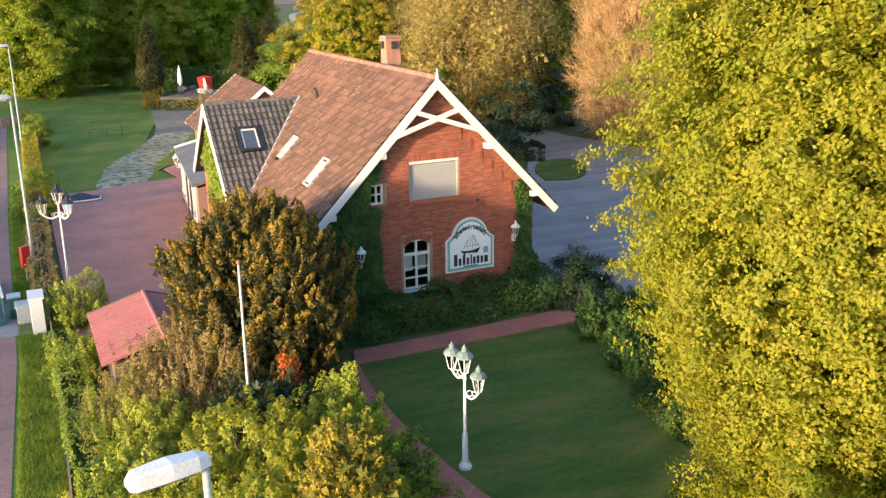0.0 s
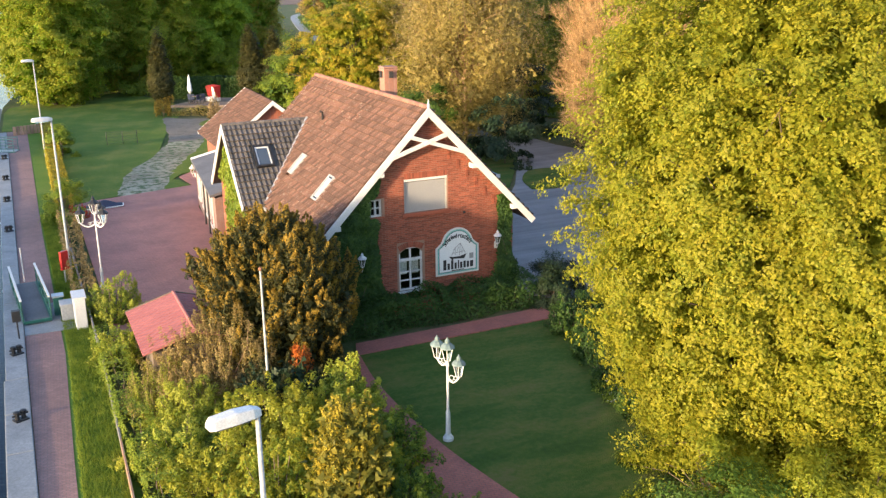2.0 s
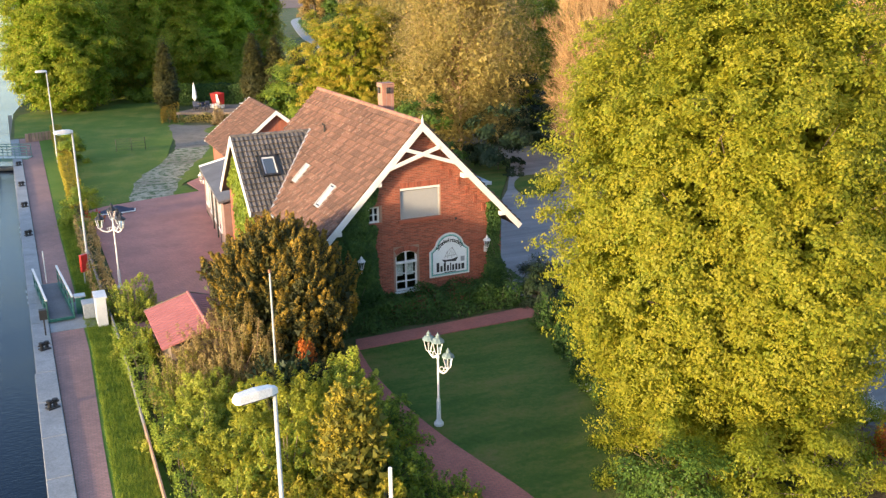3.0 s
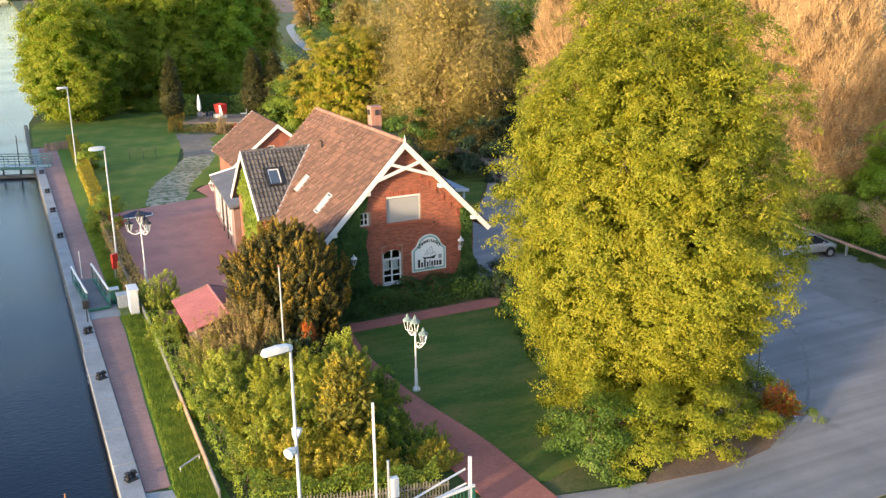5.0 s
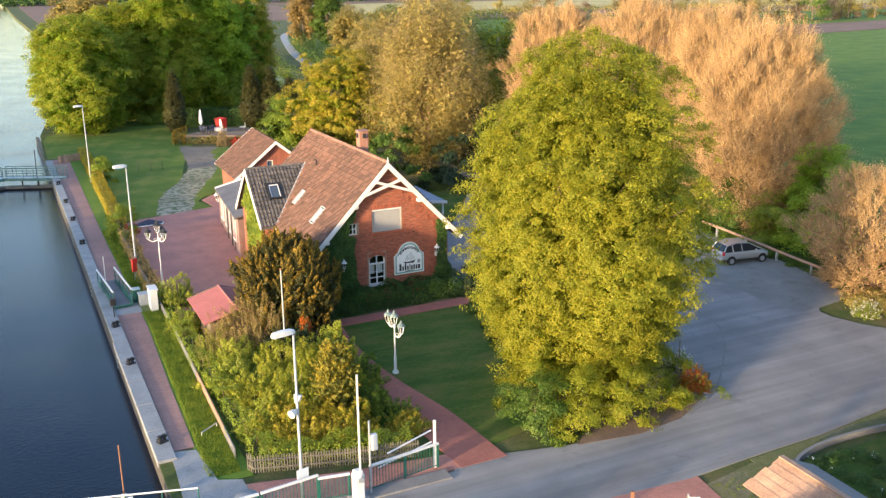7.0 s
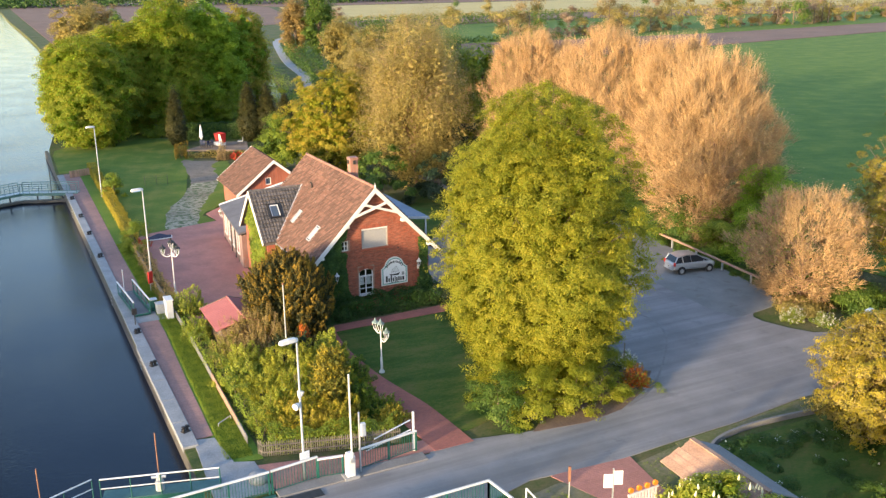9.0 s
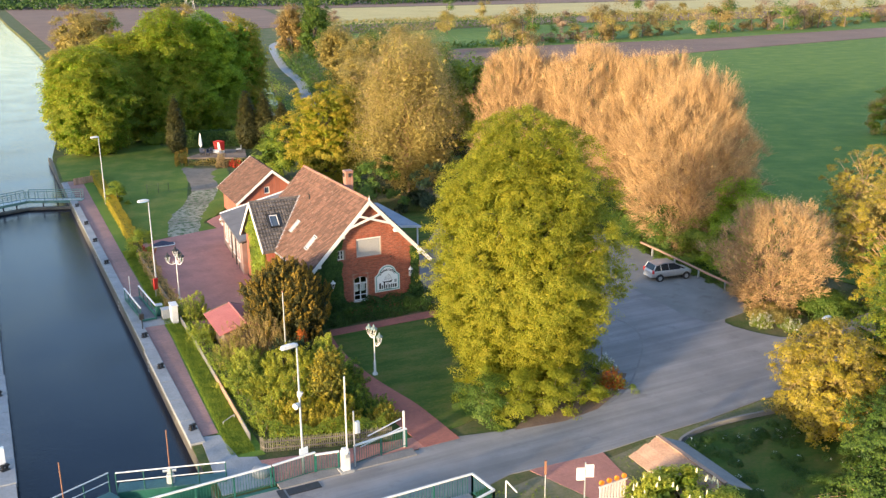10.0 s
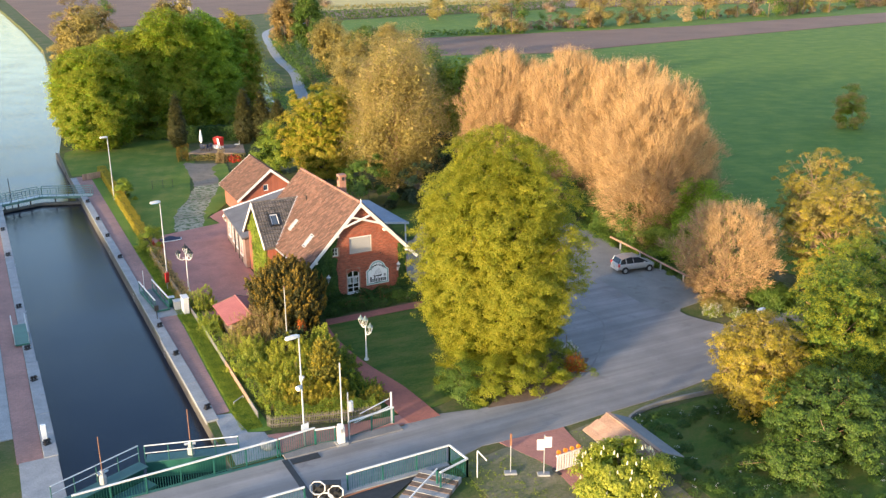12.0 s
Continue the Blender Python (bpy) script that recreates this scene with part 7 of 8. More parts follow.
street_lamp(-12.35, -20.43, 7.02, 12, "grey street lamp with loudspeakers before the garden fence", True)
street_lamp(-13.43, 12.7, 7.55, 15, "grey street lamp on the quay verge")
street_lamp(-12.68, 46.6, 7.6, 15, "grey street lamp on the quay verge")
street_lamp(18.2, -26.2, 4.95, 15, "grey street lamp at the road junction")
street_lamp(12.5, 75.5, 6.2, 30, "grey lamp beside the terrace hedge")

# flag pole at the yew
t = thing("flag_pole", "white weathered wooden pole among the shrubs", "pole", at=pose(-8.78, -6.61, 0))
part("pole", Geo().tube([(0, 0, 0), (0, 0, 5.0)], [0.05, 0.035], 8), M["lamp_grey"], t)
part("knob", Geo().lathe([(0.03, 0), (0.07, 0.04), (0.06, 0.1), (0.01, 0.13)], (0, 0, 5.0), 8), M["rust"], t)

# wall lanterns
def wall_lantern(m, label):
    t = thing("wall_lantern", label, "wall lamp", "wall lanterns", at=m)
    part("bracket", Geo().box(-0.06, 0.06, -0.03, 0.0, -0.25, 0.05).tube([(0, -0.02, -0.2), (0, -0.16, -0.22), (0, -0.22, -0.12), (0, -0.22, 0.0)], 0.016, 5), M["white"], t)
    lantern_parts(t, Matrix.Translation((0, -0.22, -0.02)), 0.75, M["white"])


wall_lantern(pose(3.23, 0, 2.62), "white wall lantern beside the ivy on the gable")
wall_lantern(pose(-3.07, -0.12, 2.5), "white wall lantern in the ivy on the gable")
wall_lantern(pose(-4.95, 24.35, 2.0, 0, 0, -60), "white wall lantern on the rear wing corner")
wall_lantern(pose(7.0, 12.9, 2.2), "white wall lantern under the carport edge")

# inn sign
t = thing("inn_sign", "white arched inn sign with teal border and black lettering", "sign", at=pose(1.36, -0.02, 1.49))
def sign_outline(w, h, sh, inset=0.0):
    W2 = w / 2 - inset
    r = 0.72 * w / 2 - inset
    pts = [(-W2, inset), (W2, inset), (W2, h * 0.60 - inset * 0.3), (W2 - sh * 0.5, h * 0.63 - inset * 0.3), (r + 0.03, h * 0.70 - inset * 0.3)]
    pts += [(r * math.cos(a) * 1.0 + 0, h * 0.66 + (h * 0.34 - inset) * math.sin(a)) for a in (math.pi * k / 14 for k in range(1, 14))]
    pts += [(-r - 0.03, h * 0.70 - inset * 0.3), (-W2 + sh * 0.5, h * 0.63 - inset * 0.3), (-W2, h * 0.60 - inset * 0.3)]
    return pts


up = Matrix.Rotation(radians(90), 4, "X")
for name, inset, d, mat, lab in (("board", 0.0, 0.06, "white", "white sign board"), ("border", 0.07, 0.068, "sign_teal", "teal border band"), ("line", 0.13, 0.074, "ink", "thin dark line"), ("panel", 0.15, 0.08, "sign_white", "white sign panel")):
    part(name, Geo().prism(sign_outline(2.03, 2.05, 0.2, inset), 0.0, d, up), M[mat], t, lab)


def letters(text, size, mat, parent, label, loc, angle=0.0, sx=1.0):
    c = bpy.data.curves.new("letter", "FONT")
    c.body, c.size, c.align_x, c.extrude, c.offset = text, size, "CENTER", 0.002, 0.008
    tmp = bpy.data.objects.new("letter", c)
    scene.collection.objects.link(tmp)
    bpy.context.view_layer.update()
    me = bpy.data.meshes.new_from_object(tmp.evaluated_get(bpy.context.evaluated_depsgraph_get()))
    bpy.data.objects.remove(tmp)
    bpy.data.curves.remove(c)
    me.transform(Matrix.Translation(loc) @ up @ Matrix.Rotation(angle, 4, "Z") @ Matrix.Diagonal((sx, 1, 1, 1)))
    me.materials.clear()
    me.materials.append(mat)
    ob = new("lettering", me)
    ob.parent = parent
    return tagged(ob, label)


word = "Schankwirtschaft"
for i, chx in enumerate(word):
    a = math.pi * (0.86 - 0.72 * i / (len(word) - 1))
    letters(chx, 0.27, M["ink"], t, "black letter", (0.60 * math.cos(a), -0.084, 1.12 + 0.50 * math.sin(a)), a - math.pi / 2, 0.9)
# name panel: plain bars of the size of the writing
for i, (x, w, h) in enumerate(((-0.62, 0.17, 0.36), (-0.44, 0.13, 0.22), (-0.27, 0.13, 0.32), (-0.11, 0.12, 0.22), (0.03, 0.07, 0.30), (0.16, 0.13, 0.22), (0.32, 0.13, 0.24), (0.48, 0.13, 0.22), (0.66, 0.18, 0.22))):
    part("name_bar", Geo().box(x - w * 0.42, x + w * 0.42, -0.086, -0.08, 0.24, 0.24 + h * 1.25), M["ink"], t)
part("underline", Geo().box(-0.3, 0.3, -0.086, -0.08, 0.165, 0.2), M["ink"], t)
part("hull", Geo().prism([(-0.42, 0.82), (-0.3, 0.68), (-0.26, 0.58), (-0.2, 0.7), (0.05, 0.68), (0.3, 0.66), (0.42, 0.86), (0.1, 0.78), (-0.2, 0.78)], 0.08, 0.086, up), M["ink"], t, "dark painted boat hull")
g = Geo()
for a, b in (((-0.12, 0.85), (-0.12, 1.2)), ((0.08, 0.82), (0.12, 1.36)), ((-0.25, 0.95), (0.3, 0.98)), ((-0.2, 1.1), (0.12, 1.36)), ((0.12, 1.36), (0.36, 0.9)), ((-0.12, 1.2), (-0.3, 0.85)), ((-0.05, 1.0), (0.05, 1.22)), ((0.2, 0.9), (0.2, 1.12))):
    g.tube([(a[0], -0.083, a[1]), (b[0], -0.083, b[1])], 0.012, 4)
part("rigging", g, M["sketch"], t, "thin drawn rigging lines")
part("notice", Geo().box(0.55, 0.75, -0.086, -0.08, 0.62, 0.86), M["sketch"], t)

# ivy on the walls
def ivy(name, label, pts_fn, n, size, seed, leaf="ivy"):
    rng = np.random.default_rng(seed)
    C, N = [], []
    while len(C) < n:
        r = pts_fn(rng)
        if r:
            C.append(r[0])
            N.append(r[1])
    t = thing(name, label, "ivy")
    C, N = np.array(C), np.array(N)
    part("leaves", leaf_mesh("leaves", C, N, size, L[leaf], rng, 0.8), None, t)
    g = Geo()
    for k in range(14):
        a, b = Vector(C[rng.integers(n)]), Vector(C[rng.integers(n)])
        if (a - b).length < 2.5:
            g.tube([a, a.lerp(b, 0.5) + Vector(rng.normal(size=3)) * 0.03, b], 0.012, 4, False)
    part("stems", g, M["bark"], t)


def ivy_left(rng):
    x, z = rng.uniform(-4.35, -1.5), rng.uniform(0.0, 6.2)
    lim = -2.35 + 0.45 * noise.noise(Vector((z * 0.9, 3.3, 1))) + (0.9 * max(0, 1.9 - z) / 1.9)
    if z > roof_z(x) - 0.45 or x > lim or (x > -2.62 and 4.35 < z < 5.25):
        return None
    o = 0.06 + 0.22 * rng.random() * (0.5 + abs(noise.noise(Vector((x * 1.3, z * 1.3, 0)))))
    return (x, -o, z), (rng.normal() * 0.5, -1, 0.35 + rng.normal() * 0.4)


def ivy_right(rng):
    x, z = rng.uniform(2.6, 4.25), rng.uniform(0.0, 4.75)
    c = 3.62 + 0.12 * noise.noise(Vector((0, z, 2)))
    wd = 0.30 + max(0, 2.2 - z) * 0.32
    if abs(x - c) > wd * (0.8 + 0.4 * rng.random()):
        return None
    return (x, -0.05 - 0.25 * rng.random() * (1.4 if z < 2 else 0.6), z), (rng.normal() * 0.5, -1, 0.35 + rng.normal() * 0.4)


def ivy_yard(rng):
    y, z = rng.uniform(DY - 2.9, DY + 2.9), rng.uniform(0, 6.4)
    if z > DZ - DP * abs(y - DY) - 0.55 or (y > DY + 1.2 and z < 4.0 + noise.noise(Vector((y, z, 0)))):
        return None
    return (-5.65 - 0.25 * rng.random(), y, z), (-1, rng.normal() * 0.5, 0.35 + rng.normal() * 0.4)


ivy("climbing_ivy", "dense dark ivy climbing the gable wall", ivy_left, 15000, 0.13, 500, "hedge")
ivy("climbing_ivy", "narrow strand of ivy climbing the gable corner", ivy_right, 5200, 0.12, 501, "hedge")
ivy("climbing_ivy", "fresh green creeper on the cross gable", ivy_yard, 7600, 0.14, 502, "fresh")

# parked hatchback
def car():
    d = Vector((2.44, -0.37, 0)).normalized()
    t = thing("parked_car", "silver five-door hatchback parked nose to the log rail", "car", at=Matrix.Translation((25.06, -4.1, 0.0)) @ Matrix.Rotation(math.atan2(d.y, d.x), 4, "Z"))
    # stations along the car: x, half width low, half width high, sill, shoulder
    st = [(-1.92, 0.62, 0.60, 0.42, 0.72), (-1.86, 0.76, 0.72, 0.28, 0.92), (-1.55, 0.83, 0.80, 0.24, 0.99), (-0.8, 0.84, 0.82, 0.22, 0.98), (0.2, 0.84, 0.82, 0.22, 0.95), (0.85, 0.84, 0.80, 0.22, 0.94), (1.35, 0.83, 0.77, 0.24, 0.88), (1.75, 0.77, 0.70, 0.28, 0.77), (1.9, 0.62, 0.56, 0.36, 0.6)]
    g = Geo()
    for x, a, b, z0, z1 in st:
        g.v += [(x, -a * 0.92, z0), (x, -a, (z0 + z1) / 2), (x, -b, z1), (x, -b * 0.5, z1 + 0.05), (x, b * 0.5, z1 + 0.05), (x, b, z1), (x, a, (z0 + z1) / 2), (x, a * 0.92, z0)]
    k = len(st)
    g.f += [(8 * i + j, 8 * i + (j + 1) % 8, 8 * i + 8 + (j + 1) % 8, 8 * i + 8 + j) for i in range(k - 1) for j in range(8)] + [tuple(range(8)), tuple(8 * k - 1 - j for j in range(8))]
    body = part("body", g, M["silver"], t, "silver painted body", smooth=True)
    sub = body.modifiers.new("round", "SUBSURF")
    sub.levels = sub.render_levels = 2
    g = Geo()
    cab = [(-1.78, 0.70, 0.98), (-1.55, 0.61, 1.38), (-0.75, 0.62, 1.53), (0.15, 0.60, 1.47), (1.2, 0.70, 0.94)]
    for x, w, z in cab:
        g.v += [(x, -w, z), (x, w, z)]
    g.v += [(x, s * 0.76, 0.93) for x, _, _ in cab for s in (-1, 1)]
    n2 = len(cab) * 2
    g.f += [(2 * i, 2 * i + 1, 2 * i + 3, 2 * i + 2) for i in range(len(cab) - 1)]
    g.f += [(2 * i, 2 * i + 2, n2 + 2 * i + 2, n2 + 2 * i) for i in range(len(cab) - 1)] + [(2 * i + 1, n2 + 2 * i + 1, n2 + 2 * i + 3, 2 * i + 3) for i in range(len(cab) - 1)]
    part("glasshouse", g, M["car_glass"], t, "dark window glass")
    g = Geo()
    for (x, w, z), (x1, w1, z1) in zip(cab[1:3], cab[2:4]):
        g.add([(x, -w - 0.01, z + 0.02), (x, w + 0.01, z + 0.02), (x1, w1 + 0.01, z1 + 0.02), (x1, -w1 - 0.01, z1 + 0.02), (x, -w - 0.02, z - 0.05), (x, w + 0.02, z - 0.05), (x1, w1 + 0.02, z1 - 0.05), (x1, -w1 - 0.02, z1 - 0.05)], [(0, 1, 2, 3), (0, 4, 7, 3), (1, 2, 6, 5), (0, 1, 5, 4), (3, 7, 6, 2)])
    part("roof", g, M["silver"], t, "silver roof")
    for s in (-1, 1):
        for a, b in (((-1.78, 0.72, 0.97), (-1.53, 0.62, 1.40)), ((1.2, 0.72, 0.94), (0.15, 0.61, 1.48)), ((-0.35, 0.785, 0.95), (-0.45, 0.605, 1.49)), ((-1.1, 0.785, 0.96), (-1.15, 0.605, 1.47))):
            part("pillar", Geo().tube([(a[0], s * a[1], a[2]), (b[0], s * b[1], b[2])], 0.045 if a[0] != -0.35 else 0.028, 5), M["silver"], t)
        part("tail_light", Geo().box(-1.9, -1.74, s * 0.72 - 0.07, s * 0.72 + 0.07, 0.72, 1.0), M["red"], t, "red tail light", bevel=0.02)
        part("headlight", Geo().box(1.62, 1.82, s * 0.62 - 0.12, s * 0.62 + 0.12, 0.62, 0.76), M["lamp_glass"], t, bevel=0.03)
        part("mirror", Geo().box(0.62, 0.74, s * 0.9 - 0.09, s * 0.9 + 0.09, 0.92, 1.05), M["silver"], t, bevel=0.03)
        for x in (-1.22, 1.25):
            w = part("wheel", Geo().tube([(x, s * 0.66, 0.3), (x, s * 0.86, 0.3)], 0.3, 20), M["rubber"], t, "black tyre")
            part("rim", Geo().tube([(x, s * 0.8, 0.3), (x, s * 0.872, 0.3)], [0.19, 0.175], 14), M["galv"], w, "silver wheel rim")
            part("arch", Geo().tube([(x, s * 0.80, 0.32), (x, s * 0.845, 0.32)], 0.345, 18), M["dark"], t)
    part("rear_window", Geo().add([(-1.83, -0.6, 0.99), (-1.83, 0.6, 0.99), (-1.59, 0.52, 1.36), (-1.59, -0.52, 1.36)], [(0, 1, 2, 3)]), M["car_glass"], t)
    part("bumper", Geo().box(-1.96, -1.84, -0.66, 0.66, 0.34, 0.5), M["silver"], t, bevel=0.04)
    part("number_plate", Geo().box(-1.965, -1.93, -0.26, 0.26, 0.56, 0.67), M["white"], t, "pale plate with a plain dark bar")
    part("plate_bar", Geo().box(-1.972, -1.965, -0.2, 0.2, 0.59, 0.64), M["ink"], t)


car()
t = thing("log_rail", "round log rail on short posts along the parking edge", "rail")
part("log", Geo().tube([(28.05, 3.2, 0.82), (27.8, 0, 0.8), (27.45, -3.2, 0.78), (27.1, -6.6, 0.74), (26.85, -9.8, 0.7)], 0.1, 8), M["pale_wood"], t, "bare round log")
for y, x in ((1.4, 27.93), (-2.0, 27.58), (-5.4, 27.23), (-8.8, 26.93)):
    part("post", Geo().box(x - 0.06, x + 0.06, y - 0.06, y + 0.06, 0, 0.72), M["galv"], t)

# mooring bollards on both quays
def bollard():
    t = thing("bollard", "black cast-iron mooring bollard on the coping", "bollard", "mooring bollards", at=pose(0, 0, -50))
    part("base", Geo().box(-0.22, 0.22, -0.16, 0.16, 0, 0.06), M["iron"], t, bevel=0.02)
    for s in (-0.11, 0.11):
        part("horn", Geo().lathe([(0.08, 0.05), (0.07, 0.22), (0.11, 0.27), (0.11, 0.32), (0.04, 0.35)], (s, 0, 0), 10), M["iron"], t)
    part("bar", Geo().tube([(-0.26, 0, 0.2), (0.26, 0, 0.2)], 0.035, 6), M["iron"], t)
    return t


first = bollard()
spots = [quay(s, 0.42, 0.11) for s in (-13.1, -3.5, 2.6, 22.4, 30.5, 37.85, 46.6)] + [quay(s, -LOCK - 0.42, 0.11) for s in (-13.2, -3.3, 2.7, 12.4, 28.3, 38.3)]
for i, p in enumerate(spots):
    m = Matrix.Translation(p) @ Matrix.Rotation(radians(QUAY_TURN + 25), 4, "Z")
    if i == 0:
        first.matrix_basis = m
    else:
        copy_thing(first, m)

# quay-side equipment
t = thing("service_cabinet", "white electrical cabinet at the quay verge", "cabinet", at=Matrix.Translation(quay(4.98, 2.95)) @ Matrix.Rotation(radians(QUAY_TURN), 4, "Z"))
part("body", Geo().box(-0.22, 0.22, -0.5, 0.5, 0.0, 1.35), M["white"], t, bevel=0.02)
part("door", Geo().box(-0.235, -0.22, -0.45, 0.45, 0.1, 1.3), M["sign_white"], t)
part("roof", Geo().box(-0.27, 0.27, -0.54, 0.54, 1.35, 1.41), M["white"], t)
t = thing("gangway", "green boarding gangway with two handrails lying at the quay edge", "gangway", at=Matrix.Translation(quay(8.92, 1.1)) @ Matrix.Rotation(radians(QUAY_TURN + 4), 4, "Z"))
part("deck", Geo().box(-0.55, 0.55, -3.0, 2.6, 0.1, 0.22), M["green_steel"], t)
part("tread", Geo().box(-0.46, 0.46, -2.9, 2.5, 0.22, 0.235), M["slate"], t, "dark grey non-slip tread")
for x in (-0.55, 0.55):
    part("side_plate", Geo().box(x - 0.02, x + 0.02, -2.9, 2.4, 0.22, 0.42), M["green_steel"], t)
    part("handrail", Geo().box(x - 0.045, x + 0.045, -2.95, 2.45, 1.1, 1.17), M["white"], t, "white handrail")
    part("mid_rail", Geo().tube([(x, -2.9, 0.75), (x, 2.4, 0.75)], 0.022, 6), M["green_steel"], t)
    for y in (-2.9, -1.6, -0.3, 1.0, 2.4):
        part("stanchion", Geo().tube([(x, y, 0.2), (x, y, 1.12)], 0.035, 6), M["green_steel"], t)
t = thing("signal_box", "small black signal box on a short post at the coping", "signal", at=Matrix.Translation(quay(4.3, 0.55, 0.1)))
part("post", Geo().tube([(0, 0, 0), (0, 0, 0.75)], 0.035, 6), M["iron"], t)
part("case", Geo().box(-0.16, 0.16, -0.13, 0.13, 0.75, 1.2), M["iron"], t, bevel=0.02)
t = thing("storage_box", "beige plastic box beside the white cabinet", "box", at=Matrix.Translation(quay(6.1, 2.55)) @ Matrix.Rotation(radians(QUAY_TURN), 4, "Z"))
part("body", Geo().box(-0.3, 0.3, -0.35, 0.35, 0.05, 0.7), M["lamp_grey"], t, bevel=0.03)
part("lid", Geo().box(-0.34, 0.34, -0.39, 0.39, 0.7, 0.78), M["lamp_grey"], t, bevel=0.02)
t = thing("mooring_post", "thin white post at the gangway head", "post")
part("post", Geo().tube([quay(12.39, 0.95), quay(12.39, 0.95, 1.7)], 0.035, 6), M["white"], t)
t = thing("lifebuoy_case", "red lifebuoy case on a short post at the quay", "lifebuoy", at=Matrix.Translation(quay(11.28, 2.75)) @ Matrix.Rotation(radians(35), 4, "Z"))
part("post", Geo().tube([(0, 0.03, 0), (0, 0.03, 1.6)], 0.035, 6), M["galv"], t)
part("case", Geo().prism([(-0.2, -0.12), (0.2, -0.12), (0.23, 0.0), (0.2, 0.02), (-0.2, 0.02), (-0.23, 0.0)], 0.7, 1.6), M["red"], t, bevel=0.06)
t = thing("control_pedestal", "green lock control pedestal on the concrete pad", "pedestal", at=Matrix.Translation(quay(6.83, 2.2)))
part("body", Geo().box(-0.2, 0.2, -0.2, 0.2, 0, 0.85), M["green_steel"], t, bevel=0.02)
part("cap", Geo().box(-0.24, 0.24, -0.24, 0.24, 0.85, 0.92), M["galv"], t)
t = thing("rescue_ladder_rail", "thin bent galvanised rail at the quay path end", "rail")
part("rail", Geo().tube([quay(-13.22, 2.1), quay(-13.22, 2.1, 0.22), quay(-12.57, 2.9, 0.22), quay(-12.57, 2.9)], 0.03, 6), M["galv"], t)
t = thing("quay_gate_post", "white gauge box on the far lock head", "post")
part("box", Geo().box(-0.15, 0.15, -0.15, 0.15, 0, 1.0, Matrix.Translation(quay(-12.6, -LOCK - 0.5, 0.11))), M["sign_white"], t, bevel=0.02)
t = thing("gangway", "green boarding gangway on the far quay", "gangway", at=Matrix.Translation(quay(5.8, -LOCK - 0.7)) @ Matrix.Rotation(radians(QUAY_TURN), 4, "Z"))
part("deck", Geo().box(-0.5, 0.5, -2.2, 2.2, 0.12, 0.24), M["green_steel"], t)
for x in (-0.5, 0.5):
    part("handrail", Geo().tube([(x, -2.1, 0.2), (x, -2.1, 1.1), (x, 2.1, 1.1), (x, 2.1, 0.2)], 0.04, 6), M["galv"], t)

# picket fence round the garden
t = thing("picket_fence", "weathered wooden picket fence round the garden", "fence")
line = [Vector(p) for p in ((-13.62, -17.03), (-13.45, -17.47), (-9.75, -18.63), (-6.86, -19.25))]
for a, b in zip(line, line[1:]):
    d = b - a
    m = Matrix.Translation((a.x, a.y, 0)) @ Matrix.Rotation(math.atan2(d.y, d.x), 4, "Z")
    for z in (0.25, 0.62):
        part("rail", Geo().box(0, d.length, 0.0, 0.04, z - 0.035, z + 0.035, m), M["old_wood"], t)
    k = int(d.length / 0.105)
    for i in range(k):
        x = (i + 0.5) * d.length / k
        h = 0.8 + 0.03 * ((i * 7) % 3 - 1)
        part("picket", Geo().add([m @ Vector(p) for p in ((x - 0.022, -0.02, 0.05), (x + 0.022, -0.02, 0.05), (x + 0.022, -0.02, h), (x, -0.02, h + 0.05), (x - 0.022, -0.02, h), (x - 0.022, 0.0, 0.05), (x + 0.022, 0.0, 0.05), (x + 0.022, 0.0, h), (x, 0.0, h + 0.05), (x - 0.022, 0.0, h))],
                                 [(0, 1, 2, 3, 4), (9, 8, 7, 6, 5), (0, 5, 6, 1), (1, 6, 7, 2), (2, 7, 8, 3), (3, 8, 9, 4), (4, 9, 5, 0)]), M["old_wood"], t)
t = thing("board_fence", "low weathered boundary boards along the quay verge", "fence")
for i in range(-10, 9):
    a, b = (quay(q, 3.3 - max(0.0, -q) * 0.022) for q in (4.0 - i * 2.2, 1.85 - i * 2.2))
    part("panel", Geo().add([a, b, b + Vector((0.05, 0, 0)), a + Vector((0.05, 0, 0))] + [p + Vector((0, 0, 0.48)) for p in (a, b, b + Vector((0.05, 0, 0)), a + Vector((0.05, 0, 0)))], [(0, 1, 5, 4), (1, 2, 6, 5), (2, 3, 7, 6), (3, 0, 4, 7), (4, 5, 6, 7)]), M["pale_wood" if -13 < a.y < -7 else "kerb"], t)

# shelter hut south of the road
t = thing("shelter_hut", "small shelter with a bare plank roof south of the road", "shelter", at=pose(2.6, -32.1, 0, 0, 0, -3))
part("wall", Geo().box(-1.0, 1.0, -1.8, 1.8, 0, 2.15), M["wood"], t)
for i in range(5):
    f0, f1 = i / 5, (i + 1.12) / 5
    y0, y1 = -2.45 - 0.05 * (i % 2), 2.4 + (0.04, -0.03, 0.05, 0.0, 0.03)[i]
    c = [(-1.6 * f0, 2.66 - 0.68 * f0 + 0.03), (-1.6 * f1, 2.66 - 0.68 * f1), (-1.6 * f1, 2.62 - 0.68 * f1), (-1.6 * f0, 2.62 - 0.68 * f0)]
    part("roof_board", Geo().add([(x, y, z) for y in (y0, y1) for x, z in c], [(0, 1, 2, 3), (7, 6, 5, 4), (0, 4, 5, 1), (1, 5, 6, 2), (2, 6, 7, 3), (3, 7, 4, 0)]), M["pale_wood"], t)
c = [(0, 2.71), (1.6, 2.02), (1.6, 1.96), (0, 2.64)]
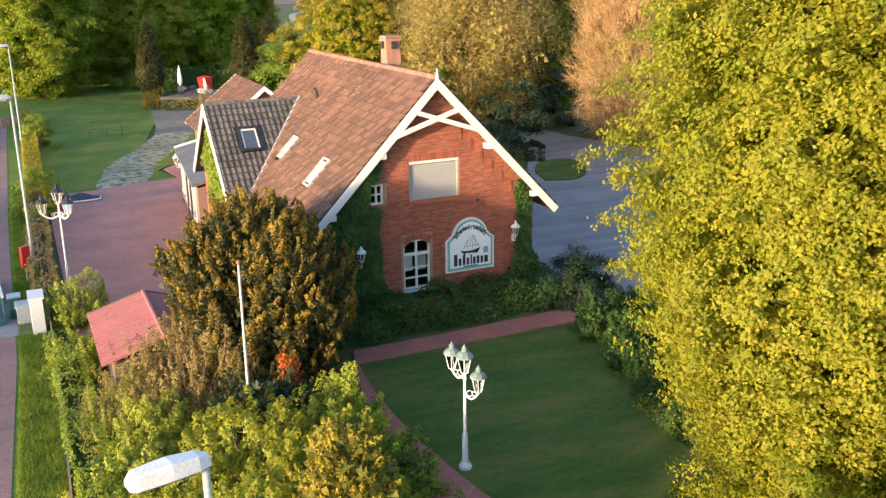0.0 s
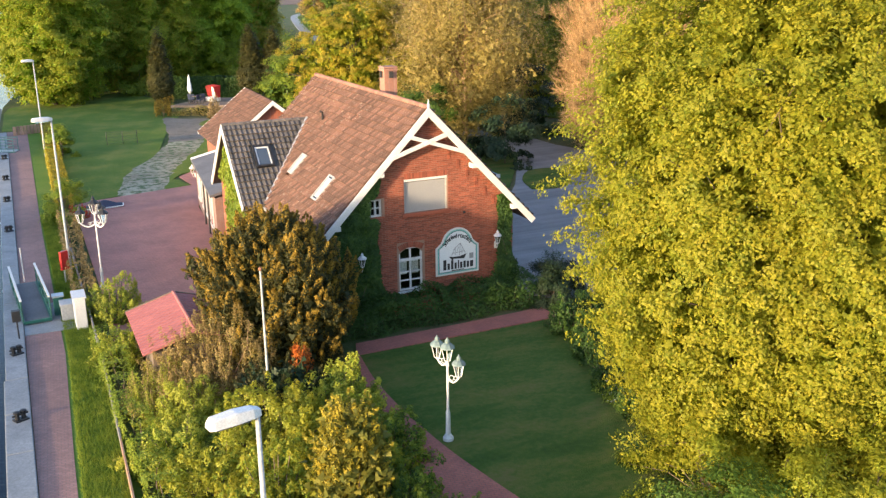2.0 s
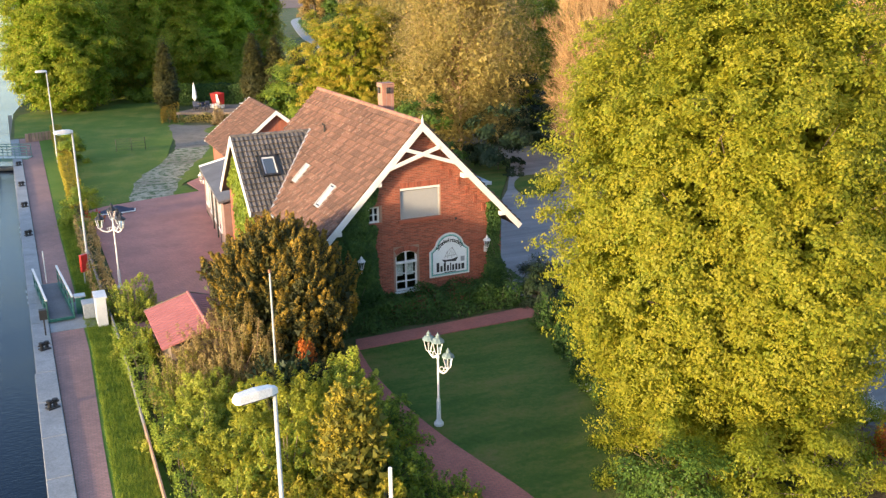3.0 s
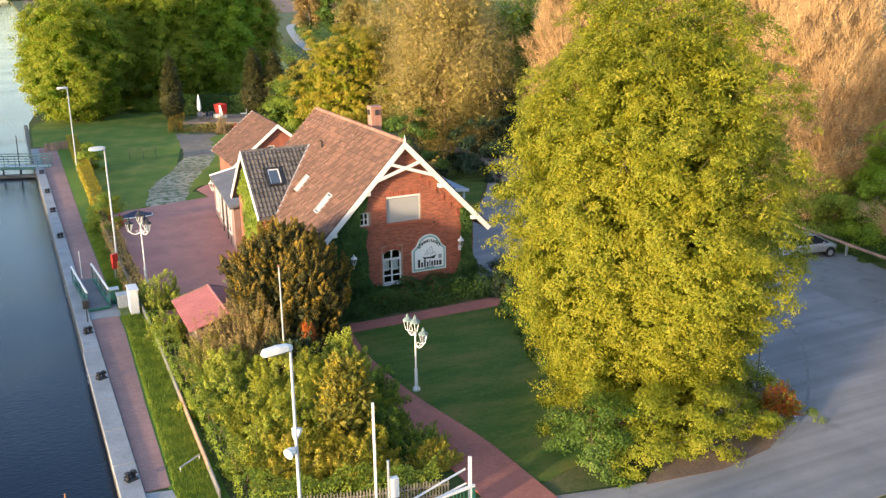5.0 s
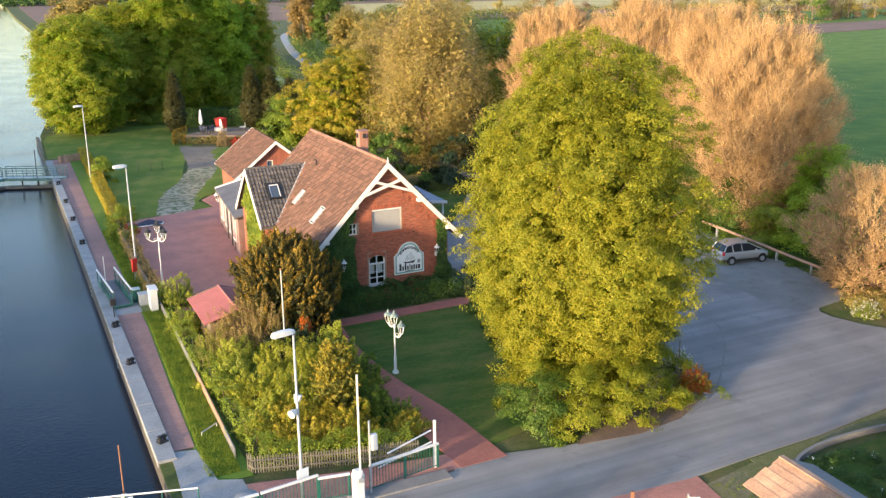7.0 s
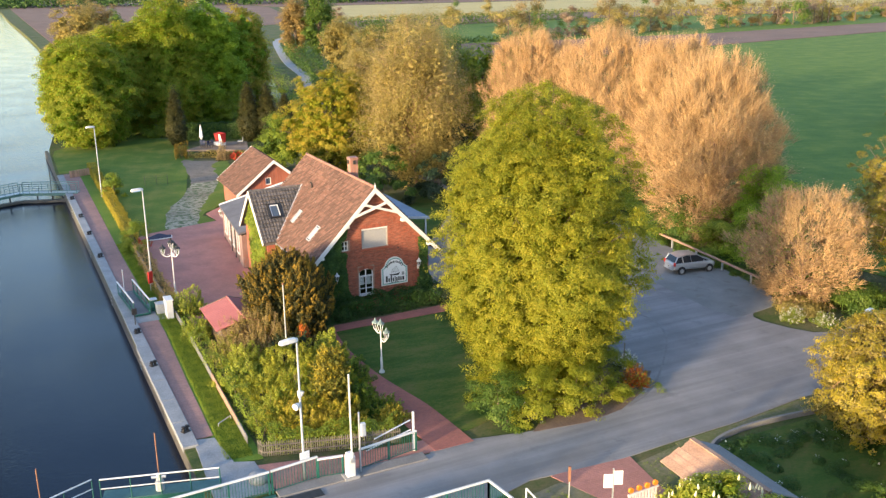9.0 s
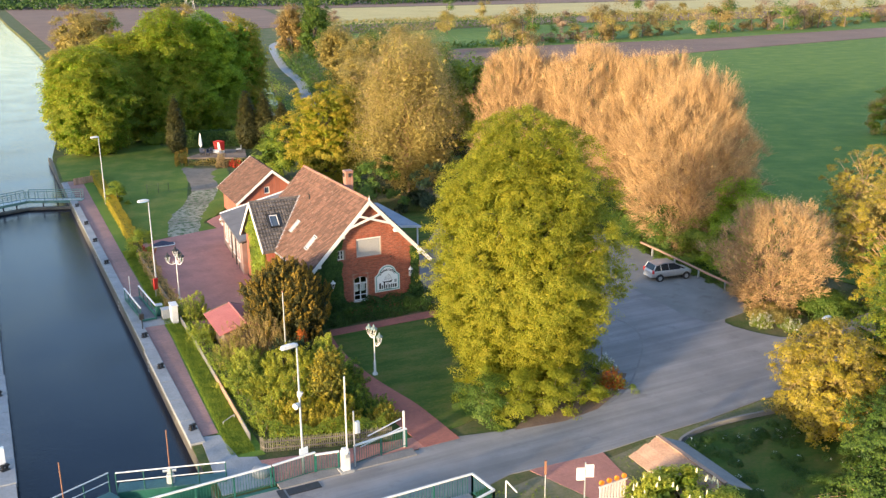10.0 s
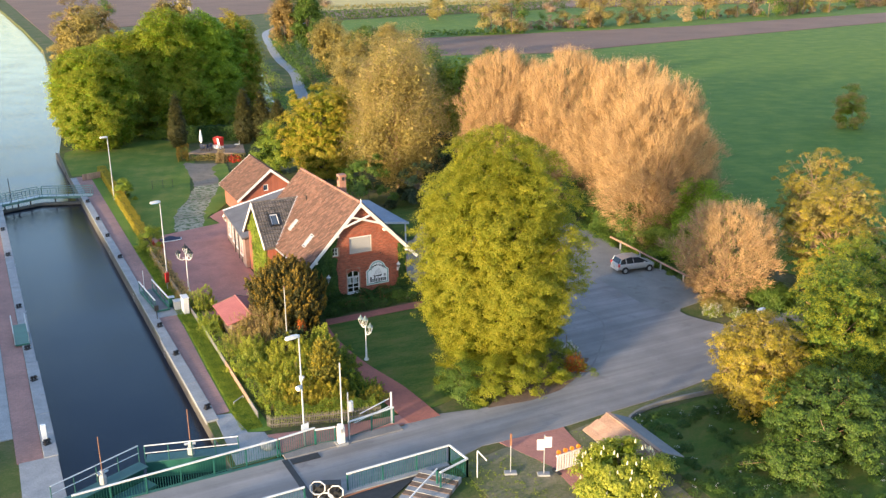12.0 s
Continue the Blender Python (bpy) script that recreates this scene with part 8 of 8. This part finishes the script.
part("roof_sheet", Geo().add([(x, y, z) for y in (-2.5, 2.4) for x, z in c], [(0, 1, 2, 3), (7, 6, 5, 4), (0, 4, 5, 1), (1, 5, 6, 2), (2, 6, 7, 3), (3, 7, 4, 0)]), M["kerb"], t, "grey weathered roof sheet")
part("ridge_board", Geo().box(-0.1, 0.12, -2.5, 2.42, 2.68, 2.74), M["pale_wood"], t)

# signs and roadworks things south of the road
def on_foot(name, label, cat, x, y):
    t = thing(name, label, cat, at=pose(x, y, 0, 0, 0, -25))
    part("foot", Geo().box(-0.35, 0.35, -0.2, 0.2, 0, 0.12), M["concrete"], t, "grey portable foot", bevel=0.02)
    return t


t = on_foot("traffic_sign", "pair of white sign plates seen from behind on a portable foot", "sign", -1.69, -29.9)
part("pole", Geo().box(-0.03, 0.03, -0.03, 0.03, 0.1, 2.5), M["galv"], t)
part("plate", Geo().box(-0.42, -0.03, -0.05, -0.035, 1.6, 2.25), M["sign_white"], t)
part("plate", Geo().box(0.03, 0.4, -0.05, -0.035, 1.75, 2.4), M["sign_white"], t)
t = on_foot("marker_post", "red and white marker post on a portable foot", "post", -3.25, -28.9)
part("pole", Geo().box(-0.02, 0.02, -0.02, 0.02, 0.1, 2.5), M["lamp_grey"], t)
part("light", Geo().box(-0.05, 0.05, -0.06, 0.06, 1.8, 2.5), M["rust"], t, "dark red warning light")
t = thing("rail_post", "thin white post with a slanting arm by the lock stair", "post", at=pose(-5.1, -28.4, 0))
part("pole", Geo().tube([(0, 0, 0), (0, 0, 1.7)], 0.035, 6), M["white"], t)
part("arm", Geo().tube([(0, 0, 1.7), (0.45, -0.25, 1.1)], 0.04, 6), M["white"], t)
t = thing("barricade", "white slatted road barricade with orange warning lamps", "barricade", at=pose(-0.1, -30.0, 0, 0, 0, 2))
for i in range(9):
    part("slat", Geo().box(-0.8 + i * 0.18, -0.68 + i * 0.18, -0.02, 0.02, 0.15, 1.0), M["white"], t)
part("frame", Geo().box(-0.85, 0.85, -0.03, 0.03, 1.0, 1.08).box(-0.85, 0.85, -0.03, 0.03, 0.1, 0.16), M["white"], t)
for x in (-0.7, -0.25, 0.2, 0.65):
    part("lamp", Geo().tube([(x, -0.05, 1.25), (x, 0.05, 1.25)], 0.13, 12), M["orange"], t, "orange warning lamp")
for x in (-0.8, 0.8):
    part("foot", Geo().box(x - 0.1, x + 0.1, -0.35, 0.35, 0, 0.1), M["rubber"], t)
t = thing("curved_wall", "low curved concrete parapet beside the ditch", "wall")
pts = smooth_line([(5.88, -28.36), (6.43, -27.18), (7.59, -26.6), (9.37, -26.35), (11.54, -26.39), (14.11, -26.67)], 4)
part("parapet", Geo().prism(ground_strip(pts, -0.075, 0.075), -0.3, 0.26), M["kerb"], t)

# wheels of the bridge drive, and the stair at the lock head
t = thing("bridge_drive", "white octagonal wheels of the bridge winding gear", "machine", at=pose(-13.4, -26.2, 0, 0, 0, -25))
for x, z in ((-0.2, 0.85), (0.75, 0.55), (0.2, 0.15)):
    pts = [(x + 0.42 * math.cos(math.tau * (k + 0.5) / 8), -0.4, z + 0.42 * math.sin(math.tau * (k + 0.5) / 8)) for k in range(9)]
    w = part("wheel", Geo().tube(pts, 0.04, 6), M["white"], t)
    part("hub", Geo().tube([(x, -0.45, z), (x, -0.2, z)], 0.12, 8), M["iron"], w)
    for k in range(4):
        a = math.tau * (k + 0.5) / 4
        part("spoke", Geo().tube([(x, -0.4, z), (x + 0.42 * math.cos(a), -0.4, z + 0.42 * math.sin(a))], 0.02, 4), M["iron"], w)
part("housing", Geo().box(-0.5, 1.0, -0.18, 0.3, 0, 0.9), M["iron"], t)
t = thing("lock_stair", "worn brick stair beside the bridge with a white handrail", "stair")
d0, d1 = Vector((-7.6, -26.5, 0)), Vector((-5.75, -26.6, 0))
for i in range(9):
    s = Vector((-0.33 * i, -0.26 * i, 0))
    a, b = d0 + s, d1 + s + Vector((0, -1.6, 0))
    w = Vector((-0.16, -0.13, 0))
    c = [(a.x, a.y), (a.x - 0.33, a.y - 0.26), (a.x + 1.2, a.y - 2.1), (a.x + 1.53, a.y - 1.84)]
    part("step", Geo().prism(c, -0.3, 0.30 - 0.03 * i), M["earth" if i % 2 else "concrete"], t)
part("handrail", Geo().tube([(-7.5, -28.2, 1.15), (-8.7, -28.95, 1.0), (-10.3, -29.9, 0.75)], 0.05, 6), M["white"], t, "white sloping handrail")
part("rail_post", Geo().box(-7.55, -7.45, -28.25, -28.15, 0, 1.12), M["green_steel"], t)
part("rail_post", Geo().box(-10.25, -10.15, -29.9, -29.8, 0, 0.74), M["green_steel"], t)
# the pit is not dug: a flat dark sheet stands for its shade
t = thing("shaft_cover", "dark flat sheet standing for the shaded pit beside the bridge", "cover")
part("cover", Geo().prism([(-12.4, -26.75), (-7.75, -26.5), (-8.8, -27.2), (-10.6, -28.3), (-13.2, -28.6)], 0.0, 0.05), M["iron"], t)
part("frame", Geo().tube([(-12.4, -26.75, 0.05), (-10.0, -26.62, 0.05), (-7.75, -26.5, 0.05)], 0.05, 6), M["rust"], t)
# light wire fence on the far lawn
t = thing("wire_fence", "low dark wire fence on thin posts across the lawn", "fence")
ends = [(-7.6, 49.6), (-6.3, 49.6), (-5.1, 49.6)]
for x, y in ends:
    part("post", Geo().tube([(x, y, 0), (x, y, 1.15)], 0.03, 6), M["iron"], t)
for z in (0.15, 0.4, 0.65, 0.9, 1.1):
    part("wire", Geo().tube([(-7.6, 49.6, z), (-5.1, 49.6, z)], 0.008, 4), M["iron"], t)
# garden terrace beyond the lawn
TER = pose(0.65, 66.0, 0, 0, 0, -29.4)
t = thing("terrace", "raised grey wooden terrace on posts at the end of the lawn", "terrace", at=TER)
for i in range(14):
    v = i * 0.45
    part("plank", Geo().box(0.28 * v, 8.2 - 0.3 * v, v, v + 0.43, 0.82, 0.9), M["wood"], t)
part("edge_beam", Geo().box(0.0, 8.2, -0.08, -0.01, 0.68, 0.92), M["wood"], t)
for k in range(5):
    part("post", Geo().box(0.1 + k * 1.95, 0.24 + k * 1.95, 0.02, 0.16, 0, 0.82), M["old_wood"], t)
    part("post", Geo().box(1.7 + k * 1.15, 1.84 + k * 1.15, 5.6, 5.74, 0, 0.82), M["old_wood"], t)


def on_deck(u, v, turn=0.0):
    return TER @ pose(u, v, 0.9, 0, 0, turn)


t = thing("parasol", "closed white parasol on the terrace", "parasol", at=on_deck(1.15, 2.9))
part("pole", Geo().tube([(0, 0, 0), (0, 0, 2.9)], 0.03, 6), M["galv"], t)
part("canopy", Geo().lathe([(0.1, 0.9), (0.26, 1.2), (0.2, 1.9), (0.12, 2.5), (0.03, 2.85)], (0, 0, 0), 8), M["cloth"], t, "folded white canopy")
part("base", Geo().lathe([(0.3, 0), (0.28, 0.1), (0.05, 0.16)], (0, 0, 0), 10), M["iron"], t)
t = thing("beach_chair", "hooded red beach chair with pale lining on the terrace", "chair", at=on_deck(3.6, 2.9, -40))
part("hood", Geo().add([(-0.75, 0.45, 0.5), (0.75, 0.45, 0.5), (0.75, 0.55, 1.75), (-0.75, 0.55, 1.75), (0.75, -0.35, 1.65), (-0.75, -0.35, 1.65), (0.75, -0.1, 0.5), (-0.75, -0.1, 0.5)], [(0, 1, 2, 3), (3, 2, 4, 5), (1, 6, 4, 2), (0, 3, 5, 7)]), M["red"], t, "red hood")
part("seat", Geo().box(-0.72, 0.72, -0.5, 0.5, 0.1, 0.5), M["cloth"], t, "pale seat", bevel=0.04)
part("lining", Geo().box(-0.7, 0.7, 0.36, 0.44, 0.5, 1.6), M["cloth"], t, "pale back lining")
for x in (-0.6, 0.6):
    part("foot", Geo().box(x - 0.06, x + 0.06, -0.4, 0.4, 0, 0.1), M["old_wood"], t)
for i, (u, v) in enumerate(((1.75, 1.5), (2.7, 1.35), (1.5, 2.1), (2.6, 2.5), (6.1, 4.2))):
    t = thing("garden_chair", "dark garden chair on the terrace" if i < 4 else "grey lounge chair at the terrace end", "chair", "terrace chairs", at=on_deck(u, v, 70 * i))
    k = 1.0 if i < 4 else 1.5
    part("seat", Geo().box(-0.25 * k, 0.25 * k, -0.25 * k, 0.25 * k, 0.40, 0.46), M["blue_cloth"] if i < 4 else M["lamp_grey"], t)
    part("backrest", Geo().box(-0.25 * k, 0.25 * k, 0.21 * k, 0.21 * k + 0.05, 0.46, 0.95), M["blue_cloth"] if i < 4 else M["lamp_grey"], t)
    for sx in (-0.22 * k, 0.22 * k):
        for sy in (-0.22 * k, 0.22 * k):
            part("leg", Geo().box(sx - 0.02, sx + 0.02, sy - 0.02, sy + 0.02, 0, 0.40), M["iron"], t)
t = thing("garden_table", "dark round garden table on the terrace", "table", at=on_deck(2.15, 2.0))
part("tabletop", Geo().lathe([(0.5, 0.7), (0.5, 0.74)], (0, 0, 0), 14), M["wood"], t)
part("stem", Geo().tube([(0, 0, 0), (0, 0, 0.7)], 0.05, 6), M["iron"], t)
t = thing("wooden_pen", "low plank fence at the end of the quay path", "fence")
for i in range(9):
    a = Vector((-14.7 + i * 0.3, 59 + i * 0.12, 0))
    part("plank", Geo().box(a.x, a.x + 0.26, a.y, a.y + 0.06, 0, 0.85), M["pale_wood"], t)
# tarpaulin heap at the yard edge
t = thing("folded_cover", "dark blue and white folded tarpaulin at the yard edge", "tarpaulin", at=pose(-10.37, 26.34, 0.03))
g = Geo()
for i in range(9):
    for j in range(6):
        x, y = -1.1 + i * 0.275, -0.6 + j * 0.24
        g.v.append((x, y, max(0.0, 0.42 * math.exp(-(x * x / 0.6 + y * y / 0.18)) + 0.05 * noise.noise(Vector((x * 3, y * 3, 1))) + 0.03)))
g.f += [(i * 6 + j, i * 6 + j + 1, i * 6 + j + 7, i * 6 + j + 6) for i in range(8) for j in range(5)]
part("cover", g, M["blue_cloth"], t, smooth=True)
part("edge", Geo().tube([(-1.1, -0.55, 0.05), (-0.5, -0.66, 0.07), (0.2, -0.62, 0.06), (1.05, -0.5, 0.06), (1.15, 0.2, 0.05)], 0.045, 6), M["cloth"], t, "white cover edge")
# posters and bins at the wing wall
t = thing("menu_board", "small red and white board beside the wing door", "board", at=pose(-6.14, 15.59, 0.0, 0, 0, 85))
part("post", Geo().box(-0.03, 0.03, -0.3, -0.26, 0, 1.2), M["iron"], t)
part("board", Geo().box(-0.3, 0.3, -0.34, -0.3, 0.7, 1.3), M["red"], t)
# electricity pylon far off
t = thing("pylon", "distant lattice electricity pylon", "pylon", at=pose(88.69, 459.75, 0))
g = Geo()
for a, b in (((-3, -3), (-0.6, -0.6)), ((3, -3), (0.6, -0.6)), ((3, 3), (0.6, 0.6)), ((-3, 3), (-0.6, 0.6))):
    g.tube([(*a, 0), (*b, 26)], 0.09, 4)
for k in range(8):
    f, h = k / 8, (k + 1) / 8
    r, q = 3 - 2.4 * f, 3 - 2.4 * h
    for s in (-1, 1):
        g.tube([(-r, s * r, 26 * f), (q, s * q, 26 * h)], 0.055, 4)
        g.tube([(s * r, -r, 26 * f), (s * q, q, 26 * h)], 0.055, 4)
part("lattice", g, M["lamp_grey"], t)

# ---- bricks, tiles ----
def brick_data(w, h, d):
    g = Geo().box(-w / 2, w / 2, -d, 0.02, -h / 2, h / 2)
    g.f = [f for f in g.f if f != g.f[3]]
    return g.mesh("brick", M["brick"])


def brick_fits(x0, x1, z0, z1):
    if z1 > roof_z(x0) - 0.24 or z1 > roof_z(x1) - 0.24 or x0 < L0 - 0.01 or x1 > R0 + 0.01:
        return False
    return all(x1 <= a + 0.001 or x0 >= b - 0.001 or z1 <= c + 0.001 or z0 >= d - 0.001 for a, b, c, d in ((W_UP[0], W_UP[1], W_UP[2] - 0.15, W_UP[3]), (W_LOW[0], W_LOW[1], W_LOW[2] - 0.07, W_LOW[3] + 0.2), W_SIDE))


single = brick_data(0.236, 0.062, 0.012)
half = brick_data(0.111, 0.062, 0.012)
rest = Geo()
rng = random.Random(3)
row = 0
z = 0.04
picked = 0
while z < RZ - 0.4:
    x = L0 + (0.125 if row % 2 else 0.0)
    if row % 2 and brick_fits(L0, L0 + 0.115, z, z + 0.066):
        rest.box(L0, L0 + 0.115, -0.012, 0.004, z, z + 0.066)
    while x < R0 + 0.02:
        for off, wd, me in ((0.0, 0.24, single), (0.0, 0.115, half), (0.125, 0.115, half)):
            if brick_fits(x + off, x + off + wd, z, z + 0.066):
                xc = x + off + wd / 2
                pr = rng.uniform(0, 0.005)
                if 3.1 < z < 4.25 and -1.95 < xc < 2.6 and picked < 300:
                    ob = new("brick", me)
                    ob.parent = gable
                    ob.location = (xc, -pr, z + 0.033)
                    picked += 1
                else:
                    rest.box(x + off, x + off + wd - 0.004, -0.012 - pr, 0.004, z, z + 0.062)
                if wd > 0.2:
                    break
        x += 0.25
    z += 0.077
    row += 1
me = bpy.data.meshes.new("brickwork")
me.from_pydata(rest.v, [], rest.f)
me.materials.append(M["brick"])
ob = part("brickwork", me, None, gable)
tagged(ob, "weathered red brick courses", kind="stuff")
# segmental arch of upright bricks over the lower window
for i in range(15):
    a = radians(62 + 56 * i / 14)
    cx, cz, r = (W_LOW[0] + W_LOW[1]) / 2, W_LOW[3] - 0.98, 1.1
    ob = new("arch_brick", single)
    ob.parent = gable
    ob.matrix_basis = pose(cx + r * math.cos(a), -0.012, cz + r * math.sin(a) + 0.0, 0, 90 - math.degrees(a) - 90, 0)
# soldier course over the upper window, stepped relief under the right verge
for i in range(26):
    ob = new("lintel_brick", single)
    ob.parent = gable
    ob.matrix_basis = pose(W_UP[0] + 0.036 + i * 0.0745, -0.008, W_UP[3] + 0.125, 0, 90, 0)
for k in range(7):
    for j in range(5):
        ob = new("step_brick", half)
        ob.parent = gable
        x = 1.0 + k * 0.42
        z = RZ - PITCH * (x + 0.1) - 0.75 - j * 0.077
        ob.matrix_basis = pose(x, -0.03, z)


def tile_geo(w, ln):
    """One pantile: a wave across, lifted at its lower end, with a front lip."""
    v = []
    for s, lift in ((0.0, 0.0), (1.0, 0.085)):
        v += [(w * (i / 4 - 0.5), ln * s, lift + 0.019 * math.sin(math.tau * i / 4 * 0.95)) for i in range(5)]
    v += [(x, y, z - 0.08) for x, y, z in v[5:10]]
    f = [(i, i + 1, i + 6, i + 5) for i in range(4)] + [(5 + i, 6 + i, 11 + i, 10 + i) for i in range(4)]
    return v, f


def tile_roof(parent, o, udir, vdir, nu, nv, mat, keep, seed, pick=0, pick_fn=None, w=0.245, step=0.335):
    """Rows of pantiles on a slope; those that pick_fn names are objects of their own."""
    u, v = Vector(udir).normalized(), Vector(vdir).normalized()
    n = u.cross(v)
    if n.z < 0:
        n = -n
    tv, tf = tile_geo(w * 0.97, step * 1.06)
    me = bpy.data.meshes.new("roof_tile")
    me.from_pydata(tv, [], tf)
    me.materials.append(mat)
    m0 = Matrix((u, v, n)).transposed().to_4x4()
    rng = random.Random(seed)
    V, F = [], []
    tv = [Vector(p) for p in tv]
    for j in range(nv):
        for i in range(nu):
            p = Vector(o) + u * ((i + 0.5) * w) + v * (j * step)
            if not keep(p + v * step * 0.5):
                continue
            m = Matrix.Translation(p + n * (0.02 + rng.uniform(0, 0.008))) @ m0 @ Matrix.Rotation(rng.gauss(0, 0.012), 4, "Z") @ Matrix.Rotation(rng.gauss(0, 0.008), 4, "X")
            if pick > 0 and pick_fn(p):
                pick -= 1
                ob = new("roof_tile", me)
                ob.parent = parent
                ob.matrix_basis = m
            else:
                k = len(V)
                V += [tuple(m @ q) for q in tv]
                F += [tuple(q + k for q in f) for f in tf]
    big = bpy.data.meshes.new("tiling")
    big.from_pydata(V, [], F)
    big.materials.append(mat)
    return tagged(part("tiling", big, None, parent), "rows of weathered clay pantiles", kind="stuff")


def in_main(p):
    if not (Y0 + 0.05 < p.y < Y1 - 0.05):
        return False
    if p.x < AX and p.z < DZ - DP * abs(p.y - DY) + 0.02 and abs(p.y - DY) < DW:
        return False
    return not any(abs(p.y - y) < 0.3 and abs(p.x - x) < 0.5 for x, y in ((-3.53, 2.8), (-3.3, 7.2)))


ln = math.hypot(EX, RZ - EZ)
tile_roof(house, (AX, Y0 + 0.05, RZ), (0, 1, 0), (-EX, 0, EZ - RZ), 59, 21, M["tile"], in_main, 1, 300, lambda p: p.y < 4.2)
tile_roof(house, (AX, Y0 + 0.05, RZ), (0, 1, 0), (EX, 0, EZ - RZ), 59, 21, M["tile"], in_main, 2)
for i in range(41):
    part("ridge_tile", Geo().tube([(AX, Y0 + 0.05 + i * 0.352, RZ - 0.01), (AX, Y0 + 0.39 + i * 0.352, RZ + 0.015)], 0.11, 8), M["ridge"], house)
for sgn in (-1, 1):
    tile_roof(house, (DX + 0.02, DY, DZ), (1, 0, 0), (0, sgn * 1.0, -DP), 19, 15, M["tile_grey"],
              lambda p: abs(p.y - DY) < DW and p.z > roof_z(p.x) - 0.12 and not (sgn < 0 and abs(p.x - SKX) < 0.55 and abs(p.y - SKY) < 0.5), 3, 150 if sgn < 0 else 0, lambda p: True)
for i in range(12):
    part("ridge_tile", Geo().tube([(DX + i * 0.352, DY, DZ - 0.01), (DX + 0.34 + i * 0.352, DY, DZ + 0.012)], 0.1, 8), M["tile_grey"], house)
for sgn in (-1, 1):
    tile_roof(annex, (0, 0.08, 5.42), (0, 1, 0), (sgn * 1.0, 0, -AP), 36, 15, M["tile"], lambda p: abs(p.x) < AE, 5, 200 if sgn < 0 else 0, lambda p: p.y < 4)
